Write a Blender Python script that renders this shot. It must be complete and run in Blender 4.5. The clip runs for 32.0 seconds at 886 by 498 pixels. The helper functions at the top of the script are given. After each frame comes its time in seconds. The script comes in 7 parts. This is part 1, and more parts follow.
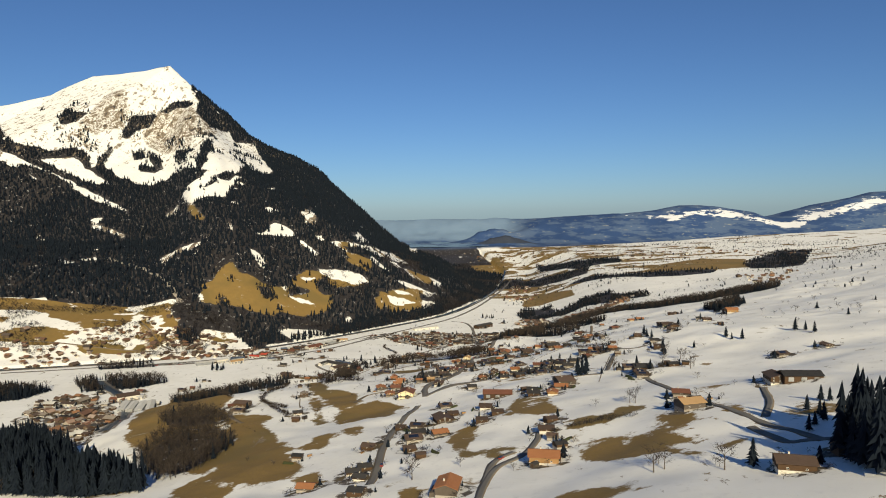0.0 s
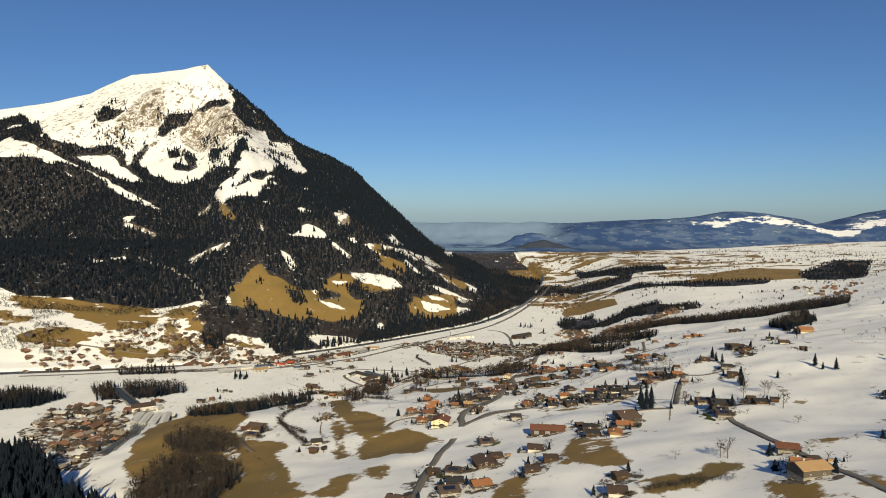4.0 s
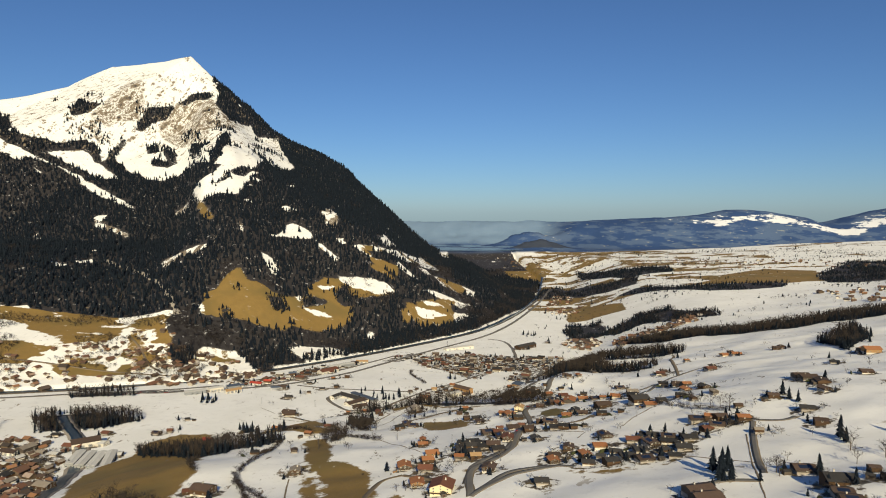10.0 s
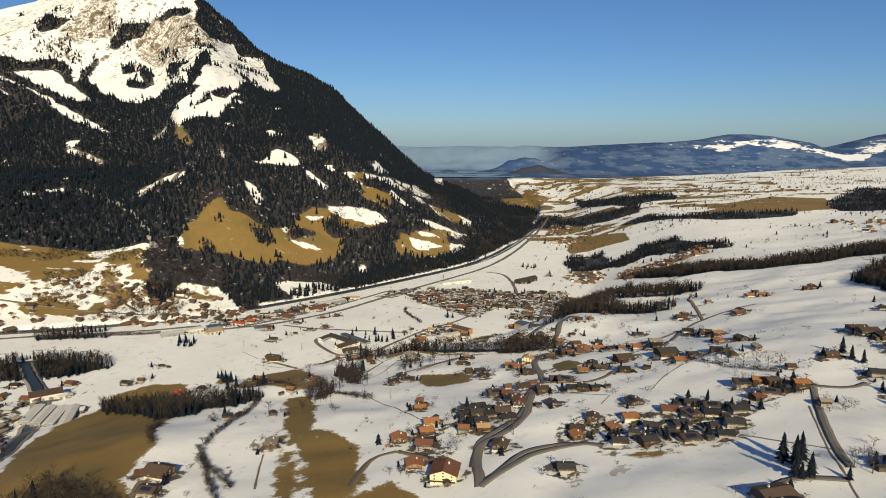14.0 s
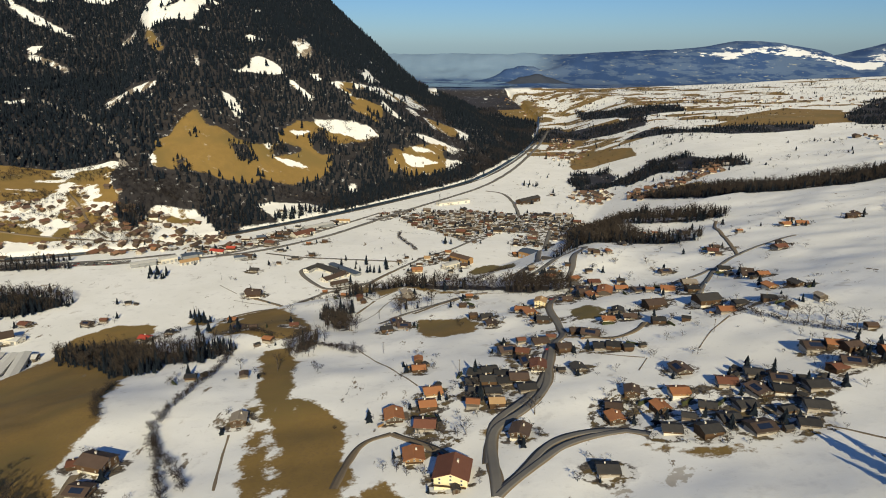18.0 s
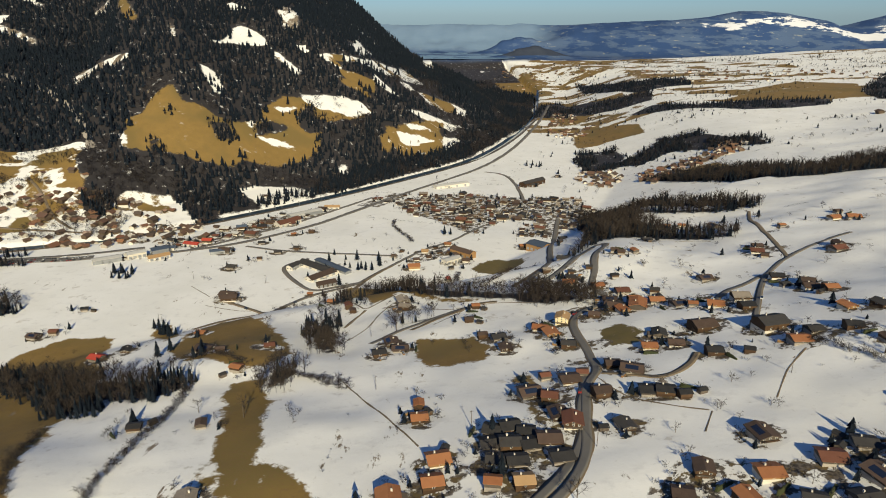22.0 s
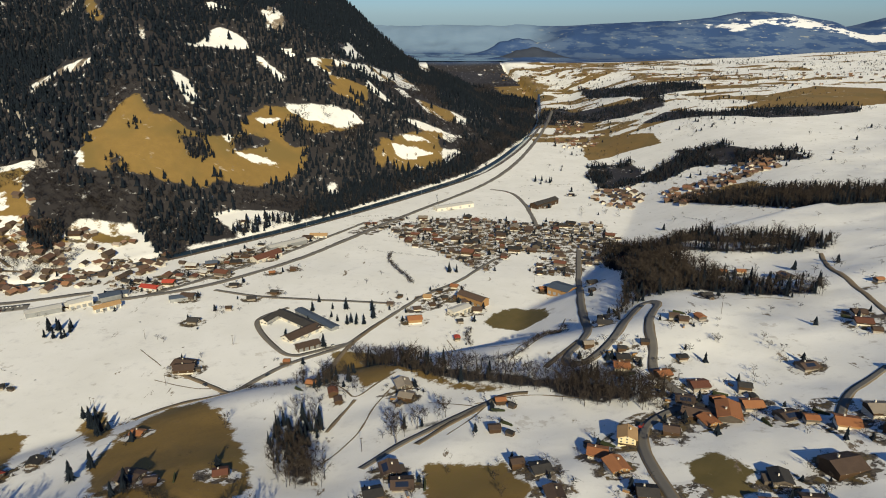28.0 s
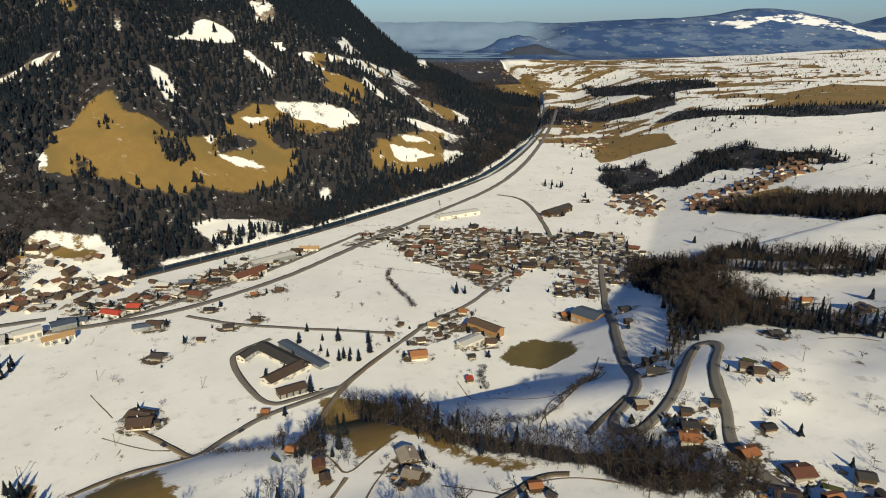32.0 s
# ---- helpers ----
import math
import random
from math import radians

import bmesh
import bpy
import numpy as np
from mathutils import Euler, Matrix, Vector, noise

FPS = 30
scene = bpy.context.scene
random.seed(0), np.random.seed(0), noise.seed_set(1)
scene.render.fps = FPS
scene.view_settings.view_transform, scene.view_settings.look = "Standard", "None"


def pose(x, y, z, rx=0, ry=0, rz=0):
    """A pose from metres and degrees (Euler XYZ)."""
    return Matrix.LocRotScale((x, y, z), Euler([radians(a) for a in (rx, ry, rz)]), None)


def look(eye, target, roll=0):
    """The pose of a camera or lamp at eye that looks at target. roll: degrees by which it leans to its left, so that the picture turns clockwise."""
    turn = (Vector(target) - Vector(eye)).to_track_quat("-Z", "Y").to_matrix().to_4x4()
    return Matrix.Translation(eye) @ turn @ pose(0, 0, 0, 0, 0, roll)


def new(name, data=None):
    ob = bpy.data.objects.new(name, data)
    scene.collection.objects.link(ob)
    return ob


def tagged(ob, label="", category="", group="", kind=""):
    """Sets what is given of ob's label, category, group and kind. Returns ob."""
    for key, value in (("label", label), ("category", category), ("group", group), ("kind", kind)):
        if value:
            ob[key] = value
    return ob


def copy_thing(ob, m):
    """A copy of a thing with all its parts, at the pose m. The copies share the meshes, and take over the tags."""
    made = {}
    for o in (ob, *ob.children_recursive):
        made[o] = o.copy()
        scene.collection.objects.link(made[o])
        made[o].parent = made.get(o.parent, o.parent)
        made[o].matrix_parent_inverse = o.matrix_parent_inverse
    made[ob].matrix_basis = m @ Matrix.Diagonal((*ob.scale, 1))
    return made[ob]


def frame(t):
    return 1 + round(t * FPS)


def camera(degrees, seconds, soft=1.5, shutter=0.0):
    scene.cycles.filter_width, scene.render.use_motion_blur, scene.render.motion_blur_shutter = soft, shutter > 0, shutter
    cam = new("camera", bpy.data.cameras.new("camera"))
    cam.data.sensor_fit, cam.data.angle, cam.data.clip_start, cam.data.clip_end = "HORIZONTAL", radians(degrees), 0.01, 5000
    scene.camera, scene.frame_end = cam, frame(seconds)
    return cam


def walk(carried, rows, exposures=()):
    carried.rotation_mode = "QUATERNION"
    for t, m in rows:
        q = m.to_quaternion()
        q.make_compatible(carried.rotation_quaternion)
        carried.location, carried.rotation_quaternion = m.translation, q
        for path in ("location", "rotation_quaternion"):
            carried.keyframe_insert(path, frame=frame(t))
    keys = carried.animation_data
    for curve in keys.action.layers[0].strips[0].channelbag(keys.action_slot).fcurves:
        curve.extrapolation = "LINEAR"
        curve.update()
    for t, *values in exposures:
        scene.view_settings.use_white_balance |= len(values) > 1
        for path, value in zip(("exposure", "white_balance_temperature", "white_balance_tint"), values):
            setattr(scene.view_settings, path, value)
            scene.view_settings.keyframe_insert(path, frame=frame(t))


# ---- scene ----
cam = camera(66.61, 32.0, soft=1.0)
walk(cam, [
    (0, pose(0.00, 0.00, 297.00, 86.782, 0, -0.000) @ pose(0, 0, 0, 0, 0, -0.705)),
    (0.5, pose(-0.36, 8.61, 296.87, 86.831, 0, 1.303) @ pose(0, 0, 0, 0, 0, -0.565)),
    (1, pose(-0.85, 17.50, 296.81, 86.898, 0, 2.031) @ pose(0, 0, 0, 0, 0, -0.430)),
    (1.5, pose(-1.50, 26.93, 296.82, 86.986, 0, 2.416) @ pose(0, 0, 0, 0, 0, -0.268)),
    (2, pose(-2.30, 36.99, 296.87, 87.026, 0, 2.675) @ pose(0, 0, 0, 0, 0, -0.133)),
    (2.5, pose(-3.22, 47.62, 296.95, 87.032, 0, 2.834) @ pose(0, 0, 0, 0, 0, -0.015)),
    (3, pose(-4.20, 58.64, 297.04, 87.033, 0, 2.923) @ pose(0, 0, 0, 0, 0, 0.062)),
    (3.5, pose(-5.20, 69.86, 297.13, 87.028, 0, 2.961) @ pose(0, 0, 0, 0, 0, 0.101)),
    (6, pose(-9.89, 128.82, 297.33, 86.986, 0, 2.862) @ pose(0, 0, 0, 0, 0, 0.021)),
    (7, pose(-11.86, 152.31, 297.22, 86.946, 0, 2.758) @ pose(0, 0, 0, 0, 0, -0.018)),
    (8, pose(-13.86, 175.46, 297.23, 86.912, 0, 2.666) @ pose(0, 0, 0, 0, 0, -0.019)),
    (9, pose(-16.05, 198.03, 297.37, 86.895, 0, 2.551) @ pose(0, 0, 0, 0, 0, 0.020)),
    (10, pose(-18.47, 220.44, 297.64, 86.898, 0, 2.425) @ pose(0, 0, 0, 0, 0, 0.029)),
    (11, pose(-20.91, 242.93, 297.63, 86.877, 0, 2.289) @ pose(0, 0, 0, 0, 0, 0.053)),
    (12, pose(-23.02, 265.49, 297.52, 86.840, 0, 2.148) @ pose(0, 0, 0, 0, 0, 0.057)),
    (12.5, pose(-24.08, 276.83, 297.43, 86.805, 0, 2.092) @ pose(0, 0, 0, 0, 0, 0.071)),
    (13, pose(-25.13, 288.19, 297.34, 85.893, 0, 2.004) @ pose(0, 0, 0, 0, 0, 0.037)),
    (13.5, pose(-26.15, 299.56, 297.32, 83.180, 0, 1.933) @ pose(0, 0, 0, 0, 0, 0.043)),
    (14, pose(-27.12, 310.91, 297.37, 80.598, 0, 1.868) @ pose(0, 0, 0, 0, 0, 0.016)),
    (14.5, pose(-28.15, 322.24, 297.46, 77.977, 0, 1.825) @ pose(0, 0, 0, 0, 0, -0.015)),
    (15, pose(-29.22, 333.61, 297.49, 75.382, 0, 1.747) @ pose(0, 0, 0, 0, 0, -0.046)),
    (15.5, pose(-30.31, 345.00, 297.47, 74.208, 0, 1.665) @ pose(0, 0, 0, 0, 0, -0.044)),
    (17.5, pose(-34.57, 390.70, 294.36, 73.947, 0, 1.341) @ pose(0, 0, 0, 0, 0, 0.027)),
    (18, pose(-35.74, 402.11, 293.61, 73.136, 0, 1.279) @ pose(0, 0, 0, 0, 0, 0.075)),
    (18.5, pose(-36.89, 413.49, 292.79, 72.213, 0, 1.181) @ pose(0, 0, 0, 0, 0, 0.096)),
    (19, pose(-37.98, 424.77, 291.87, 71.331, 0, 1.121) @ pose(0, 0, 0, 0, 0, 0.117)),
    (19.5, pose(-39.04, 435.99, 290.92, 70.975, 0, 1.010) @ pose(0, 0, 0, 0, 0, 0.128)),
    (20, pose(-40.10, 447.31, 290.18, 70.921, 0, 0.944) @ pose(0, 0, 0, 0, 0, 0.149)),
    (21, pose(-41.86, 470.10, 289.35, 70.850, 0, 0.858) @ pose(0, 0, 0, 0, 0, 0.120)),
    (22, pose(-43.68, 492.76, 289.01, 70.916, 0, 0.771) @ pose(0, 0, 0, 0, 0, 0.068)),
    (23, pose(-45.68, 515.49, 288.51, 70.947, 0, 0.650) @ pose(0, 0, 0, 0, 0, 0.057)),
    (24, pose(-47.69, 538.16, 288.28, 70.960, 0, 0.535) @ pose(0, 0, 0, 0, 0, 0.030)),
    (25, pose(-49.67, 560.72, 288.08, 70.973, 0, 0.471) @ pose(0, 0, 0, 0, 0, 0.021)),
    (28, pose(-57.07, 627.74, 288.84, 70.956, 0, 0.236) @ pose(0, 0, 0, 0, 0, 0.088)),
    (29, pose(-59.16, 650.75, 287.82, 70.976, 0, 0.155) @ pose(0, 0, 0, 0, 0, 0.107)),
    (30, pose(-61.75, 673.74, 284.54, 70.989, 0, 0.040) @ pose(0, 0, 0, 0, 0, 0.131)),
    (31, pose(-64.36, 696.81, 280.47, 70.936, 0, 0.005) @ pose(0, 0, 0, 0, 0, 0.132)),
    (32, pose(-66.78, 720.00, 276.59, 70.855, 0, -0.054) @ pose(0, 0, 0, 0, 0, 0.185)),
], exposures=[(0, 0.07, 6720, 10), (12.5, 0.07, 6720, 10), (17, 0.05, 6540, 9), (32, 0.05, 6540, 9)])

# ---- sky and sun ----
world = bpy.data.worlds.new("sky")
scene.world = world
world.use_nodes = True
wn = world.node_tree
for n_ in list(wn.nodes):
    wn.nodes.remove(n_)
w_out = wn.nodes.new("ShaderNodeOutputWorld")
w_bg = wn.nodes.new("ShaderNodeBackground")
w_sky = wn.nodes.new("ShaderNodeTexSky")
w_sky.sky_type = "NISHITA"
w_sky.sun_disc = False
SUN_DIR = Vector((0.16, -0.87, 0.46)).normalized()      # towards the sun
w_sky.sun_elevation = math.asin(SUN_DIR.z)
w_sky.sun_rotation = math.atan2(SUN_DIR.x, SUN_DIR.y)
w_sky.altitude = 1200
w_sky.air_density = 1.0
w_sky.dust_density = 0.75
w_sky.ozone_density = 6.0
w_bg.inputs["Strength"].default_value = 0.067
w_mix = wn.nodes.new("ShaderNodeMix")
w_mix.data_type, w_mix.blend_type = "RGBA", "MULTIPLY"
w_mix.inputs["Factor"].default_value = 1.0
w_mix.inputs["B"].default_value = (0.80, 0.965, 1.13, 1)
wn.links.new(w_sky.outputs[0], w_mix.inputs["A"])
wn.links.new(w_mix.outputs["Result"], w_bg.inputs[0])
wn.links.new(w_bg.outputs[0], w_out.inputs[0])
sun = new("sun", bpy.data.lights.new("sun", "SUN"))
sun.data.energy = 5.3
sun.data.angle = radians(0.5)
sun.data.color = (1.0, 0.885, 0.60)
sun.matrix_world = look((0, 0, 2500), Vector((0, 0, 2500)) - SUN_DIR)


# ---- materials ----
class Mat:
    """A small node-tree writer round one Principled surface."""

    def __init__(self, name, rough=0.8, metal=0.0, spec=0.3):
        self.m = bpy.data.materials.new(name)
        self.m.use_nodes = True
        self.t = self.m.node_tree
        self.b = self.t.nodes["Principled BSDF"]
        self.b.inputs["Roughness"].default_value = rough
        self.b.inputs["Metallic"].default_value = metal
        self.b.inputs["Specular IOR Level"].default_value = spec

    def node(self, kind, **props):
        n = self.t.nodes.new(kind)
        for k, v in props.items():
            if k == "operation":
                n.operation = v
            elif k == "blend":
                n.blend_type = v
            elif k == "attr":
                n.attribute_name = v
            elif k == "data":
                n.data_type = v
        return n

    def link(self, a, b):
        self.t.links.new(a, b)

    def coords(self):
        return self.node("ShaderNodeTexCoord").outputs["Object"]

    def world_pos(self):
        return self.node("ShaderNodeNewGeometry").outputs["Position"]

    def noise(self, scale, detail=4, rough=0.55, vec=None):
        n = self.node("ShaderNodeTexNoise")
        n.inputs["Scale"].default_value = scale
        n.inputs["Detail"].default_value = detail
        n.inputs["Roughness"].default_value = rough
        self.link(vec if vec is not None else self.world_pos(), n.inputs["Vector"])
        return n.outputs["Fac"]

    def math(self, op, a, b=None, clamp=False):
        n = self.node("ShaderNodeMath", operation=op)
        n.use_clamp = clamp
        for i, v in enumerate((a, b)):
            if v is None:
                continue
            if isinstance(v, (int, float)):
                n.inputs[i].default_value = v
            else:
                self.link(v, n.inputs[i])
        return n.outputs[0]

    def step(self, v, lo, hi):
        n = self.node("ShaderNodeMapRange")
        n.interpolation_type = "SMOOTHSTEP"
        n.inputs["From Min"].default_value, n.inputs["From Max"].default_value = lo, hi
        self.link(v, n.inputs["Value"])
        return n.outputs["Result"]

    def mix(self, f, a, b):
        n = self.node("ShaderNodeMix", data="RGBA")
        for s, v in ((n.inputs["Factor"], f), (n.inputs["A"], a), (n.inputs["B"], b)):
            if isinstance(v, (int, float)):
                s.default_value = v
            elif isinstance(v, tuple):
                s.default_value = (*v, 1)
            else:
                self.link(v, s)
        return n.outputs["Result"]

    def ramp(self, f, *cols):
        n = self.node("ShaderNodeValToRGB")
        e = n.color_ramp.elements
        while len(e) < len(cols):
            e.new(0.5)
        for el, (p, c) in zip(e, cols):
            el.position, el.color = p, (*c, 1)
        self.link(f, n.inputs[0])
        return n.outputs["Color"]

    def attr(self, name):
        return self.node("ShaderNodeAttribute", attr=name).outputs["Fac"]

    def random(self):
        return self.node("ShaderNodeObjectInfo").outputs["Random"]

    def island(self):
        return self.node("ShaderNodeNewGeometry").outputs["Random Per Island"]

    def color(self, c):
        if isinstance(c, tuple):
            self.b.inputs["Base Color"].default_value = (*c, 1)
        else:
            self.link(c, self.b.inputs["Base Color"])
        return self

    def bump(self, h, strength, dist):
        n = self.node("ShaderNodeBump")
        n.inputs["Strength"].default_value = strength
        n.inputs["Distance"].default_value = dist
        self.link(h, n.inputs["Height"])
        self.link(n.outputs["Normal"], self.b.inputs["Normal"])
        return self


def two_tone(name, a, b, scale, rough=0.8, metal=0.0, per="object", spec=0.3, bump=0.0):
    """A surface that wavers between two colours at two scales and from piece to piece."""
    m = Mat(name, rough, metal, spec)
    f = m.math("ADD", m.math("MULTIPLY", m.noise(scale, 5), 0.6), m.math("MULTIPLY", m.noise(scale * 9, 3), 0.25))
    r = m.island() if per == "island" else m.random()
    f = m.math("ADD", f, m.math("MULTIPLY", m.math("SUBTRACT", r, 0.5), 0.55), True)
    m.color(m.mix(f, a, b))
    if bump:
        m.bump(m.noise(scale * 6, 4), 0.6, bump)
    return m.m


def make_ground():
    m = Mat("snowy_ground", 0.75, 0, 0.25)
    dry, green, rock, wood, far = (m.attr(a) for a in ("dry", "green", "rock", "wood", "far"))
    n1, n2, n3 = m.noise(0.02, 5), m.noise(0.09, 6, 0.65), m.noise(0.6, 4, 0.6)
    edge = m.math("ADD", m.math("MULTIPLY", m.math("SUBTRACT", n1, 0.5), 20.0), m.math("MULTIPLY", m.math("SUBTRACT", n2, 0.5), 18.0))
    edge2 = m.math("ADD", edge, m.math("MULTIPLY", m.math("SUBTRACT", n3, 0.5), 5.0))
    snow = m.mix(m.step(n1, 0.3, 0.7), (0.81, 0.80, 0.765), (0.88, 0.87, 0.84))
    snow = m.mix(m.step(n2, 0.52, 0.75), snow, (0.72, 0.71, 0.69))
    snow = m.mix(m.step(m.noise(0.3, 5, 0.7), 0.60, 0.78), snow, (0.64, 0.625, 0.59))
    grass = m.mix(n2, (0.168, 0.110, 0.032), (0.290, 0.186, 0.058))
    grass = m.mix(m.step(m.noise(0.011, 3), 0.48, 0.66), grass, (0.175, 0.125, 0.042))
    grass = m.mix(m.step(n3, 0.45, 0.75), grass, (0.19, 0.12, 0.048))
    lawn = m.mix(n2, (0.085, 0.074, 0.024), (0.18, 0.13, 0.05))
    stone = m.mix(n2, (0.18, 0.14, 0.10), (0.33, 0.265, 0.19))
    stone = m.mix(m.step(n3, 0.45, 0.65), stone, (0.12, 0.095, 0.07))
    # dark leaf litter of the woods, tinted blue to stand for haze
    hazed_litter = m.mix(n2, (0.017, 0.0175, 0.021), (0.047, 0.041, 0.041))
    col = m.mix(m.step(m.math("ADD", dry, edge2), -1.5, 1.5), snow, grass)
    # remnants of snow left on the thawed slopes
    sr = m.node("ShaderNodeVectorMath", operation="MULTIPLY")
    m.link(m.world_pos(), sr.inputs[0])
    sr.inputs[1].default_value = (0.022, 0.05, 0.05)
    remnant = m.noise(1.0, 6, 0.62, sr.outputs[0])
    col = m.mix(m.math("MULTIPLY", m.step(remnant, 0.635, 0.665), m.attr("patchy")), col, snow)
    # scattered bare specks on the snow
    specks = m.step(m.math("ADD", m.noise(0.045, 6, 0.7), m.math("MULTIPLY", m.step(n1, 0.4, 0.75), 0.08)), 0.665, 0.69)
    col = m.mix(m.math("MULTIPLY", specks, m.attr("speck")), col, grass)
    col = m.mix(m.step(m.math("ADD", green, m.math("MULTIPLY", edge2, 0.85)), -1.0, 1.0), col, lawn)
    sc = m.node("ShaderNodeVectorMath", operation="MULTIPLY")
    m.link(m.world_pos(), sc.inputs[0])
    sc.inputs[1].default_value = (0.062, 0.022, 0.013)
    streak = m.noise(1.0, 8, 0.72, sc.outputs[0])
    col = m.mix(m.step(m.math("ADD", rock, m.math("MULTIPLY", edge, 1.6)), -6, 6), col, m.mix(m.step(streak, 0.49, 0.53), m.mix(m.step(streak, 0.36, 0.44), (0.05, 0.045, 0.045), stone), snow))
    floor_ = m.mix(m.step(n2, 0.60, 0.68), hazed_litter, (0.45, 0.45, 0.46))
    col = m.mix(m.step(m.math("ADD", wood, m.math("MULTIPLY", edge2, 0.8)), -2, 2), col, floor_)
    # yards, drives and garden beds round the houses
    yard_c = m.mix(m.step(n3, 0.40, 0.60), (0.055, 0.046, 0.038), (0.15, 0.125, 0.10))
    yard_c = m.mix(m.step(m.noise(0.17, 4, 0.6), 0.50, 0.56), yard_c, m.mix(n3, (0.10, 0.075, 0.035), (0.17, 0.12, 0.055)))
    yard_c = m.mix(m.step(m.noise(0.13, 5, 0.65), 0.49, 0.53), yard_c, (0.74, 0.73, 0.71))
    col = m.mix(m.step(m.math("ADD", m.attr("yard"), m.math("MULTIPLY", edge2, 0.65)), -0.8, 0.8), col, yard_c)
    # crags that stand out of the high snow
    col = m.mix(m.step(m.math("ADD", streak, m.math("MULTIPLY", m.attr("crag"), 0.085)), 0.635, 0.665), col, stone)
    # distant country past the plateau: woods, fields and snow on the tops, blued by painted haze
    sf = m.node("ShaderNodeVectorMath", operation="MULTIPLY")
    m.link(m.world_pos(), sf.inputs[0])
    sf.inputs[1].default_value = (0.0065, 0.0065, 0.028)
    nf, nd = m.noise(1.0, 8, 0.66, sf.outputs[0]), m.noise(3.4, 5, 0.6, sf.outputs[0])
    hazy_land = m.mix(m.step(nf, 0.46, 0.54), (0.028, 0.062, 0.160), (0.070, 0.112, 0.205))
    hazy_land = m.mix(m.step(nd, 0.62, 0.68), hazy_land, (0.22, 0.24, 0.25))
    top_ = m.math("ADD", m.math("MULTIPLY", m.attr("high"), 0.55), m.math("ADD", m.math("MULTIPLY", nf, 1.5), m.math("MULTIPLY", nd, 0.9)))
    hazy_land = m.mix(m.step(top_, 1.62, 1.68), hazy_land, (0.66, 0.67, 0.70))
    # the far shore gets a paler haze blue in its colour
    hazy_land = m.mix(m.attr("low"), hazy_land, m.mix(nf, (0.10, 0.165, 0.265), (0.155, 0.225, 0.325)))
    hazy_land = m.mix(m.step(m.attr("hill"), 0.25, 0.4), hazy_land, m.mix(nd, (0.025, 0.035, 0.06), (0.05, 0.06, 0.085)))
    col = m.mix(far, col, hazy_land)
    m.color(col)
    m.bump(m.math("ADD", m.math("MULTIPLY", n3, 0.12), n2), 0.28, 0.8)
    return m.m


MAT_GROUND = make_ground()
# dark needles, with the blue of aerial haze mixed into their colour
MAT_HAZED_SPRUCE = two_tone("hazed_spruce_needles", (0.0045, 0.0075, 0.0135), (0.0125, 0.018, 0.0255), 0.25, 0.9, per="island", spec=0.1)
# grey-brown twigs whose colour includes a little painted haze blue
MAT_HAZED_BRUSH = two_tone("leafless_wood", (0.019, 0.018, 0.0205), (0.051, 0.043, 0.042), 0.02, 0.95, per="island", spec=0.1)
MAT_BARE = two_tone("leafless_twigs", (0.026, 0.0225, 0.021), (0.074, 0.057, 0.046), 0.2, 0.95, per="island", spec=0.1)
MAT_BARK = two_tone("bark", (0.06, 0.045, 0.032), (0.13, 0.10, 0.075), 1.2, 0.9, bump=0.05)
MAT_ROAD = two_tone("asphalt", (0.12, 0.112, 0.103), (0.21, 0.197, 0.18), 0.12, 0.9, per="island", spec=0.2)
MAT_TRACK = two_tone("gravel_track", (0.13, 0.10, 0.068), (0.25, 0.195, 0.135), 0.25, 0.95)
MAT_BALLAST = two_tone("ballast", (0.07, 0.06, 0.05), (0.14, 0.12, 0.10), 0.4, 0.95)
MAT_RAIL = two_tone("rail_steel", (0.10, 0.07, 0.05), (0.2, 0.16, 0.13), 0.5, 0.5, 0.7)
MAT_TIMBER = two_tone("dark_timber", (0.040, 0.022, 0.012), (0.10, 0.056, 0.028), 0.7, 0.8, bump=0.02)
MAT_PALE_WOOD = two_tone("pale_timber", (0.22, 0.12, 0.05), (0.36, 0.21, 0.09), 0.6, 0.75, bump=0.02)
MAT_GREY_WOOD = two_tone("grey_timber", (0.06, 0.048, 0.038), (0.14, 0.112, 0.09), 0.6, 0.85, bump=0.02)
MAT_PLASTER = two_tone("white_plaster", (0.50, 0.46, 0.39), (0.70, 0.66, 0.58), 0.35, 0.85)
MAT_CREAM = two_tone("cream_plaster", (0.66, 0.55, 0.33), (0.78, 0.68, 0.44), 0.35, 0.85)
MAT_STONE = two_tone("rubble_stone", (0.24, 0.21, 0.18), (0.42, 0.38, 0.33), 1.5, 0.9, bump=0.05)
MAT_GLASS = two_tone("window_glass", (0.02, 0.025, 0.03), (0.06, 0.07, 0.08), 0.6, 0.08, 0.0, spec=0.6)
MAT_TRIM = two_tone("white_trim", (0.66, 0.63, 0.58), (0.8, 0.78, 0.74), 1.0, 0.6)
MAT_PANEL = two_tone("solar_glass", (0.012, 0.018, 0.04), (0.03, 0.045, 0.085), 0.8, 0.12, 0.2, spec=0.6)
MAT_METAL = two_tone("grey_metal", (0.28, 0.29, 0.30), (0.42, 0.43, 0.44), 0.4, 0.45, 0.6)
MAT_SNOW = two_tone("roof_snow", (0.78, 0.77, 0.75), (0.87, 0.86, 0.84), 0.4, 0.7)
MAT_WATER = two_tone("river_water", (0.010, 0.026, 0.045), (0.022, 0.05, 0.08), 0.08, 0.35, 0.0, spec=0.3)
MAT_LAKE = two_tone("lake_water", (0.15, 0.25, 0.37), (0.20, 0.30, 0.42), 0.004, 0.75, 0.0, spec=0.1)
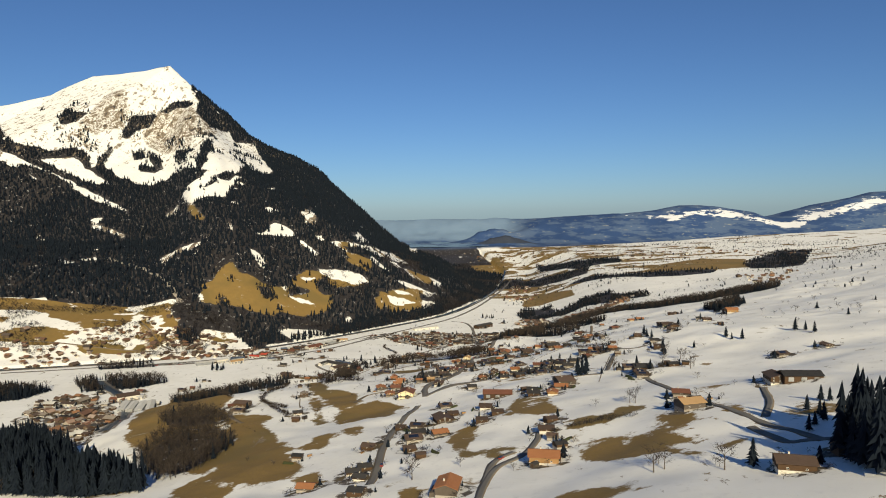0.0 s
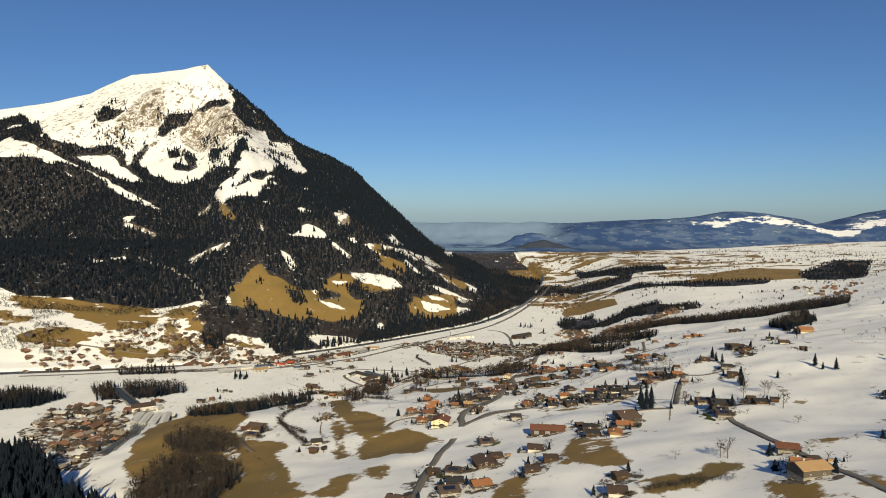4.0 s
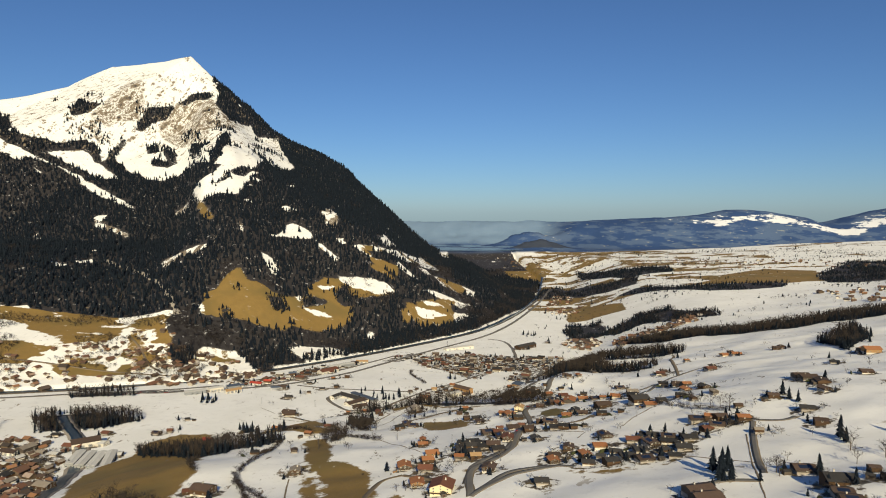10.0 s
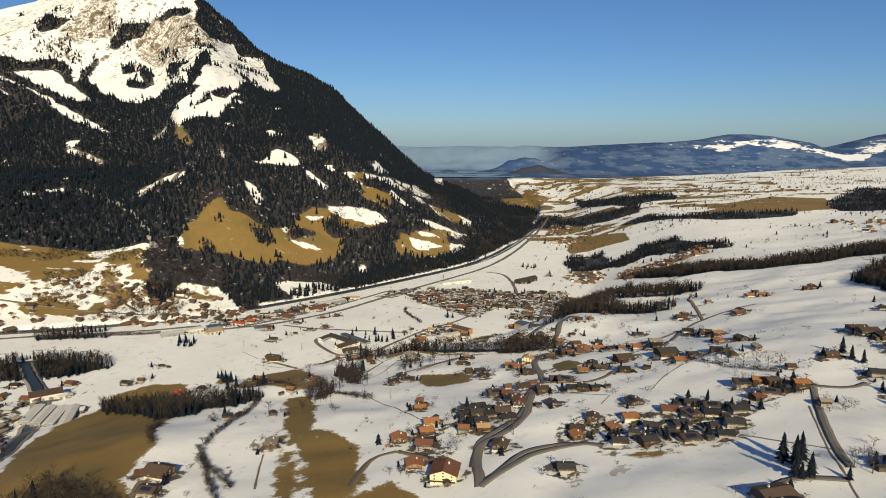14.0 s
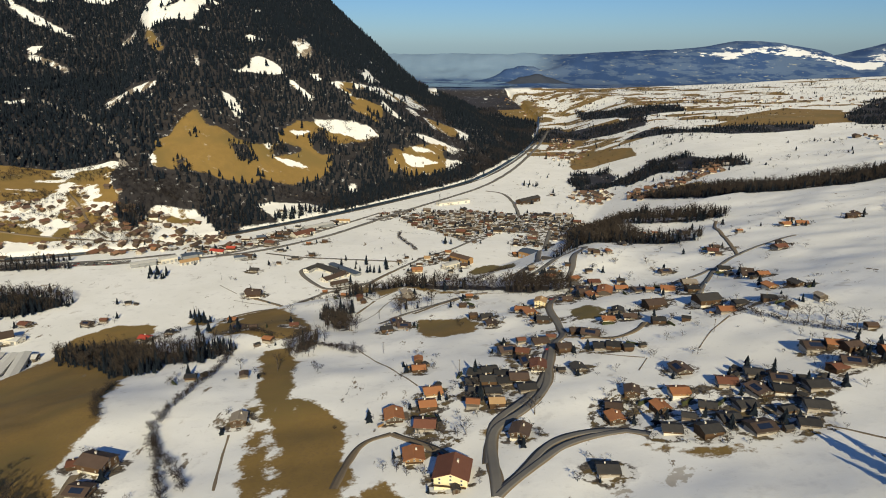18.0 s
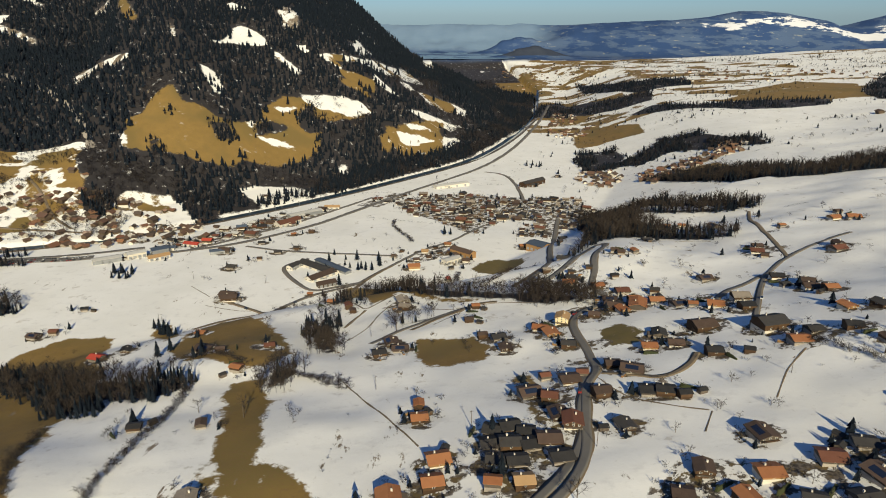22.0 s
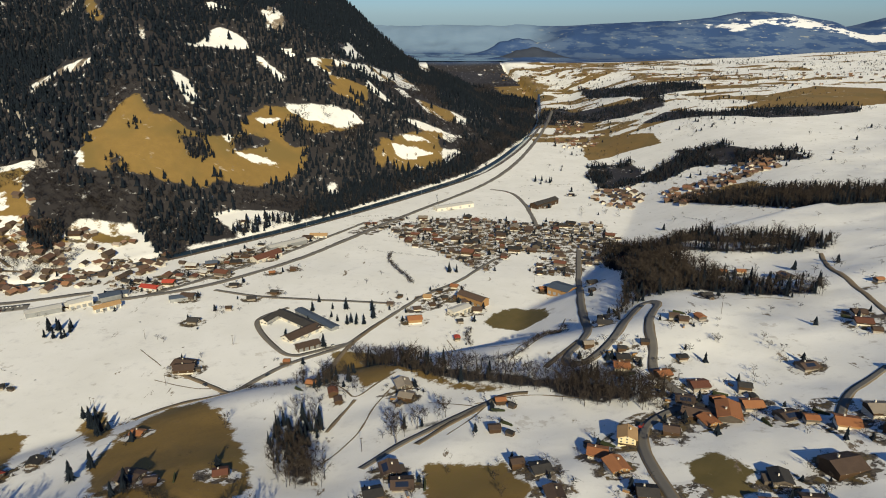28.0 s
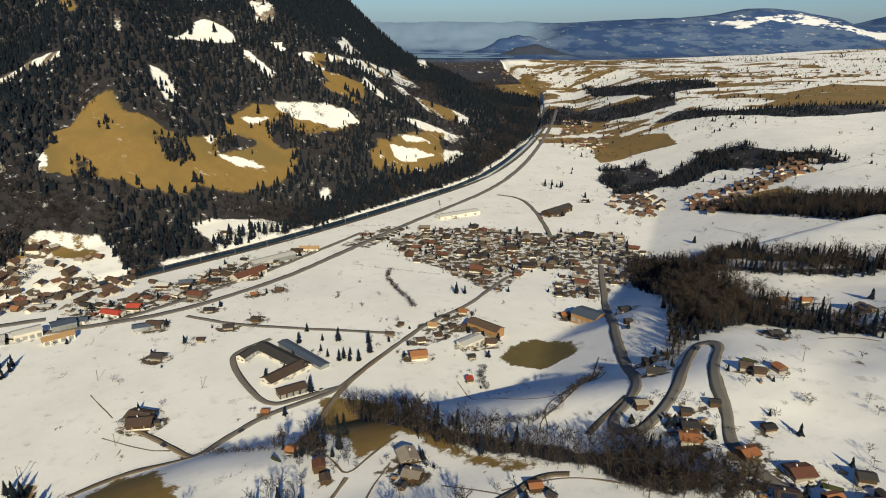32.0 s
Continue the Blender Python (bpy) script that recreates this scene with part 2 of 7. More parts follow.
MAT_HEDGE = two_tone("evergreen_hedge", (0.02, 0.028, 0.012), (0.06, 0.065, 0.025), 0.8, 0.9, bump=0.1)


def roof_mat(name, a, b):
    m = Mat(name, 0.8, 0, 0.25)
    n1 = m.noise(0.35, 5)
    c = m.coords()
    w = m.node("ShaderNodeTexWave")
    w.bands_direction = "Y"
    w.inputs["Scale"].default_value = 0.9
    w.inputs["Distortion"].default_value = 0.6
    m.link(c, w.inputs["Vector"])
    f = m.math("ADD", m.math("MULTIPLY", n1, 0.6), m.math("MULTIPLY", m.math("SUBTRACT", m.random(), 0.5), 0.6))
    f = m.math("ADD", f, m.math("MULTIPLY", w.outputs["Fac"], 0.15), True)
    m.color(m.mix(f, a, b))
    m.bump(w.outputs["Fac"], 0.5, 0.08)
    return m.m


ROOFS = {"o": roof_mat("orange_tiles", (0.25, 0.10, 0.045), (0.39, 0.175, 0.08)),
         "r": roof_mat("red_brown_tiles", (0.115, 0.048, 0.032), (0.205, 0.088, 0.056)),
         "b": roof_mat("brown_tiles", (0.052, 0.036, 0.029), (0.12, 0.08, 0.062)),
         "d": roof_mat("dark_slate", (0.02, 0.02, 0.022), (0.065, 0.06, 0.058)),
         "g": roof_mat("weathered_grey_tiles", (0.20, 0.17, 0.14), (0.34, 0.29, 0.24)),
         "y": roof_mat("tan_tiles", (0.34, 0.21, 0.10), (0.46, 0.30, 0.16)),
         "v": roof_mat("bright_red_sheet", (0.36, 0.05, 0.035), (0.48, 0.08, 0.05)),
         "s": roof_mat("pale_sheet", (0.45, 0.44, 0.42), (0.62, 0.61, 0.58)),
         "u": roof_mat("blue_grey_sheet", (0.055, 0.075, 0.115), (0.10, 0.125, 0.17))}

# ---- the lie of the land ----
def lerp_tab(v, xs, ys):
    return np.interp(v, xs, ys)


def smooth(a, b, v):
    t = np.clip((v - a) / (b - a), 0, 1)
    return t * t * (3 - 2 * t)


def smin(a, b, k):
    h = np.clip(0.5 + 0.5 * (b - a) / k, 0, 1)
    return b * (1 - h) + a * h - k * h * (1 - h)


def smax(a, b, k):
    return -smin(-a, -b, k)


def vnoise(x, y, scale, seed=0):
    """Value noise, about -1 to 1."""
    x, y = np.asarray(x, float) / scale, np.asarray(y, float) / scale
    xi, yi = np.floor(x), np.floor(y)
    xf, yf = x - xi, y - yi
    u, v = xf * xf * (3 - 2 * xf), yf * yf * (3 - 2 * yf)

    def h(i, j):
        s = np.sin(i * 127.1 + j * 311.7 + seed * 74.7) * 43758.5453
        return (s - np.floor(s)) * 2 - 1
    return (h(xi, yi) * (1 - u) + h(xi + 1, yi) * u) * (1 - v) + (h(xi, yi + 1) * (1 - u) + h(xi + 1, yi + 1) * u) * v


def fbm(x, y, scale, seed=0, n=4):
    t, a = 0.0, 1.0
    for k in range(n):
        t = t + a * vnoise(x, y, scale / 2 ** k, seed + k * 3.1)
        a *= 0.5
    return t / 1.8


def from_line(x, y, pts):
    """Distance to a line of points, positive on its left-hand side, and how far along it lies (0 to number of legs)."""
    best = np.full(np.shape(x), 1e9)
    side = np.ones(np.shape(x))
    along = np.zeros(np.shape(x))
    for i in range(len(pts) - 1):
        (ax, ay), (bx, by) = pts[i], pts[i + 1]
        dx, dy = bx - ax, by - ay
        t = np.clip(((x - ax) * dx + (y - ay) * dy) / (dx * dx + dy * dy), 0, 1)
        d = np.hypot(x - ax - t * dx, y - ay - t * dy)
        cr = dx * (y - ay) - dy * (x - ax)
        m = d < best
        best, side, along = np.where(m, d, best), np.where(m, np.where(cr >= 0, 1.0, -1.0), side), np.where(m, i + t, along)
    return best * side, along


RIVER = [(-2600, 760), (-1500, 1010), (-800, 1185), (-480, 1287), (-391, 1386), (-258, 1531), (-107, 1743), (11, 1927), (100, 2180), (185, 2500), (235, 2760), (300, 3300), (200, 4200)]
RIDGE = [(-3000, 3200), (-2157, 3400), (-1960, 3500), (-1755, 3500), (-1600, 3480), (-1355, 3430), (-1116, 3380)]
TERRACE = [(-700, 520), (-440, 800), (-345, 930), (-200, 1035), (-80, 1085), (22, 1122), (40, 1200), (125, 1300), (200, 1420)]   # brink of the hillside over the plain


def floor_z(x, y):
    return lerp_tab(y, [0, 900, 1100, 1326, 1850, 2850, 3200, 3700, 4000], [60, 35, 28, 20, 3, -10, -4, 45, 66])


def land(x, y):
    x, y = np.asarray(x, float), np.asarray(y, float)
    d, s = from_line(x, y, RIVER)
    fl = floor_z(x, y)
    # mountain on the far side of the river
    crest = lerp_tab(x, [-4000, -3000, -2255, -2157, -1960, -1755, -1600, -1355, -1116, -859, -636, -391, -207, -34, 130, 300],
                     [700, 800, 822, 837, 908, 985, 1000, 1027, 850, 672, 535, 352, 205, 118, 12, 0])
    crest = crest + lerp_tab(x, [-1763, -1685, -1540, -1344, -1245, -1153, -1083, -978, -807, -660, -515, -373, -250, -140, 0], [29, 14, 2, -3, -24, -22, 40, 44, 58, 14, -22, -33, -40, -40, -14])
    back = crest - 0.75 * np.maximum(0, y - lerp_tab(x, [-2300, -1355, -391, 130], [3350, 3420, 3200, 2950]))
    q = x + 480 + 0.407 * (y - 1287)
    dk, sk = from_line(x, y, RIDGE)
    horn = lerp_tab(sk, [0, 1, 2, 3, 4, 5, 6], [700, 840, 918, 1000, 1010, 1021, 836]) - np.where(dk > 0, 0.75 * np.abs(dk), lerp_tab(np.abs(dk), [0, 1400, 2000, 3000], [0, 616, 700, 850]))
    wh = smooth(200, -60, q)
    back = back * (1 - wh) + np.minimum(back, horn) * wh
    dm = np.maximum(d, 0)
    g1 = lerp_tab(dm, [0, 25, 80, 190, 350, 470, 1240, 1740, 2400], [0, 2, 16, 108, 222, 290, 640, 1180, 1600])
    g2 = lerp_tab(dm, [0, 80, 450, 1136, 1740, 2400], [0, 10, 140, 400, 1150, 1300])
    g3 = lerp_tab(dm, [0, 50, 180, 330, 455, 760, 1136, 1740, 2400], [0, 9, 52, 86, 138, 262, 410, 780, 1100])
    wr, wl = smooth(-150, 150, q), np.maximum(smooth(-250, -650, q), smooth(20, -180, q) * smooth(900, 500, dm))
    g = g1 * wr + (1 - wr) * (g2 * (1 - wl) + g3 * wl)
    gul = fbm(x + 0.5 * y, y * 0.3 - x * 0.25, 230, 5, 4) * np.clip((dm - 60) * 0.09, 0, 42) * (1 - 0.75 * smooth(40, -140, q) * smooth(620, 420, dm))
    mtn = fl + smin(g + gul, np.maximum(back, -20) + 0.25 * gul, 25)
    # hillside and uplands on the near side
    dr = np.maximum(-d, 0)
    hill = 114 + 0.16 * (x + 36) - 0.13 * (y - 661)
    hill = hill + (8 * fbm(x, y, 170, 2, 3) + 2.6 * fbm(x, y, 46, 12, 2) + 0.8 * fbm(x, y, 21, 15, 2)) * smooth(0, 300, y)
    hill = hill + 24 * np.exp(-((x + 265) ** 2 + (y - 700) ** 2) / 150 ** 2) + 14 * np.exp(-((x - 260) ** 2 + (y - 800) ** 2) / 130 ** 2)
    hill = hill + 14 * np.exp(-((x + 205) ** 2 + (y - 905) ** 2) / 60 ** 2) + 16 * np.exp(-((x - 80) ** 2 + (y - 1085) ** 2) / 60 ** 2)
    upl = smax(hill, 66 + 0.045 * (x - 300) + 10 * fbm(x, y, 420, 8, 3), 25)
    wide = lerp_tab(y, [900, 1300, 1700, 2180, 2760, 3300], [520, 430, 330, 190, 70, 120])
    bank = fl + 0.33 * np.maximum(0, dr - wide)
    dt, st = from_line(x, y, TERRACE)
    brink = fl + 0.58 * np.maximum(0, -dt + 25)
    near = smin(np.maximum(upl, fl), smax(bank, np.where(y < 1500, np.minimum(brink, 400) * smooth(1500, 1300, y), 0), 8), 14)
    near = np.maximum(near, fl)
    z = np.where(d > 0, mtn, near)
    # lake basin, a wooded hill by the lake and the far range
    far = smooth(3900, 4060, y)
    lake = 76.0
    range_ = lerp_tab(x, [-3000, 350, 600, 928, 1250, 1300, 1560, 1750, 1940, 2120, 2200, 2330, 2440, 2575, 2700, 2900, 3150, 4200], [240, 236, 231, 248, 266, 258, 285, 319, 307, 283, 268, 225, 241, 275, 310, 340, 400, 430])
    range_ = range_ + 5 * fbm(x, 0 * x, 120, 51, 4) * smooth(500, 1200, x)
    start = lerp_tab(x, [-600, 200, 420, 900], [4790, 4760, 4500, 4330])
    rise = smooth(start, np.maximum(start + 80, 4840), y + 60 * fbm(x, y, 330, 4, 3))
    spur = fbm(x, y * 0.6, 260, 9, 5)
    farz = lake + (range_ - lake) * rise + 34 * spur * np.sqrt(rise) * (1 - smooth(4760, 4880, y)) * smooth(250, 800, x)
    shore = lerp_tab(y + 25 * fbm(x, y, 140, 6, 3), [4700, 4740, 4800, 4860, 4910, 4960], [76, 80, 112, 150, 196, 238]) + 11 * fbm(x, y * 3, 130, 19, 4)
    wsh = smooth(720, 380, x)
    farz = farz * (1 - wsh) + shore * wsh
    farz = farz + 62 * np.exp(-((x - 395) / 150) ** 2 - ((y - 4270) / 60) ** 2) * (1 + 0.25 * fbm(x, y, 60, 3, 3))
    farz = farz + 92 * np.exp(-((x - 360) / 170) ** 2 - ((y - 4690) / 50) ** 2) * (1 + 0.3 * fbm(x, y, 80, 13, 3))
    z = np.where(far > 0, z * (1 - far) + farz * far, z)
    return z

# ---- plan: meadows bare of snow, clearings, woods and roads ----
BARE = []      # bare ground: 1 dry grass, 2 green grass, 3 rock
BARE.append((1, [(261, 2208), (358, 2273), (418, 2181), (405, 2065), (321, 2082), (239, 2022)]))
BARE.append((2, [(-24, 1182), (-14, 1205), (11, 1218), (33, 1192), (31, 1169), (8, 1163), (-17, 1173)]))
BARE.append((1, [(-145, 1071), (-134, 1100), (-120, 1107), (-94, 1058), (-95, 1038), (-110, 1029), (-123, 1035)]))
BARE.append((1, [(-98, 1066), (-61, 1027), (-63, 1018), (-95, 1038)]))
BARE.append((1, [(803, 2467), (996, 2614), (1087, 2520), (889, 2196), (825, 2249), (758, 2318)]))
BARE.append((1, [(347, 1630), (402, 1605), (391, 1515), (336, 1495), (315, 1554)]))
BARE.append((1, [(503, 2723), (395, 2742), (398, 2548), (487, 2499)]))
BARE.append((1, [(132, 3537), (271, 3557), (369, 3437), (303, 3273), (165, 3374)]))
BARE.append((1, [(-254, 948), (-256, 984), (-233, 1042), (-192, 987), (-155, 915), (-151, 894), (-161, 871), (-179, 865), (-226, 899)]))
BARE.append((1, [(-68, 908), (-60, 910), (-28, 902), (-17, 874), (-25, 853), (-52, 853), (-66, 868)]))
BARE.append((2, [(50, 885), (65, 888), (78, 867), (71, 854), (53, 852), (47, 865)]))
BARE.append((1, [(-9, 831), (2, 828), (4, 807), (-7, 804)]))
BARE.append((1, [(-4, 773), (6, 787), (5, 758), (-5, 754)]))
BARE.append((1, [(-297, 1006), (-292, 1026), (-265, 989), (-271, 970)]))
BARE.append((1, [(-151, 953), (-117, 896), (-130, 908), (-144, 929)]))
BARE.append((1, [(-148, 1092), (-137, 1105), (-121, 1107), (-94, 1072), (-86, 1039), (-105, 1038), (-110, 1023), (-127, 1043)]))
BARE.append((1, [(-84, 1039), (-70, 1034), (-60, 1019), (-57, 1009), (-38, 998), (-26, 990), (-35, 988), (-57, 999), (-77, 1021)]))
BARE.append((1, [(-147, 1125), (-102, 1112), (-90, 1023), (-111, 1012), (-150, 1111)]))
BARE.append((1, [(-176, 847), (-157, 851), (-140, 799), (-133, 753), (-126, 731), (-106, 709), (-94, 694), (-85, 702), (-88, 685), (-88, 661), (-89, 647), (-114, 650), (-123, 689), (-138, 718), (-153, 756), (-163, 792)]))
BARE.append((1, [(-159, 753), (-147, 735), (-133, 701), (-118, 651), (-124, 651), (-135, 690), (-148, 718)]))
BARE.append((1, [(-24, 685), (-17, 688), (-20, 661), (-22, 661)]))
BARE.append((1, [(-12, 688), (1, 682), (-3, 669), (-11, 667)]))
BARE.append((1, [(46, 660), (63, 651), (92, 648), (115, 653), (107, 646), (69, 645), (55, 653)]))
BARE.append((1, [(-371, 777), (-387, 840), (-390, 911), (-340, 890), (-262, 795), (-231, 723), (-234, 692), (-221, 649), (-236, 643), (-253, 641), (-284, 658)]))
BARE.append((1, [(-215, 638), (-203, 643), (-170, 629), (-161, 616), (-163, 601), (-200, 604)]))
BARE.append((1, [(-101, 607), (-92, 626), (-74, 640), (-64, 649), (-48, 625), (-41, 607), (-48, 588), (-99, 597)]))
BARE.append((1, [(-725, 1305), (-665, 1339), (-629, 1329), (-635, 1286), (-692, 1283)]))
BARE.append((1, [(791, 2404), (1013, 2636), (1134, 2522), (1027, 2271), (848, 2203), (740, 2264)]))
BARE.append((1, [(-296, 612), (-369, 813), (-372, 974), (-336, 1005), (-235, 723), (-207, 603), (-167, 526), (-162, 452), (-176, 453), (-254, 572)]))
SNOW_LEFT = []
MEADOW = [(-581, 1582), (-555, 1601), (-550, 1633), (-527, 1684), (-509, 1660), (-494, 1646), (-469, 1655), (-445, 1645), (-411, 1661), (-396, 1692), (-371, 1677), (-349, 1679), (-291, 1736), (-280, 1701), (-290, 1660), (-333, 1600), (-381, 1577), (-394, 1546), (-438, 1524), (-485, 1515), (-521, 1503), (-539, 1512), (-555, 1542)]      # great brown meadow at the mountain foot
OPEN = []      # snowfields on the wooded mountain
GROVE = []     # dark groves on the high snowfields
WOODS = []     # c spruce, b leafless, m mixed
WOODS.append(('m', [(135, 1160), (171, 1172), (189, 1133), (202, 1102), (220, 1094), (208, 1074), (175, 1105), (140, 1127)]))
WOODS.append(('b', [(131, 1231), (158, 1253), (171, 1212), (169, 1166), (136, 1127), (103, 1104), (112, 1167)]))
WOODS.append(('m', [(218, 1394), (228, 1300), (268, 1259), (289, 1203), (281, 1191), (253, 1232), (216, 1274), (186, 1308)]))
WOODS.append(('b', [(-132, 1116), (-97, 1102), (-67, 1037), (-44, 1024), (-16, 1008), (9, 997), (26, 988), (47, 964), (61, 951), (57, 942), (27, 951), (15, 960), (3, 980), (-21, 994), (-53, 1008), (-73, 1024), (-96, 1047), (-127, 1105)]))
WOODS.append(('m', [(131, 1395), (163, 1401), (154, 1282), (161, 1216), (152, 1174), (116, 1117), (93, 1104), (68, 1056), (70, 1084), (89, 1127), (106, 1197), (123, 1291)]))
WOODS.append(('m', [(139, 1424), (187, 1402), (190, 1275), (223, 1244), (280, 1215), (268, 1195), (215, 1227), (165, 1273), (150, 1378)]))
WOODS.append(('b', [(326, 1597), (394, 1560), (426, 1447), (403, 1409), (337, 1471), (300, 1534)]))
WOODS.append(('c', [(209, 1882), (260, 1930), (299, 1902), (273, 1796), (208, 1759)]))
WOODS.append(('m', [(289, 1851), (350, 1895), (413, 1936), (470, 1930), (498, 1804), (511, 1745), (491, 1722), (433, 1796), (378, 1813), (311, 1773)]))
WOODS.append(('c', [(422, 2320), (504, 2376), (581, 2236), (717, 2259), (912, 2233), (851, 2135), (636, 2093), (512, 2214)]))
WOODS.append(('m', [(287, 2791), (395, 2742), (469, 2651), (562, 2602), (528, 2450), (434, 2462), (348, 2523), (296, 2650)]))
WOODS.append(('c', [(-216, 1661), (-142, 1772), (-50, 1913), (42, 2051), (122, 2381), (101, 2444), (1, 2151), (-60, 1944), (-145, 1824), (-210, 1743), (-230, 1697)]))
WOODS.append(('m', [(-271, 1572), (-234, 1573), (-205, 1649), (-220, 1687), (-265, 1620)]))
WOODS.append(('m', [(-382, 930), (-352, 920), (-308, 901), (-255, 876), (-223, 861), (-202, 859), (-199, 844), (-213, 825), (-254, 836), (-306, 857), (-353, 888)]))
WOODS.append(('b', [(-155, 838), (-155, 859), (-145, 869), (-137, 862), (-141, 842), (-147, 831)]))
WOODS.append(('m', [(-320, 887), (-295, 881), (-250, 836), (-243, 814), (-278, 827)]))
WOODS.append(('b', [(-144, 924), (-141, 944), (-126, 932), (-118, 900), (-128, 898), (-139, 908)]))
WOODS.append(('b', [(-278, 649), (-266, 660), (-235, 646), (-212, 627), (-200, 604), (-249, 609)]))
WOODS.append(('m', [(-589, 1068), (-560, 1088), (-521, 1094), (-458, 1077), (-442, 1055), (-476, 1020), (-542, 1002)]))
WOODS.append(('m', [(-627, 1202), (-540, 1222), (-517, 1187), (-605, 1175)]))
WOODS.append(('C', [(-517, 731), (-463, 717), (-343, 580), (-265, 493), (-227, 459), (-202, 432), (-349, 496)]))
WOODS.append(('c', [(-431, 1603), (-414, 1627), (-402, 1612), (-423, 1586)]))
WOODS.append(('c', [(-516, 1606), (-504, 1614), (-500, 1601), (-510, 1596)]))
WOODS.append(('c', [(-504, 1515), (-489, 1523), (-485, 1513), (-500, 1507)]))
WOODS.append(('m', [(-377, 1682), (-352, 1711), (-335, 1704), (-359, 1673)]))
WOODS.append(('c', [(-716, 1012), (-689, 1051), (-602, 1013), (-612, 959), (-662, 935)]))
WOODS.append(('b', [(-242, 519), (-248, 569), (-231, 600), (-188, 556), (-173, 529), (-179, 467), (-190, 454)]))
WOODS.append(('C', [(163, 272), (179, 283), (187, 282), (156, 234), (159, 255)]))
WOODS.append(('c', [(1059, 2370), (1411, 2828), (1525, 2784), (1132, 2121), (1007, 2198)]))
WOODS.append(('m', [(396, 2008), (449, 1876), (529, 1753), (511, 1665), (400, 1791)]))
WOODS.append(('m', [(283, 1610), (384, 1521), (475, 1425), (609, 1437), (683, 1366), (636, 1288), (509, 1328), (379, 1348), (303, 1546)]))
WOODS.append(('c', [(433, 1108), (519, 1194), (494, 1105), (410, 1002)]))
WOODS.append(('c', [(464, 3344), (597, 2903), (750, 2896), (706, 2668), (533, 2616), (438, 3022)]))
WOODS.append(('m', [(115, 2664), (330, 2903), (349, 2721), (300, 2513), (167, 2535)]))
WOODS.append(('m', [(226, 1969), (320, 1999), (316, 1832), (210, 1751)]))
WOODS.append(('m', [(-151, 942), (-152, 972), (-146, 982), (-134, 969), (-129, 952), (-134, 942)]))
WOODS.append(('b', [(-157, 1038), (-143, 1049), (-125, 1027), (-117, 1010), (-120, 1004), (-137, 1017)]))
WOODS.append(('b', [(-87, 945), (-74, 952), (-57, 956), (-46, 960), (-48, 952), (-63, 948), (-79, 942)]))
WOODS.append(('b', [(22, 1010), (33, 983), (48, 956), (59, 943), (70, 937), (65, 930), (43, 941), (27, 958), (15, 984)]))
ROADS = []     # name, width, centre line
ROADS.append(('main', 7.5, [(-428, 1216), (-370, 1239), (-310, 1270), (-265, 1320), (-223, 1383), (-186, 1452), (-128, 1562), (-53, 1688), (14, 1805), (78, 1967), (137, 2172), (217, 2493), (285, 2830)]))
ROADS.append(('slip', 5, [(-359, 1245), (-318, 1290), (-283, 1346), (-250, 1396), (-214, 1462), (-170, 1542)]))
ROADS.append(('plain', 3.8, [(-293, 1264), (-243, 1245), (-203, 1240), (-154, 1234), (-106, 1229)]))
ROADS.append(('lane', 3.6, [(-211, 1049), (-199, 1073), (-182, 1099), (-159, 1117), (-139, 1133), (-119, 1177), (-100, 1212), (-78, 1253), (-42, 1292), (-18, 1340), (2, 1376)]))
ROADS.append(('track', 3, [(-266, 1085), (-244, 1073), (-212, 1051)]))
ROADS.append(('track', 3, [(-211, 1049), (-238, 1041), (-254, 1029), (-266, 1016)]))
ROADS.append(('loop', 3.8, [(-207, 1217), (-229, 1191), (-225, 1171), (-202, 1133), (-181, 1110), (-164, 1121), (-139, 1137)]))
ROADS.append(('street', 4.4, [(73, 939), (48, 925), (38, 909), (35, 886), (37, 850), (36, 817), (27, 800), (18, 774), (15, 749)]))
ROADS.append(('side', 3.6, [(-16, 636), (-8, 645), (6, 667), (20, 676), (37, 677), (51, 668)]))
ROADS.append(('lane', 2.8, [(-68, 696), (-81, 691), (-86, 675), (-88, 647)]))
ROADS.append(('lane', 3, [(-68, 696), (-49, 678), (-36, 664)]))
ROADS.append(('path', 1.3, [(-154, 707), (-149, 681), (-142, 652)]))
ROADS.append(('upper', 3.2, [(138, 862), (166, 921), (186, 955), (217, 989), (248, 1011), (288, 1031)]))
ROADS.append(('upper', 2.8, [(217, 989), (237, 1071), (248, 1131), (270, 1183)]))
ROADS.append(('lane', 3.0, [(36, 810), (51, 802), (63, 794), (81, 808), (91, 825)]))
ROADS.append(('lane', 3.5, [(181, 951), (147, 929), (121, 892)]))
ROADS.append(('street', 4.6, [(29, 824), (21, 773), (15, 745), (6, 725), (-3, 711), (-14, 699), (-19, 688), (-21, 656)]))
ROADS.append(('path', 1.3, [(151, 622), (134, 644), (123, 656)]))
ROADS.append(('lane', 3, [(-184, 603), (-208, 637), (-213, 668)]))
ROADS.append(('upper', 3.2, [(162, 540), (155, 458), (156, 390), (156, 346), (158, 309), (162, 283)]))
ROADS.append(('upper', 3.2, [(197, 412), (180, 366), (162, 336)]))
ROADS.append(('street', 4.2, [(-41, 355), (-40, 389), (-42, 439), (-38, 509), (-24, 598)]))
ROADS.append(('lane', 3.5, [(-99, 910), (-83, 930), (-56, 952), (-30, 972)]))
ROADS.append(('lane', 3, [(-148, 1030), (-144, 1124), (-108, 1197)]))
ROADS.append(('north', 5, [(20, 1764), (54, 1745), (67, 1672), (70, 1578), (69, 1524)]))
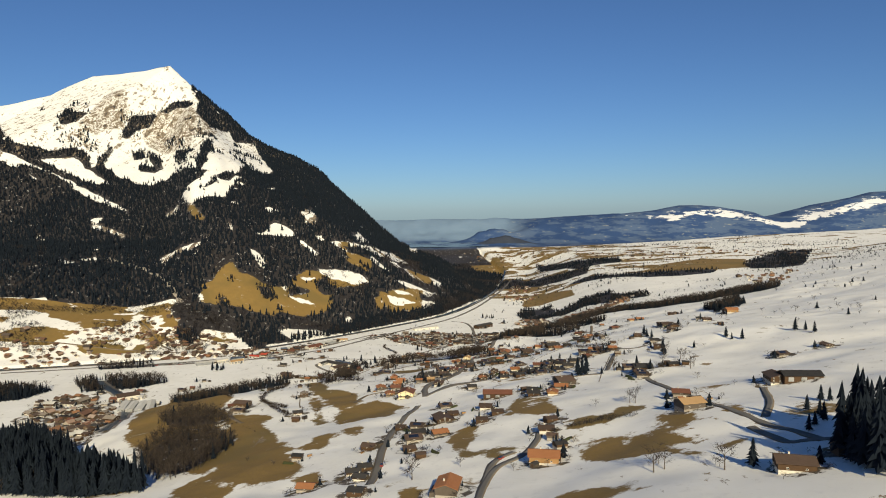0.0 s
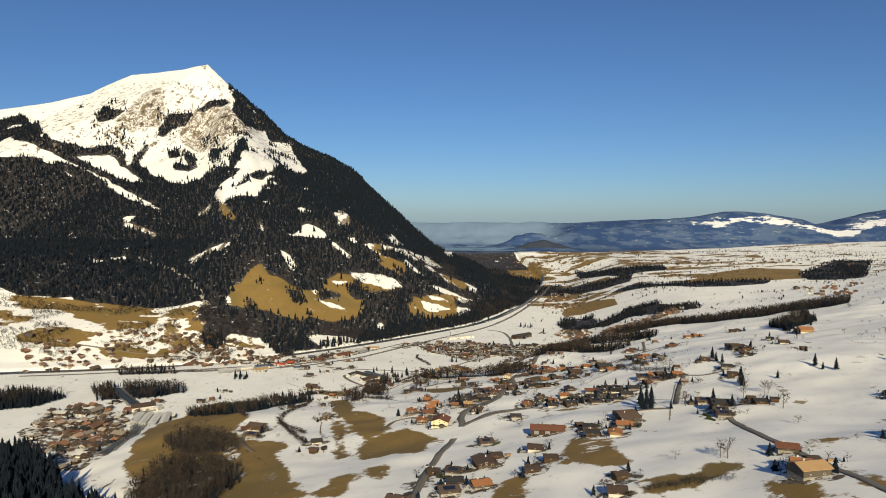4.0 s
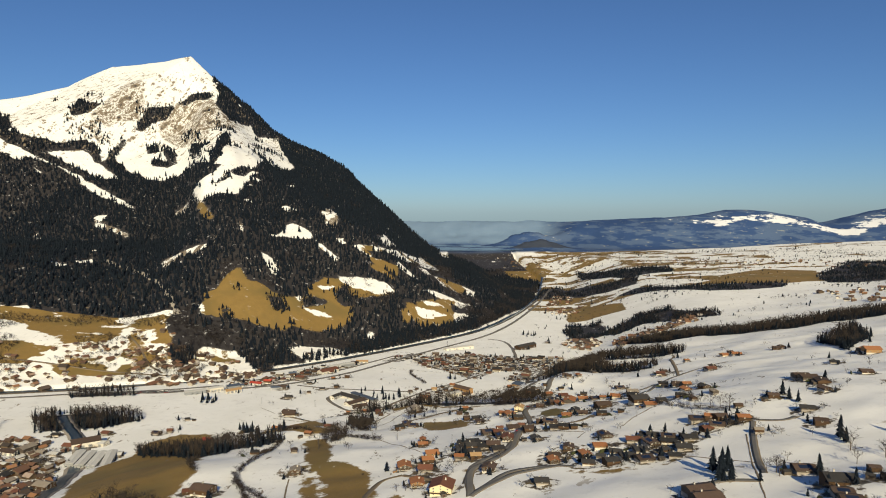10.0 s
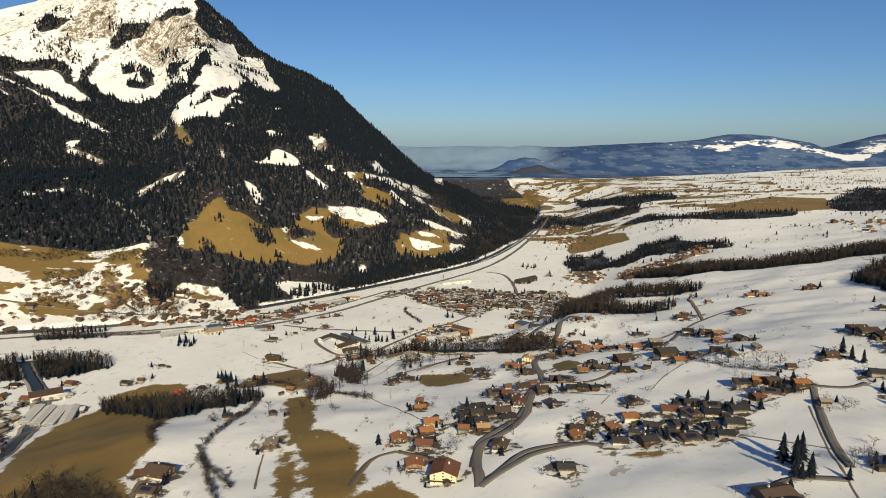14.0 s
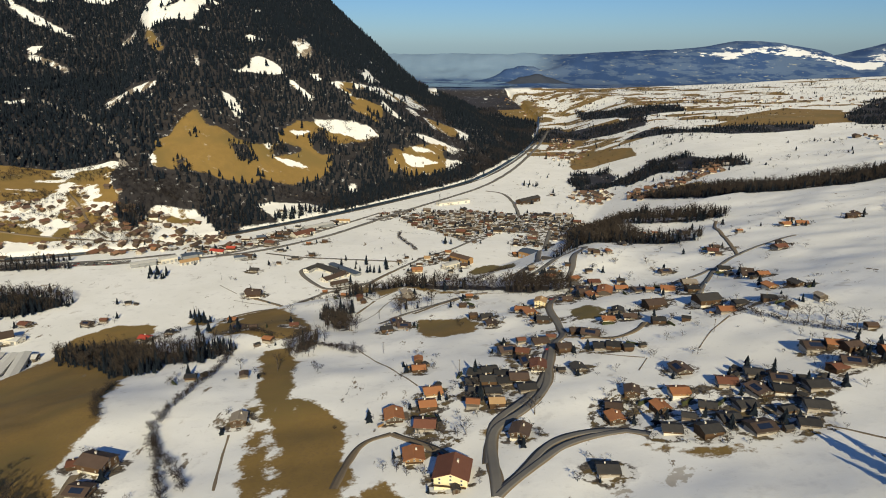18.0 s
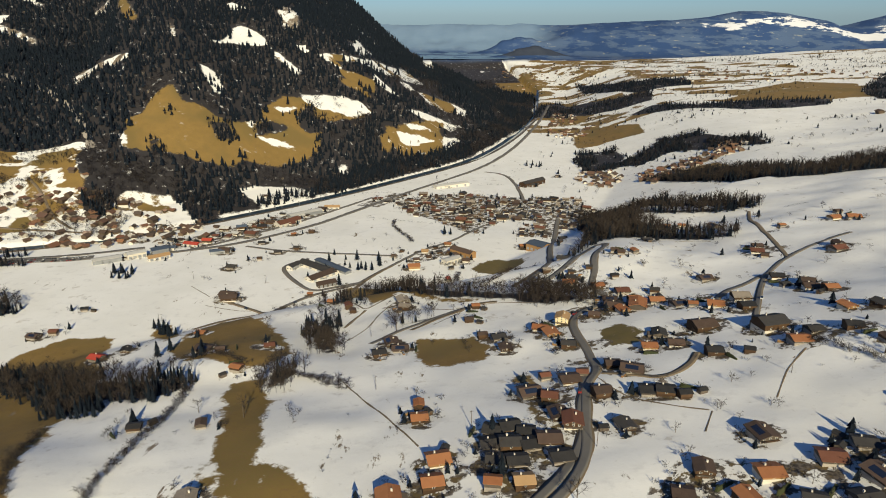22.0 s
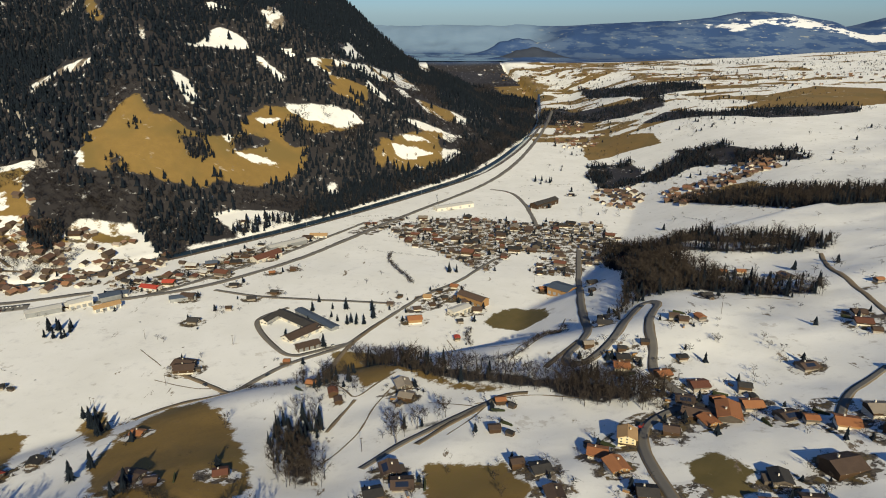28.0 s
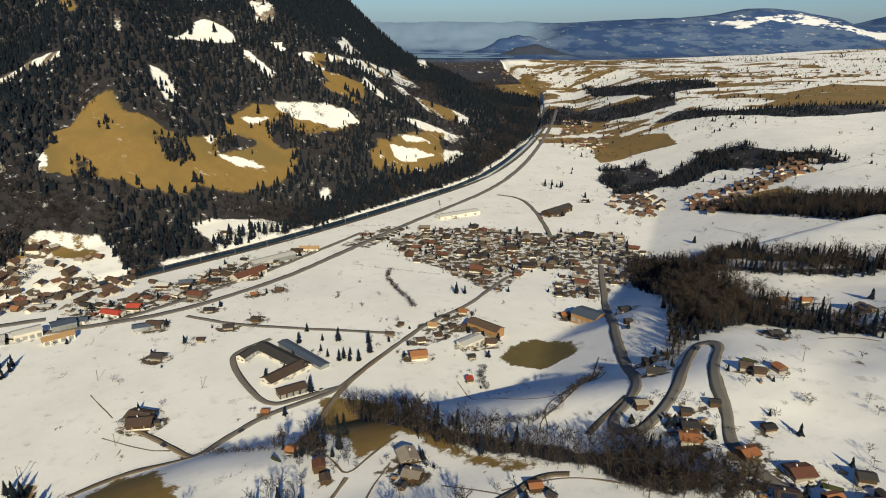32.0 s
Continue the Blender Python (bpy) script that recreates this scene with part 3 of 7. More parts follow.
ROADS.append(('lane', 3, [(-72, 928), (-57, 946), (-43, 958), (-30, 974), (-18, 981), (-8, 979)]))
ROADS.append(('path', 1.3, [(-131, 1024), (-121, 1011), (-114, 997), (-103, 1018), (-91, 1032)]))
ROADS.append(('lane', 1.5, [(-114, 997), (-120, 974), (-125, 957)]))
ROADS.append(('stream', 3, [(-909, 1816), (-843, 1774), (-744, 1698), (-672, 1617), (-618, 1543), (-587, 1498)]))
HEDGES = []    # low hedges and brooks
HEDGES.append([(-198, 847), (-195, 780), (-197, 746), (-198, 720), (-194, 704), (-179, 685), (-165, 668), (-157, 654)])
HEDGES.append([(-135, 854), (-116, 839), (-103, 829)])
HEDGES.append([(-153, 860), (-131, 852), (-105, 837)])
HEDGES.append([(-517, 1464), (-487, 1452)])
HEDGES.append([(-202, 1049), (-172, 1037), (-155, 1037)])
HEDGES.append([(-236, 883), (-223, 892), (-207, 895), (-174, 871)])
HEDGES.append([(144, 811), (156, 786), (162, 768), (180, 740)])
HEDGES.append([(-231, 723), (-247, 746), (-262, 795)])
HEDGES.append([(-36, 1168), (-39, 1150), (-35, 1134)])
HEDGES.append([(-123, 1393), (-124, 1366), (-103, 1314), (-91, 1285)])
HEDGES.append([(146, 710), (174, 701)])
HEDGES.append([(-40, 1034), (-13, 1030), (3, 1051), (39, 1122)])
HEDGES.append([(-194, 705), (-170, 660), (-145, 613)])
HEDGES.append([(75, 403), (113, 401)])

# ---- plan of the houses: x, y, heading, size, roof ----
HAMLETS = {}
HAMLETS['hillside'] = [(-37, 648, -7, 'Lc', 'r'), (-68, 711, 10, 'm', 'o'), (-51, 696, 87, 'm', 'r'), (-51, 718, 101, 'm', 'o'), (-49, 734, 105, 'm', 'o'), (-27, 713, 84, 's', 'o'), (-15, 712, 96, 'm', 'y'), (-6, 677, -15, 'm', 'b'), (-60, 792, 5, 's', 'o'), (-24, 754, 75, 'm', 'd'), (-17, 756, 105, 'm', 'd'), (-10, 751, 85, 'm', 'd'), (-26, 743, 102, 'm', 'd'), (-18, 741, 93, 'm', 'd'), (-9, 740, 103, 'm', 'd'), (-25, 730, 85, 'm', 'd'), (-16, 728, 96, 'm', 'd'), (-1, 742, 92, 'm', 'b')]
HAMLETS['hillside_a'] = [(2, 728, 101, 'm', 'd'), (-4, 792, 106, 'm', 'b'), (5, 784, 81, 'm', 'r'), (6, 762, 9, 'm', 'b'), (11, 754, -6, 'm', 'r'), (7, 815, 105, 's', 'r'), (26, 811, 87, 's', 'r'), (18, 804, 102, 'm', 'b'), (30, 782, 100, 'm', 'b'), (33, 749, 13, 'm', 'd'), (51, 807, 72, 'm', 'b'), (52, 779, 87, 'm', 'd'), (59, 777, 78, 'm', 'd'), (66, 771, 96, 's', 'd'), (-10, 868, 9, 'm', 'b'), (-23, 897, 102, 's', 'b'), (15, 898, 74, 'm', 'o'), (31, 907, -15, 'mc', 'y')]
HAMLETS['hillside_b'] = [(27, 860, 84, 'm', 'd'), (70, 842, 86, 'm', 'o'), (85, 842, 83, 'm', 'b')]
HAMLETS['upper_hamlet'] = [(98, 820, 87, 'm', 'd'), (114, 814, 74, 's', 'd'), (107, 862, 104, 'l', 'b'), (139, 814, 92, 'm', 'o'), (82, 954, 97, 'm', 'r'), (103, 945, 76, 's', 'd'), (108, 909, 106, 'm', 'b'), (115, 902, 83, 's', 'o'), (126, 893, 74, 'm', 'o'), (139, 878, 94, 'm', 'd'), (145, 963, 102, 'm', 'b'), (185, 938, 83, 'm', 'd'), (188, 899, 82, 'm', 'b'), (193, 886, 95, 'm', 'o'), (194, 838, 18, 'm', 'd'), (166, 815, 81, 'm', 'd'), (100, 1034, 81, 's', 'b'), (211, 1029, 86, 'm', 'b')]
HAMLETS['upper_hamlet_a'] = [(256, 992, -3, 'm', 'b'), (316, 1078, 78, 'm', 'o'), (366, 1080, 78, 'm', 'b'), (255, 1081, 101, 's', 'o'), (68, 971, 108, 'm', 'o'), (70, 940, 75, 'm', 'b'), (85, 935, 104, 's', 'o')]
HAMLETS['terrace_estate'] = [(83, 729, 12, 'm', 'b'), (53, 710, -10, 'm', 'b'), (41, 697, 81, 'm', 'b'), (39, 685, 9, 'm', 'o'), (62, 692, 15, 'm', 'o'), (74, 703, 95, 'm', 'o'), (99, 708, 84, 'm', 'r'), (115, 715, 80, 'm', 'd'), (123, 704, 81, 'm', 'b'), (134, 692, 94, 'm', 'd'), (82, 686, 74, 'm', 'd'), (98, 683, 101, 'm', 'd'), (109, 694, 17, 'm', 'b'), (119, 692, 80, 'm', 'd'), (125, 674, 81, 'm', 'd'), (60, 668, 83, 'm', 'd'), (74, 662, 105, 'm', 'd'), (95, 660, 105, 'm', 'b')]
HAMLETS['terrace_estate_a'] = [(115, 660, 78, 'm', 'd'), (86, 671, 97, 'm', 'd'), (112, 673, 107, 's', 'd'), (70, 676, 74, 's', 'd'), (151, 706, 107, 'm', 'r'), (153, 733, 87, 'm', 'b'), (162, 730, 76, 'm', 'o'), (167, 724, 103, 'm', 'b'), (159, 708, 74, 'm', 'b')]
HAMLETS['west_farms'] = [(-152, 719, 11, 'm', 'g'), (-217, 676, 107, 'm', 'r'), (-205, 674, 75, 'l', 'b'), (-308, 938, 73, 'm', 'v'), (-394, 999, 78, 'm', 'b'), (-381, 1006, 94, 's', 'r'), (-382, 1058, 106, 's', 'd'), (-455, 998, 74, 'm', 'r')]
HAMLETS['near_farms'] = [(45, 567, 85, 'x', 'r'), (101, 561, 105, 'l', 'b'), (-137, 617, 107, 'm', 'd'), (263, 803, 92, 'l', 'b'), (217, 750, 77, 'm', 'b'), (179, 712, 87, 'm', 'o'), (176, 678, 83, 's', 'g')]
HAMLETS['knoll_huts'] = [(-124, 995, 15, 's', 'b'), (-81, 991, 73, 'm', 'g'), (-25, 970, 98, 's', 'o'), (-31, 934, 98, 's', 'b'), (-90, 881, 106, 'm', 'd'), (-77, 888, 94, 'm', 'b'), (-177, 863, 73, 's', 'o'), (-199, 898, 100, 's', 'b'), (-257, 1086, 99, 'l', 'b'), (-182, 1101, 93, 's', 'o'), (-147, 1027, 78, 's', 'o'), (-205, 786, 99, 's', 'd')]
HAMLETS['hairpin'] = [(49, 989, 82, 'm', 'o'), (52, 998, 85, 'm', 'd'), (54, 1009, 83, 's', 'd'), (36, 1023, 96, 's', 'g'), (96, 1041, 77, 's', 'b'), (84, 987, 100, 's', 'd'), (69, 1012, 81, 's', 'd'), (63, 1095, 98, 'm', 'd'), (56, 1063, 72, 'm', 'd'), (42, 1265, 101, 'm', 'o'), (83, 1227, 105, 'm', 'd'), (72, 1178, 107, 's', 'd'), (-85, 1183, 102, 'l', 'o'), (-47, 1145, 8, 's', 'v'), (-129, 1006, 14, 's', 'r'), (-84, 1007, 18, 'm', 'g')]
HAMLETS['plain'] = [(-260, 1093, 78, 'l', 'b'), (-284, 1180, 83, 'm', 'd'), (-262, 1211, 95, 's', 'b'), (-248, 1238, 103, 'm', 'd'), (-229, 1254, 87, 'm', 'd'), (-310, 1239, 83, 'l', 'b'), (-277, 1276, 97, 'm', 'd'), (-247, 1316, 106, 'm', 'o'), (-226, 1329, 80, 'm', 'b'), (-45, 1204, 75, 'm', 's'), (-27, 1209, 85, 'm', 'b'), (-44, 1182, 103, 's', 'd'), (-48, 1273, 76, 'm', 'o'), (-75, 1243, 85, 'm', 'y'), (-84, 1213, 103, 'm', 'b'), (-63, 1262, 78, 'm', 'd'), (-58, 1242, 106, 'm', 'd'), (-70, 1224, 106, 'm', 'b')]
HAMLETS['plain_a'] = [(-102, 1246, 74, 's', 'd'), (-110, 1223, 83, 's', 'b'), (-46, 1242, 76, 'm', 'b'), (-32, 1232, 106, 'x', 'b'), (-369, 1504, 100, 's', 'd'), (-334, 1514, 97, 'm', 'b'), (-327, 1493, 101, 'm', 'b'), (-502, 1399, 95, 'l', 'b'), (-432, 1361, 103, 'm', 'd'), (-434, 1322, 98, 'm', 'd')]
HAMLETS['upland_farms'] = [(182, 1173, 102, 'm', 'o'), (195, 1167, 80, 'm', 'o'), (213, 1128, 18, 'm', 'b'), (140, 1099, 102, 'm', 'd'), (257, 1288, 107, 's', 'd'), (355, 1402, 100, 's', 'b'), (94, 1635, 106, 'x', 'd'), (151, 1719, 86, 'm', 'b')]
HAMLETS['east_farms'] = [(411, 957, 87, 'l', 'o'), (346, 907, 73, 'm', 'd'), (310, 790, 82, 'm', 'b'), (263, 790, 92, 'l', 'b'), (167, 562, 85, 'l', 'd'), (159, 537, 85, 'm', 'b'), (190, 556, 93, 'm', 'd'), (321, 1112, 102, 's', 'b'), (203, 997, 76, 's', 'b'), (102, 575, 107, 'l', 'b'), (96, 548, 79, 'm', 'o')]
HAMLETS['workshops'] = [(-522, 923, 76, 'x', 'b'), (-472, 896, 80, 'm', 'd'), (-465, 947, 85, 'x', 'r'), (-406, 918, 100, 'x', 's'), (-474, 844, 82, 'm', 'r'), (-423, 794, 74, 'm', 'r'), (-433, 777, 100, 'l', 'b'), (-510, 944, 106, 'l', 'b'), (-512, 990, 95, 'm', 'd'), (-445, 959, 81, 'x', 's'), (-440, 854, 84, 'm', 'b')]
HAMLETS['first_slope'] = [(208, 418, -7, 'l', 'b'), (220, 412, 87, 'x', 'd'), (145, 399, 74, 'm', 'o'), (62, 407, 84, 'm', 'b'), (52, 349, 80, 'l', 'o'), (63, 389, 74, 's', 'b'), (-4, 454, 108, 'm', 'o'), (6, 510, 97, 'm', 'b'), (-20, 488, 75, 'm', 'b'), (-33, 495, 86, 'm', 'b'), (-54, 386, 97, 'm', 'd'), (-48, 391, 102, 'm', 'd'), (-48, 372, 75, 'm', 'd'), (-100, 447, 84, 's', 'd'), (-22, 449, 105, 'm', 'b'), (-23, 420, 102, 'm', 'b'), (-15, 394, 105, 's', 'b'), (-51, 442, 74, 'm', 'b')]
HAMLETS['first_slope_a'] = [(68, 428, 106, 'm', 'b'), (64, 370, 108, 's', 'd'), (0, 564, 107, 'm', 'b'), (152, 429, 77, 'm', 'r'), (152, 403, 100, 's', 'b'), (-133, 592, 87, 's', 'b'), (-202, 653, 83, 'm', 'b'), (73, 554, 77, 'm', 'd'), (160, 546, 80, 'm', 'b'), (164, 592, 87, 'm', 'b'), (32, 517, 78, 'm', 'b')]
HAMLETS['road_halls'] = [(-359, 1266, 74, 'x', 'v'), (-345, 1279, 88, 'l', 'v'), (-342, 1337, 85, 'l', 's'), (-299, 1309, 74, 'l', 'r'), (-267, 1370, 105, 'x', 'r'), (-264, 1414, 106, 'x', 's'), (-223, 1467, 93, 'x', 'y'), (-431, 1283, 100, 'x', 's'), (-418, 1216, 76, 'l', 's'), (-385, 1248, 101, 'x', 'u'), (-53, 1624, 105, 'x', 's'), (-298, 1355, 97, 'l', 'd'), (-291, 1392, 88, 'm', 'd'), (-323, 1346, 107, 'l', 'u')]
HAMLETS['more_a'] = [(-78, 369, 82, 'm', 'o'), (-46, 339, 75, 'm', 'd'), (-19, 465, 98, 'm', 'd'), (-42, 474, 170, 'm', 'r'), (-2, 497, 15, 'l', 'b'), (-55, 668, 8, 'm', 'o'), (-45, 680, 170, 'l', 'o'), (38, 482, 90, 'm', 'b'), (26, 466, 82, 'm', 'b'), (71, 530, 82, 'm', 'd'), (85, 524, 170, 'm', 'o'), (1, 321, 170, 'l', 'o'), (141, 383, 105, 'l', 'y'), (135, 256, 75, 'l', 'b')]
HAMLETS['more_b'] = [(160, 264, 82, 'm', 'd'), (204, 564, 75, 's', 'd'), (272, 540, 105, 'm', 'b'), (316, 552, 8, 'm', 'b'), (254, 746, 15, 'm', 'b'), (217, 678, 75, 'm', 'b'), (210, 701, 8, 's', 'd'), (188, 744, 90, 's', 'b'), (170, 794, 8, 's', 'b'), (304, 735, 90, 's', 'b'), (265, 771, 170, 'l', 'b'), (413, 972, 105, 'l', 'o'), (303, 1085, 105, 'm', 'o'), (249, 980, 105, 'm', 'r')]
HAMLETS['more_c'] = [(224, 1014, 170, 'm', 'b'), (203, 1011, 75, 'm', 'r'), (181, 917, 98, 's', 'd'), (180, 845, 15, 'm', 'o'), (188, 796, 8, 's', 'g'), (223, 709, 75, 'm', 'd'), (381, 1099, 170, 'm', 'b'), (193, 577, 82, 's', 'b'), (26, 640, 90, 'm', 'd'), (68, 568, 105, 's', 'b'), (44, 819, 90, 'm', 'b'), (30, 834, 105, 'm', 'b'), (-13, 889, 105, 'm', 'd'), (151, 823, 98, 'm', 'd')]
HAMLETS['more_d'] = [(136, 841, 105, 'l', 'd'), (59, 927, 82, 'm', 'o'), (49, 916, 98, 'm', 'b'), (134, 916, 8, 'm', 'o'), (144, 900, 90, 'm', 'g'), (194, 915, 75, 'm', 'b'), (-59, 777, 98, 'm', 'o'), (-171, 787, 15, 's', 'b'), (-243, 976, 82, 'm', 'o'), (61, 956, 90, 'm', 'o'), (99, 927, 90, 'm', 'o'), (73, 915, 15, 'm', 'o'), (20, 883, 15, 'm', 'o'), (41, 860, 170, 'm', 'd')]
HAMLETS['more_e'] = [(81, 860, 170, 'm', 'd'), (112, 1037, 15, 's', 'o'), (-97, 1000, 98, 's', 'o'), (-84, 903, 15, 'm', 'b'), (-168, 906, 105, 'm', 'r'), (-213, 906, 75, 'm', 'b'), (-293, 953, 8, 'm', 'd'), (271, 1188, 90, 's', 'b'), (243, 1071, 105, 's', 'o')]
QUARTERS = []     # closely built quarters: spacing, roofs, outline
QUARTERS.append((14.0, 'ddbo', [(30, 924), (43, 930), (60, 921), (66, 910), (55, 895), (45, 898), (30, 902)]))
QUARTERS.append((15.0, 'oorb', [(69, 926), (93, 940), (102, 930), (88, 914), (72, 908)]))
QUARTERS.append((15.0, 'bddgbr', [(-132, 1510), (-84, 1562), (-17, 1563), (61, 1537), (162, 1538), (153, 1477), (173, 1434), (134, 1324), (110, 1359), (87, 1308), (40, 1315), (47, 1358), (89, 1395), (29, 1404), (-14, 1323), (-40, 1357), (-56, 1394), (-94, 1422)]))
QUARTERS.append((22.0, 'brd', [(-489, 1275), (-468, 1333), (-439, 1311), (-454, 1283), (-467, 1279)]))
QUARTERS.append((18.0, 'brds', [(-406, 1269), (-357, 1320), (-303, 1410), (-240, 1462), (-216, 1474), (-249, 1392), (-281, 1337), (-333, 1276), (-376, 1251)]))
QUARTERS.append((24.0, 'brd', [(-191, 1485), (-137, 1576), (-113, 1562), (-156, 1474)]))
QUARTERS.append((40.0, 'rdg', [(-475, 836), (-451, 853), (-399, 790), (-357, 698), (-419, 745)]))
QUARTERS.append((24.0, 'bdgs', [(-551, 842), (-576, 942), (-520, 960), (-455, 912), (-329, 650), (-334, 610), (-389, 638)]))
FAN_VILLAGE = []      # spacing, outline
FAN_VILLAGE.append((14, [(-622, 1385), (-587, 1394), (-547, 1393), (-517, 1368), (-520, 1339), (-582, 1317)]))
FAN_VILLAGE.append((17, [(-575, 1306), (-514, 1327), (-471, 1339), (-431, 1365), (-393, 1400), (-356, 1357), (-409, 1289), (-453, 1261), (-535, 1246)]))
FAN_VILLAGE.append((15, [(-571, 1394), (-528, 1409), (-499, 1375), (-496, 1330), (-541, 1332)]))
FAN_VILLAGE.append((20, [(-756, 1355), (-699, 1381), (-625, 1400), (-592, 1377), (-599, 1348), (-663, 1335), (-716, 1307)]))
FAN_VILLAGE.append((22, [(-832, 1263), (-751, 1284), (-658, 1291), (-530, 1286), (-495, 1316), (-431, 1357), (-351, 1294), (-350, 1259), (-478, 1254), (-598, 1253), (-705, 1216), (-777, 1189)]))
FAN_VILLAGE.append((30, [(-898, 1351), (-759, 1297), (-714, 1288), (-838, 1271)]))
FAN_VILLAGE.append((26, [(-675, 1480), (-596, 1454), (-557, 1416), (-615, 1401), (-655, 1429)]))
FAN_VILLAGE.append((22, [(-525, 1388), (-452, 1448), (-409, 1383), (-495, 1316)]))
FAN_VILLAGE.append((13, [(-571, 963), (-545, 976), (-497, 956), (-465, 926), (-466, 906), (-509, 903)]))
FAN_VILLAGE.append((13, [(-558, 901), (-491, 895), (-428, 855), (-385, 761), (-403, 736), (-459, 771)]))
FAN_VILLAGE.append((24, [(-465, 807), (-434, 811), (-361, 703), (-396, 713)]))
FAN_VILLAGE.append((14, [(197, 1747), (265, 1767), (269, 1695), (223, 1624), (183, 1656)]))
FAN_VILLAGE.append((13, [(294, 1675), (365, 1692), (415, 1715), (459, 1775), (498, 1735), (456, 1654), (399, 1646), (323, 1591), (285, 1568), (281, 1616)]))
FAN_VILLAGE.append((20, [(197, 2280), (305, 2320), (349, 2342), (273, 2174), (199, 2173)]))
FAN_VILLAGE.append((20, [(255, 2595), (331, 2582), (317, 2445), (231, 2360)]))
FAN_VILLAGE.append((60, [(655, 3274), (1090, 3098), (1514, 2790), (1377, 2557), (928, 2671), (585, 2755)]))
FAN_VILLAGE.append((60, [(119, 3949), (485, 3890), (562, 3317), (404, 3285), (156, 3456)]))
FAN_VILLAGE.append((38, [(860, 1965), (1028, 1946), (765, 1506), (766, 1749)]))
FAN_VILLAGE.append((30, [(-898, 1351), (-807, 1370), (-719, 1379), (-629, 1410), (-574, 1405), (-541, 1332), (-777, 1189)]))
LONG = []     # long buildings: two ends of the ridge, width, height, roof, wall
LONG.append((-210, 1198, -168, 1163, 12.0, 3.0, 'd', 'p', 'nursery_house', 'long nursery house with a dark roof and white walls'))
LONG.append((-192, 1141, -171, 1167, 12.0, 3.0, 'b', 'p', 'nursery_house', 'long nursery house with a brown roof and white walls'))
LONG.append((-179, 1123, -163, 1133, 9.0, 4.0, 'b', 't', 'storage_shed', 'brown-roofed storage shed beside the nursery'))
LONG.append((-194, 1204, -154, 1165, 8.0, 3.5, 'u', 'g', 'greenhouse', 'long blue-grey glazed greenhouse of the nursery'))
LONG.append((-220, 1176, -213, 1191, 8.0, 4.0, 'd', 'p', 'nursery_house', 'low dark-roofed outbuilding of the nursery'))
LONG.append((51, 1260, 68, 1245, 19.0, 7.0, 'u', 'w', 'sports_hall', 'large sports hall with blue-grey roof and timber walls'))
LONG.append((-42, 1241, -19, 1221, 11.0, 7.0, 'b', 'w', 'school_building', 'long school building with brown roof and timber walls'))
LONG.append((-52, 1199, -36, 1213, 10.0, 5.0, 's', 'p', 'workshop_hall', 'white workshop hall with a pale flat roof'))
LONG.append((-73, 1612, -17, 1644, 14.0, 5.0, 's', 'p', 'commercial_hall', 'pale flat-roofed commercial hall by the main road'))
LONG.append((77, 1626, 116, 1665, 14.0, 7.0, 'd', 't', 'apartment_block', 'dark flat-roofed apartment block at the village edge'))
LONG.append((-274, 1407, -236, 1441, 12.0, 5.0, 's', 'g', 'workshop_hall', 'pale metal workshop hall along the road'))
LONG.append((-279, 1359, -257, 1388, 14.0, 5.0, 'r', 'p', 'workshop_hall', 'red-brown roofed workshop hall along the road'))
LONG.append((-432, 884, -442, 924, 9.0, 4.0, 's', 'g', 'glasshouse', 'pale glass-roofed nursery house in a row'))
LONG.append((-420, 882, -429, 922, 9.0, 4.0, 's', 'g', 'glasshouse', 'pale glass-roofed nursery house in a row'))
LONG.append((-407, 880, -417, 922, 9.0, 4.0, 's', 'g', 'glasshouse', 'pale glass-roofed nursery house in a row'))
LONG.append((-388, 869, -406, 922, 9.0, 4.0, 's', 'g', 'glasshouse', 'pale glass-roofed nursery house in a row'))
LONG.append((-467, 946, -443, 963, 16.0, 6.0, 'b', 'p', 'sawmill_hall', 'broad brown-roofed sawmill hall'))
LONG.append((-395, 1233, -380, 1244, 12.0, 5.0, 'u', 'g', 'station_hall', 'blue-grey roofed hall beside the railway'))
OPEN.append([(-3306, 4300), (-1574, 4300), (-1208, 3321), (-1136, 3214), (-1078, 2979), (-1023, 2929), (-1016, 3254), (-978, 3201), (-938, 3415), (-878, 3247), (-683, 2741), (-678, 2632), (-724, 2563), (-691, 2282), (-725, 2289), (-726, 2161), (-736, 2112), (-804, 2127), (-829, 2156), (-844, 2197), (-801, 2167), (-778, 2180), (-779, 2236), (-804, 2225), (-860, 2300), (-931, 2394), (-975, 2436), (-1010, 2423), (-1027, 2389), (-1096, 2408), (-1142, 2463), (-1185, 2464), (-1253, 2560), (-1295, 2600), (-1315, 2532), (-1341, 2540), (-1387, 2587), (-1407, 2605), (-1418, 2565), (-1439, 2524), (-1456, 2498), (-1478, 2499), (-1511, 2467), (-1543, 2449), (-1601, 2491), (-2054, 3100), (-2198, 3253), (-2257, 3237), (-2358, 3072)])
OPEN.append([(-2358, 3072), (-1644, 2428), (-1550, 2396), (-1484, 2404), (-1413, 2422), (-1325, 2450), (-1194, 2337), (-1018, 2195), (-1018, 2176), (-1112, 2233), (-1215, 2302), (-1329, 2418), (-1407, 2411), (-1440, 2399), (-1538, 2330), (-1581, 2276), (-1706, 2232)])
OPEN.append([(-1457, 2444), (-1382, 2558), (-1347, 2553), (-1296, 2537), (-1162, 2407), (-1235, 2417), (-1326, 2472), (-1387, 2449)])
OPEN.append([(-1446, 2358), (-1394, 2372), (-1426, 2341)])
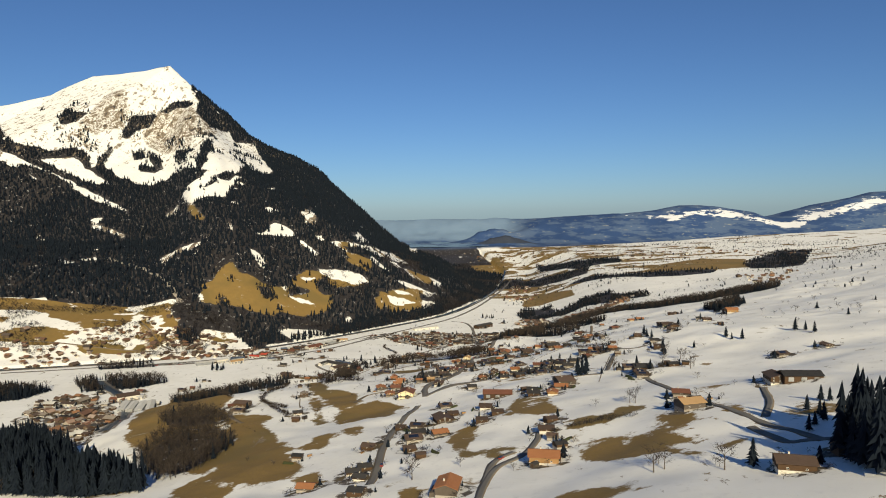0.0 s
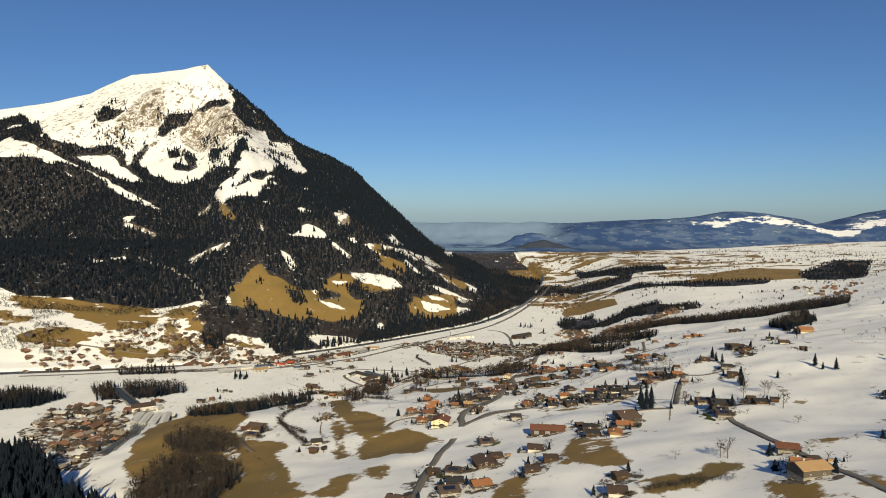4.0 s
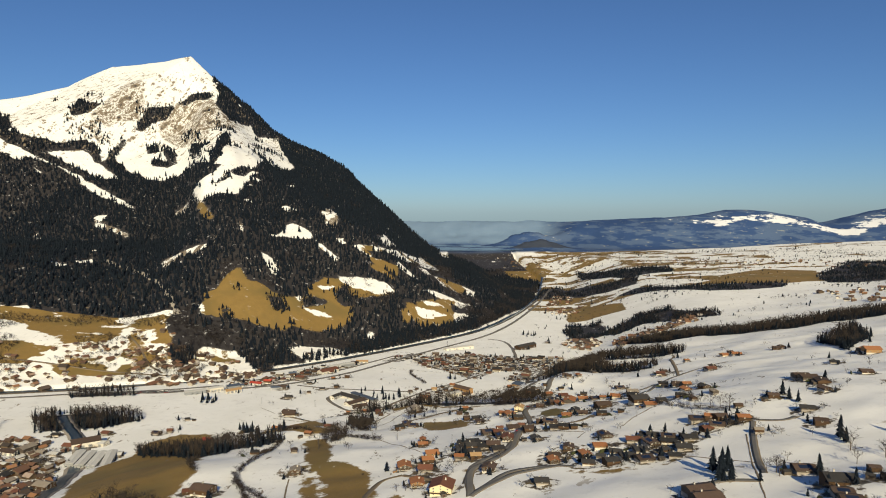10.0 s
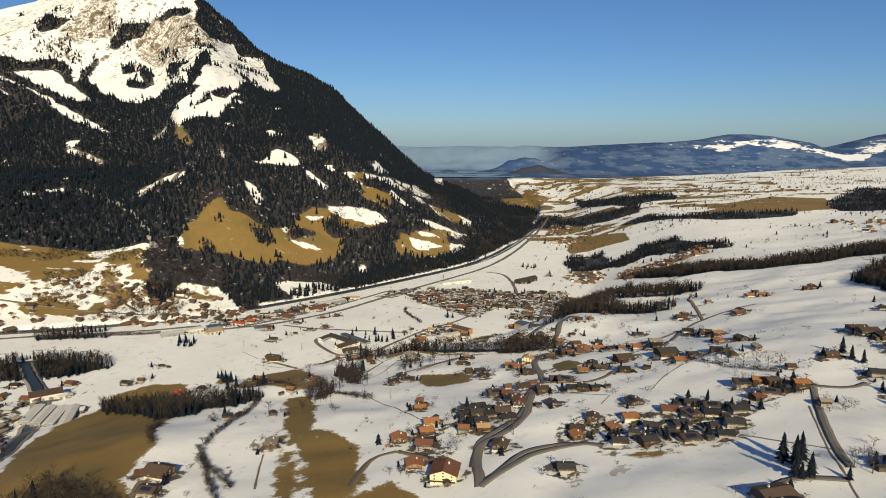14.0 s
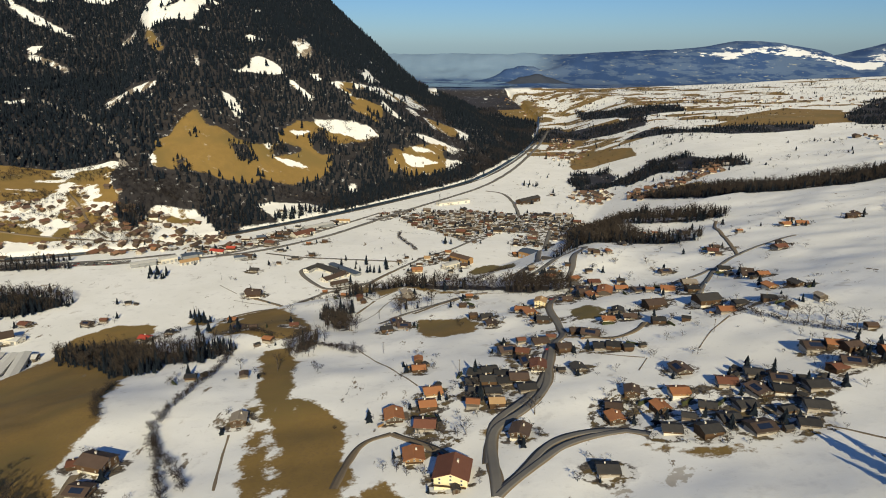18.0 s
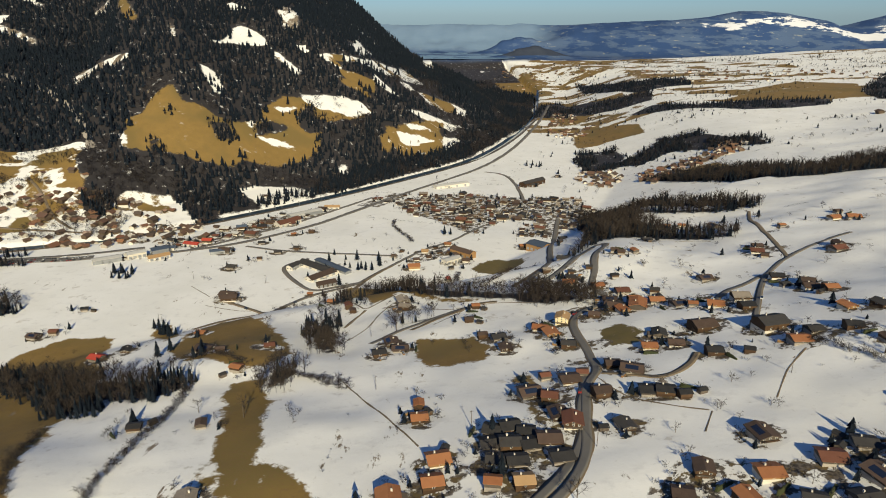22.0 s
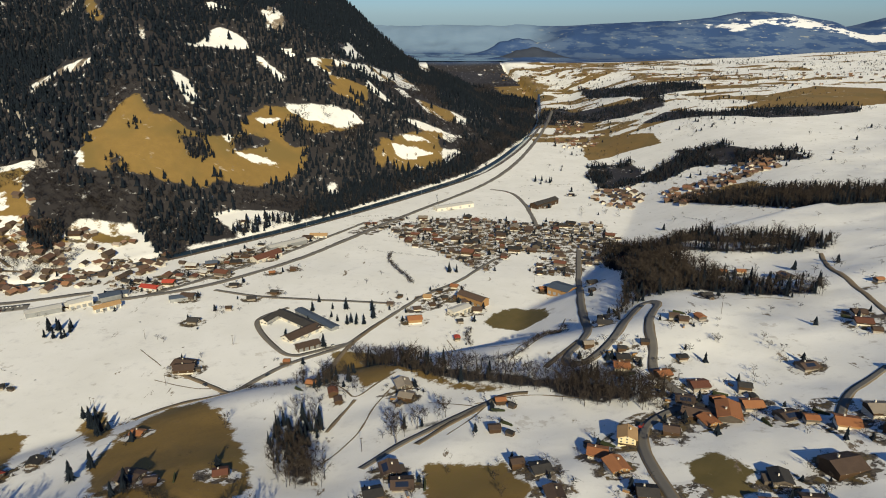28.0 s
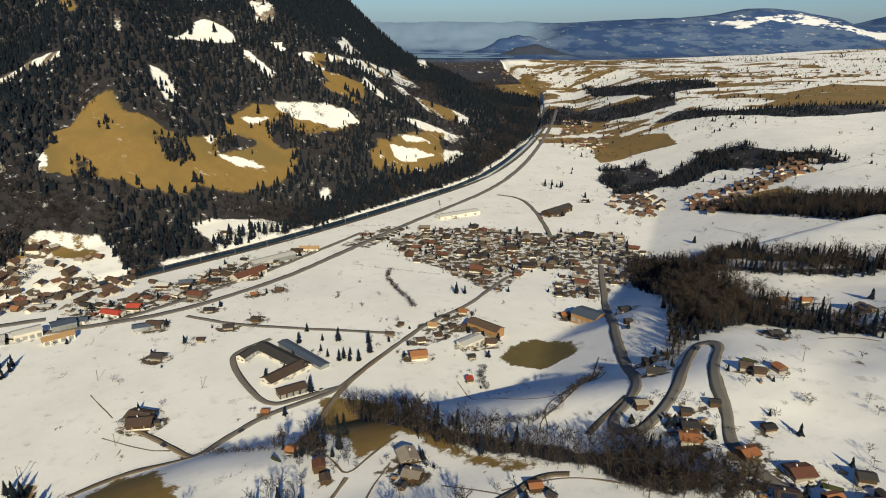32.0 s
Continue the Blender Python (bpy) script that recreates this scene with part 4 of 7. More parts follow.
OPEN.append([(-850, 2197), (-720, 2091), (-691, 2165), (-666, 2143), (-658, 2035), (-719, 2040), (-759, 2029), (-834, 2157)])
GROVE.append([(-1505, 2670), (-1592, 2880), (-1495, 2792), (-1462, 2820), (-1465, 2735), (-1488, 2672)])
GROVE.append([(-1322, 2800), (-1344, 2951), (-1300, 3025), (-1277, 3062), (-1266, 2945), (-1294, 2895), (-1302, 2808)])
GROVE.append([(-807, 2315), (-796, 2230), (-812, 2222), (-832, 2302), (-913, 2584), (-946, 2754), (-887, 2637)])
GROVE.append([(-1380, 2617), (-1341, 2582), (-1309, 2541), (-1335, 2528), (-1380, 2574), (-1404, 2578)])
GROVE.append([(-1309, 2541), (-1321, 2609), (-1325, 2717), (-1307, 2709), (-1302, 2614), (-1275, 2537)])
GROVE.append([(-1256, 2758), (-1220, 2781), (-1173, 2675), (-1212, 2671)])
GROVE.append([(-1198, 2758), (-1104, 2663), (-1039, 2532), (-1084, 2563), (-1153, 2671)])
GROVE.append([(-1167, 2611), (-1067, 2557), (-1060, 2516), (-1129, 2536)])
GROVE.append([(-1044, 2655), (-984, 2621), (-910, 2403), (-990, 2534)])
GROVE.append([(-1225, 2525), (-1145, 2445), (-1042, 2378), (-1079, 2370), (-1181, 2447)])
GROVE.append([(-1274, 3087), (-1250, 3171), (-1183, 3207), (-1141, 3123), (-1214, 3135), (-1249, 3090)])
BARE.append((3, [(-1280, 2978), (-1276, 3090), (-1209, 3156), (-1070, 3025), (-1007, 2989), (-1016, 3212), (-981, 2911), (-1026, 2802), (-980, 2645), (-1043, 2663), (-1126, 2727), (-1235, 2844), (-1266, 2876)]))
BARE.append((3, [(-1457, 2721), (-1456, 2854), (-1490, 3073), (-1448, 3121), (-1365, 2969), (-1334, 2851), (-1384, 2782), (-1389, 2721), (-1429, 2711)]))
BARE.append((3, [(-1449, 2661), (-1425, 2703), (-1367, 2657), (-1361, 2621), (-1417, 2658)]))
BARE.append((3, [(-2017, 4300), (-1851, 4300), (-1360, 3368), (-1340, 3375), (-1834, 4300), (-1963, 4300)]))
BARE.append((3, [(-909, 2179), (-839, 2169), (-826, 2126), (-886, 2157)]))
BARE.append((1, [(-778, 2033), (-681, 1930), (-655, 1881), (-721, 1930)]))
OPEN.append([(-529, 1862), (-507, 1917), (-509, 1974), (-496, 2000), (-468, 1995), (-436, 1976), (-423, 1948), (-440, 1932), (-463, 1920), (-494, 1894)])
OPEN.append([(-422, 1940), (-393, 1930), (-364, 1913), (-344, 1907), (-356, 1870), (-379, 1891), (-408, 1907)])
OPEN.append([(-511, 1761), (-489, 1764), (-461, 1747), (-446, 1713), (-457, 1690), (-481, 1715)])
OPEN.append([(-337, 1984), (-310, 2025), (-280, 2062), (-258, 2112), (-233, 2221), (-188, 2456), (-151, 2420), (-182, 2159), (-207, 2107), (-234, 2094), (-269, 2031), (-309, 1979)])
OPEN.append([(-291, 2141), (-294, 2400), (-268, 2256), (-240, 2290), (-258, 2112)])
OPEN.append([(-342, 1826), (-309, 1850), (-266, 1904), (-234, 1907), (-207, 1898), (-246, 1845), (-280, 1827), (-310, 1820)])
OPEN.append([(-394, 1706), (-382, 1752), (-343, 1767), (-324, 1761), (-360, 1733), (-387, 1698)])
OPEN.append([(-399, 1677), (-371, 1677), (-327, 1681), (-294, 1687), (-324, 1666), (-355, 1655), (-388, 1656)])
OPEN.append([(-232, 2069), (-210, 2067), (-187, 2054), (-161, 2036), (-177, 2017), (-213, 2022)])
OPEN.append([(-157, 1927), (-131, 1947), (-80, 1992), (-78, 1925), (-121, 1881), (-169, 1830), (-160, 1878)])
OPEN.append([(-387, 1518), (-363, 1546), (-306, 1572), (-263, 1566), (-285, 1472), (-307, 1439), (-350, 1491)])
OPEN.append([(-520, 1385), (-515, 1420), (-498, 1438), (-475, 1438), (-457, 1456), (-436, 1434), (-447, 1398), (-480, 1412), (-483, 1372), (-507, 1364)])
OPEN.append([(-828, 2162), (-737, 2111), (-698, 2210), (-695, 2272), (-671, 2293), (-669, 2142), (-648, 2037), (-720, 2063), (-755, 2038), (-809, 2112)])
OPEN.append([(-228, 4300), (-140, 3986), (-106, 2876), (-149, 2940)])
OPEN.append([(-764, 1587), (-749, 1584), (-716, 1544), (-725, 1541)])
BARE.append((3, [(-747, 1755), (-751, 1818), (-683, 1785), (-631, 1779), (-623, 1752), (-651, 1737), (-701, 1749), (-713, 1702)]))
BARE.append((3, [(-1106, 2114), (-1032, 2084), (-959, 2039), (-934, 1996), (-1007, 2035), (-1078, 2060)]))
BARE.append((3, [(-913, 2186), (-831, 2146), (-780, 2060), (-884, 2152)]))
BARE.append((3, [(-453, 2115), (-447, 2295), (-390, 2129), (-381, 2042), (-413, 2025)]))
BARE.append((3, [(-602, 1862), (-579, 1866), (-558, 1811), (-573, 1800)]))
BARE.append((1, [(-797, 2082), (-728, 2005), (-658, 1891), (-658, 1871), (-713, 1911)]))
BARE.append((1, [(-581, 1582), (-555, 1601), (-550, 1633), (-527, 1684), (-509, 1660), (-494, 1646), (-469, 1655), (-445, 1645), (-411, 1661), (-396, 1692), (-371, 1677), (-349, 1679), (-291, 1736), (-280, 1701), (-290, 1660), (-333, 1600), (-381, 1577), (-394, 1546), (-438, 1524), (-485, 1515), (-521, 1503), (-539, 1512), (-555, 1542)]))
BARE.append((1, [(-390, 1688), (-394, 1730), (-374, 1802), (-341, 1820), (-329, 1789), (-343, 1763), (-376, 1725)]))
BARE.append((1, [(-296, 1977), (-267, 2011), (-214, 2037), (-201, 1974), (-234, 1966), (-273, 1955)]))
BARE.append((1, [(-188, 1899), (-163, 1919), (-135, 1897), (-157, 1838), (-180, 1817)]))
BARE.append((1, [(-774, 1617), (-765, 1632), (-742, 1597), (-754, 1588)]))
WOODS.append(('c', [(-449, 1619), (-423, 1642), (-405, 1612), (-415, 1591), (-438, 1599)]))
WOODS.append(('c', [(-392, 1673), (-346, 1720), (-333, 1713), (-354, 1678), (-381, 1646)]))
WOODS.append(('c', [(-516, 1533), (-504, 1542), (-494, 1518), (-509, 1513)]))
WOODS.append(('c', [(-334, 1752), (-316, 1815), (-296, 1769), (-313, 1729)]))
BARE.append((1, [(-1010, 1501), (-941, 1519), (-865, 1529), (-798, 1536), (-741, 1518), (-697, 1468), (-665, 1428), (-696, 1395), (-740, 1381), (-786, 1403), (-850, 1452), (-908, 1472), (-976, 1455)]))
BARE.append((1, [(-670, 1503), (-614, 1494), (-579, 1428), (-565, 1413), (-586, 1420), (-653, 1480)]))
BARE.append((1, [(-890, 1341), (-807, 1370), (-761, 1354), (-771, 1314), (-774, 1304), (-864, 1305)]))
BARE.append((1, [(-668, 1317), (-662, 1343), (-635, 1306), (-598, 1288), (-630, 1276), (-656, 1297)]))
BARE.append((1, [(-616, 1333), (-594, 1359), (-569, 1338), (-596, 1313)]))
BARE.append((1, [(-494, 1417), (-455, 1425), (-450, 1396), (-481, 1395)]))
BARE.append((1, [(-301, 616), (-306, 662), (-373, 840), (-391, 964), (-364, 997), (-327, 998), (-281, 883), (-236, 708), (-226, 672), (-208, 650), (-204, 632), (-211, 615), (-199, 588), (-185, 576), (-172, 534), (-166, 500), (-177, 486), (-184, 476), (-208, 488), (-242, 534)]))
BARE.append((1, [(-204, 632), (-178, 629), (-161, 586), (-144, 558), (-108, 478), (-115, 468), (-128, 477), (-146, 496), (-170, 533)]))
BARE.append((1, [(-144, 729), (-125, 673), (-117, 621), (-104, 578), (-109, 569), (-124, 632), (-150, 729)]))
BARE.append((1, [(-128, 752), (-110, 735), (-89, 702), (-82, 653), (-97, 620), (-108, 652), (-124, 718)]))
BARE.append((1, [(-96, 612), (-79, 631), (-55, 634), (-39, 606), (-47, 591), (-41, 548), (-52, 554), (-67, 566), (-78, 558), (-92, 562)]))
BARE.append((1, [(-85, 524), (-67, 534), (-60, 511), (-65, 493), (-77, 500)]))
BARE.append((1, [(-106, 477), (-99, 513), (-84, 513), (-85, 481), (-89, 465)]))
BARE.append((1, [(40, 485), (53, 521), (67, 552), (68, 520), (78, 512), (79, 479), (77, 451), (67, 451), (53, 465), (41, 466)]))
BARE.append((1, [(73, 415), (83, 420), (104, 419), (112, 433), (120, 434), (127, 424), (125, 413), (110, 404), (97, 397), (84, 400), (72, 397)]))
BARE.append((1, [(124, 387), (130, 390), (136, 380), (140, 370), (133, 356), (124, 350), (120, 359), (119, 371)]))
BARE.append((1, [(6, 455), (15, 467), (25, 463), (22, 440), (16, 438), (12, 428), (5, 396), (4, 431)]))
BARE.append((1, [(107, 362), (114, 361), (120, 351), (132, 357), (122, 346), (114, 348), (106, 355)]))
BARE.append((1, [(159, 385), (159, 369), (158, 349), (158, 330), (155, 324), (154, 341), (154, 364)]))
BARE.append((1, [(71, 358), (88, 355), (106, 343), (113, 338), (107, 327), (116, 301), (110, 298), (98, 316), (81, 325), (75, 337)]))
BARE.append((1, [(126, 306), (134, 307), (140, 309), (138, 303), (128, 300)]))
BARE.append((1, [(-26, 336), (-14, 335), (-10, 323), (-12, 311), (-24, 316)]))
BARE.append((1, [(6, 413), (16, 440), (22, 447), (23, 434), (12, 400), (20, 381), (9, 379)]))
BARE.append((1, [(-253, 965), (-250, 988), (-255, 1020), (-245, 1034), (-229, 1031), (-210, 1001), (-189, 971), (-183, 943), (-168, 923), (-159, 908), (-155, 891), (-157, 880), (-217, 885), (-251, 937), (-258, 956)]))
ROADS.append(('main', 7.5, [(-767, 1153), (-678, 1175), (-613, 1198), (-532, 1213), (-467, 1230), (-413, 1256)]))
ROADS.append(('track', 3.0, [(-825, 1307), (-768, 1311), (-707, 1309), (-645, 1304), (-580, 1310), (-512, 1312)]))
ROADS.append(('track', 2.8, [(-650, 1429), (-610, 1392), (-581, 1353), (-536, 1320)]))
ROADS.append(('brook', 11, [(-556, 1073), (-514, 1020), (-473, 973), (-443, 927), (-425, 885), (-390, 802), (-368, 742), (-346, 687), (-336, 654)]))
ROADS.append(('farm', 3.2, [(150, 326), (148, 288), (155, 288), (167, 283)]))
ROADS.append(('lane', 3.4, [(14, 297), (18, 323), (24, 346), (31, 358), (44, 367), (54, 390), (58, 409)]))
ROADS.append(('path', 0.9, [(30, 813), (39, 780), (54, 766), (72, 756)]))
ROADS.append(('path', 0.9, [(64, 738), (73, 755)]))
ROADS.append(('path', 0.9, [(104, 761), (121, 788), (138, 805)]))
ROADS.append(('path', 0.9, [(-110, 846), (-93, 817), (-74, 782), (-58, 751)]))
ROADS.append(('path', 0.9, [(-56, 1145), (-31, 1072), (-12, 1057), (8, 1059)]))
ROADS.append(('path', 0.9, [(-16, 1019), (-13, 1034), (0, 1045), (16, 1073), (43, 1141)]))
ROADS.append(('path', 0.9, [(-123, 916), (-114, 932), (-104, 955), (-101, 985), (-93, 1007)]))
ROADS.append(('path', 0.9, [(-40, 970), (-20, 977), (0, 975), (20, 961)]))
ROADS.append(('path', 0.9, [(-56, 934), (-44, 948), (-34, 966)]))
ROADS.append(('path', 0.9, [(-291, 976), (-291, 1009), (-279, 1016)]))
ROADS.append(('path', 0.9, [(-275, 1072), (-242, 1059), (-228, 1059)]))
ROADS.append(('path', 0.9, [(128, 552), (147, 617), (169, 681)]))
ROADS.append(('path', 0.9, [(-308, 1124), (-279, 1095)]))
ROADS.append(('path', 0.9, [(-67, 981), (-47, 971), (-37, 965)]))
ROADS.append(('path', 0.9, [(-11, 1022), (-11, 1045), (9, 1066), (41, 1114)]))
ROADS.append(('path', 0.9, [(164, 1092), (184, 1096), (193, 1079)]))
ROADS.append(('lane', 3.2, [(183, 705), (168, 667), (154, 627), (145, 596)]))
ROADS.append(('lane', 3.2, [(88, 550), (95, 571), (106, 588), (119, 593), (138, 586)]))
ROADS.append(('lane', 3.2, [(183, 710), (201, 697), (212, 701)]))
ROADS.append(('lane', 3.2, [(19, 330), (26, 366), (39, 376)]))
ROADS.append(('hair', 5.2, [(107, 1414), (84, 1293), (58, 1159), (53, 1105), (42, 1048), (32, 1030), (21, 1020), (20, 1007), (30, 1003), (42, 1012), (55, 1028), (66, 1051), (87, 1092), (96, 1094), (100, 1083), (86, 1058), (76, 1030), (74, 1009), (67, 989), (65, 971), (69, 953), (75, 944)]))
ROADS.append(('lane', 3.0, [(33, 1037), (15, 1021), (7, 1011)]))
OPEN.append([(-150, 1993), (-121, 2044), (-64, 2102), (-12, 2163), (-46, 2067), (-94, 2017)])
OPEN.append([(-159, 1905), (-92, 1976), (-12, 2089), (43, 2109), (-43, 1939), (-118, 1868), (-158, 1839)])
OPEN.append([(-136, 2150), (-85, 2218), (6, 2309), (-12, 2223), (-99, 2118)])
OPEN.append([(-202, 2198), (-154, 2444), (-116, 2291), (-156, 2185)])
ROADS.append(('lot', 16, [(-546, 1198), (-518, 1206), (-481, 1209), (-456, 1218)]))
LOT = [(-546, 1198), (-518, 1206), (-481, 1209), (-456, 1218)]      # middle line of the car park
LONG.append((-444, 1193, -419, 1209, 11, 5, 's', 'g', 'commercial_hall', 'pale grey flat commercial hall beside the car park'))
LONG.append((-415, 1213, -399, 1226, 11, 6, 's', 'p', 'commercial_hall', 'white commercial hall beside the main road'))
LONG.append((-387, 1205, -369, 1220, 9, 4, 'y', 'p', 'supermarket', 'low hall with a yellow roof edge by the road'))
LONG.append((-326, 1232, -304, 1241, 9, 4, 'u', 'g', 'workshop_hall', 'long blue-grey workshop hall by the road'))
BARE.append((1, [(-386, 1727), (-367, 1801), (-307, 1841), (-239, 1924), (-195, 1910), (-247, 1823), (-279, 1780), (-278, 1715), (-306, 1675), (-351, 1648), (-384, 1649), (-398, 1671)]))
BARE.append((1, [(-195, 1850), (-165, 1929), (-145, 1865), (-167, 1809), (-186, 1796)]))
BARE.append((1, [(-295, 1954), (-266, 1972), (-223, 1974), (-204, 1944), (-241, 1942), (-276, 1929)]))
BARE.append((1, [(-165, 1929), (-63, 2086), (-63, 1904), (-158, 1819)]))
OPEN.append([(-377, 1746), (-344, 1782), (-325, 1780), (-355, 1744)])
OPEN.append([(-391, 1645), (-363, 1664), (-316, 1680), (-329, 1661), (-367, 1646)])
OPEN.append([(-343, 1824), (-292, 1865), (-238, 1920), (-205, 1903), (-249, 1840), (-297, 1807), (-325, 1806)])
OPEN.append([(-403, 1674), (-388, 1697), (-388, 1666), (-395, 1655)])
OPEN.append([(-257, 1695), (-234, 1721), (-223, 1676), (-242, 1653)])
OPEN.append([(-163, 1904), (-112, 1944), (-63, 1979), (-63, 1904), (-110, 1897), (-151, 1875)])
OPEN.append([(-155, 1941), (-113, 1981), (-79, 2001), (-133, 1939)])
WOODS.append(('c', [(-385, 1686), (-362, 1715), (-352, 1691), (-372, 1667)]))
WOODS.append(('c', [(-330, 1759), (-286, 1796), (-272, 1765), (-307, 1727), (-327, 1732)]))
WOODS.append(('c', [(-232, 1866), (-200, 1904), (-183, 1864), (-206, 1804), (-230, 1806)]))
ROADS.append(('street', 4.6, [(18, 764), (14, 731), (1, 705), (-16, 691), (-20, 676), (-19, 646), (-19, 631)]))
ROADS.append(('side', 3.8, [(43, 674), (27, 673), (13, 666), (-1, 650), (-14, 637), (-19, 631)]))
BARE.append((1, [(-177, 533), (-158, 549), (-117, 476), (-89, 419), (-99, 400), (-120, 400), (-137, 412), (-164, 437), (-161, 461)]))
BARE.append((1, [(-175, 418), (-168, 436), (-127, 403), (-127, 380), (-161, 392)]))
BARE.append((1, [(-92, 402), (-79, 403), (-67, 374), (-80, 374)]))
SNOW_LEFT += OPEN[-7:]
WOODS.append(('m', [(-460, 1494), (-431, 1513), (-391, 1487), (-373, 1413), (-388, 1380), (-424, 1415), (-447, 1451), (-463, 1469)]))
WOODS.append(('m', [(-547, 1393), (-527, 1404), (-513, 1395), (-514, 1363), (-532, 1361)]))
BARE.append((1, [(-476, 1425), (-467, 1433), (-433, 1409), (-449, 1398)]))
BARE.append((1, [(-494, 1402), (-479, 1413), (-466, 1397), (-483, 1392)]))
OPEN.append([(-519, 1367), (-513, 1401), (-500, 1434), (-471, 1445), (-437, 1447), (-426, 1399), (-466, 1385), (-491, 1354)])
OPEN.append([(-707, 1524), (-641, 1492), (-589, 1458), (-560, 1420), (-554, 1392), (-622, 1385)])

# ---- plan of single trees ----
POLES = [(-302, 1032), (-313, 1145), (-101, 929), (37, 1290), (-235, 1135), (-159, 976), (-34, 764), (6, 758), (18, 735), (-86, 827), (-152, 796), (120, 782), (-299, 1031), (-263, 1064), (131, 1049)]
SINGLE = []
SINGLE.append(('spruce', [(122, 611), (125, 605), (130, 610), (224, 739), (210, 641), (208, 631), (-255, 924), (-251, 937), (458, 1093), (468, 1098), (-164, 1213), (-151, 1213), (-180, 1231), (168, 583), (171, 554), (-23, 721), (458, 1041), (123, 711), (-396, 1164), (-384, 1158), (-405, 1164), (131, 694)]))
SINGLE.append(('spruce', [(-182, 1208), (-162, 1194), (-158, 1129), (-137, 1177), (-130, 1177), (-142, 1181), (-126, 1209), (-123, 1191), (-155, 1184), (-145, 1177), (-300, 1018), (-295, 1016), (-383, 1148), (106, 1828), (113, 1807), (124, 1820), (135, 1829), (133, 1466), (-291, 1017), (-121, 1045), (22, 1476), (-53, 1322), (-45, 1322)]))
SINGLE.append(('spruce', [(-290, 1006), (-274, 987), (-273, 998), (-211, 797), (-212, 800), (-217, 830), (-404, 1161), (-396, 1161), (-387, 1166), (-138, 1188), (-214, 889), (-211, 897), (108, 1844), (118, 1833), (130, 1816)]))
SINGLE.append(('spruce', [(119, 593), (121, 591), (125, 591), (138, 585), (225, 752), (-25, 753), (-502, 1084), (-487, 1095), (-283, 1006)]))
SINGLE.append(('spruce', [(-391, 1145), (-384, 1145), (-400, 1147), (-287, 1005), (-277, 996), (-288, 1012), (-138, 937), (-132, 927), (-138, 924), (-210, 893)]))
SINGLE.append(('spruce', [(177, 310), (180, 319), (170, 305), (164, 299), (181, 332), (198, 350), (201, 347), (125, 269), (286, 641), (279, 648), (278, 659), (241, 644), (227, 731), (333, 634), (339, 627), (336, 606)]))
SINGLE.append(('fruit', [(-302, 1144), (-253, 1110), (-127, 1314), (111, 1004), (116, 964), (137, 992), (-42, 969), (148, 1087), (-110, 1004), (-131, 1024), (30, 1164), (-88, 981), (128, 1151), (-57, 1331), (41, 1023), (59, 968), (73, 973), (69, 988), (-140, 1285), (-124, 1196)]))
SINGLE.append(('fruit', [(-127, 794), (-124, 788), (-139, 788), (111, 1008), (102, 784), (98, 754), (50, 768), (-91, 941), (-345, 970), (139, 1003), (-58, 808), (-62, 809), (-6, 892), (-56, 897), (95, 816), (92, 782), (75, 755), (-9, 804), (-220, 809)]))
SINGLE.append(('fruit', [(-216, 780), (-130, 803), (-123, 796), (112, 1004), (211, 1002), (-44, 686), (-57, 654), (-62, 661), (116, 799), (77, 756), (13, 973), (-110, 843), (-295, 1139), (228, 955), (268, 973), (100, 752), (52, 740), (-32, 873)]))
SINGLE.append(('fruit', [(-218, 794), (95, 580), (-178, 647), (-118, 628), (-119, 622), (114, 704), (27, 595), (-68, 659), (-35, 683), (156, 753), (149, 782), (153, 685), (186, 667), (5, 585), (-119, 613)]))
SINGLE.append(('fruit', [(186, 490), (156, 495), (188, 432), (101, 445), (121, 446), (125, 441), (-105, 453), (-139, 464), (35, 342), (22, 448), (-21, 358), (92, 293), (95, 295), (114, 279), (114, 275), (8, 364)]))
SINGLE.append(('fruit', [(168, 619), (157, 609), (202, 611), (225, 612), (217, 603), (154, 611), (333, 1308), (382, 1152), (134, 905), (250, 642), (179, 682), (201, 657), (43, 681)]))
SINGLE.append(('ash', [(151, 595), (150, 589), (212, 599), (214, 598), (203, 617), (-132, 927), (-136, 912), (-122, 900), (195, 596)]))
SINGLE.append(('ash', [(-151, 862), (-136, 929), (-128, 918), (-137, 941), (-125, 907), (-83, 932), (-144, 941), (-188, 972), (207, 1098), (180, 1131), (174, 1396), (-141, 868)]))
SINGLE.append(('ash', [(-155, 870), (-145, 859), (-25, 730), (-144, 941), (-131, 921), (-127, 911), (-138, 931), (163, 783), (168, 769), (173, 761), (178, 754), (182, 746), (165, 776), (3, 698), (-31, 684), (-153, 802), (-180, 807)]))
SINGLE.append(('ash', [(121, 435), (124, 433), (95, 287), (90, 286), (114, 270), (146, 596), (199, 539), (-18, 352)]))


# ---- ground ----
def in_poly(x, y, pts):
    """Signed distance to a closed outline, positive inside."""
    best = np.full(np.shape(x), 1e9)
    inside = np.zeros(np.shape(x), bool)
    for i in range(len(pts)):
        (ax, ay), (bx, by) = pts[i - 1], pts[i]
        dx, dy = bx - ax, by - ay
        t = np.clip(((x - ax) * dx + (y - ay) * dy) / (dx * dx + dy * dy + 1e-9), 0, 1)
        best = np.minimum(best, np.hypot(x - ax - t * dx, y - ay - t * dy))
        if ay != by:
            inside ^= ((ay > y) != (by > y)) & (x < dx * (y - ay) / (by - ay) + ax)
    return np.where(inside, best, -best)


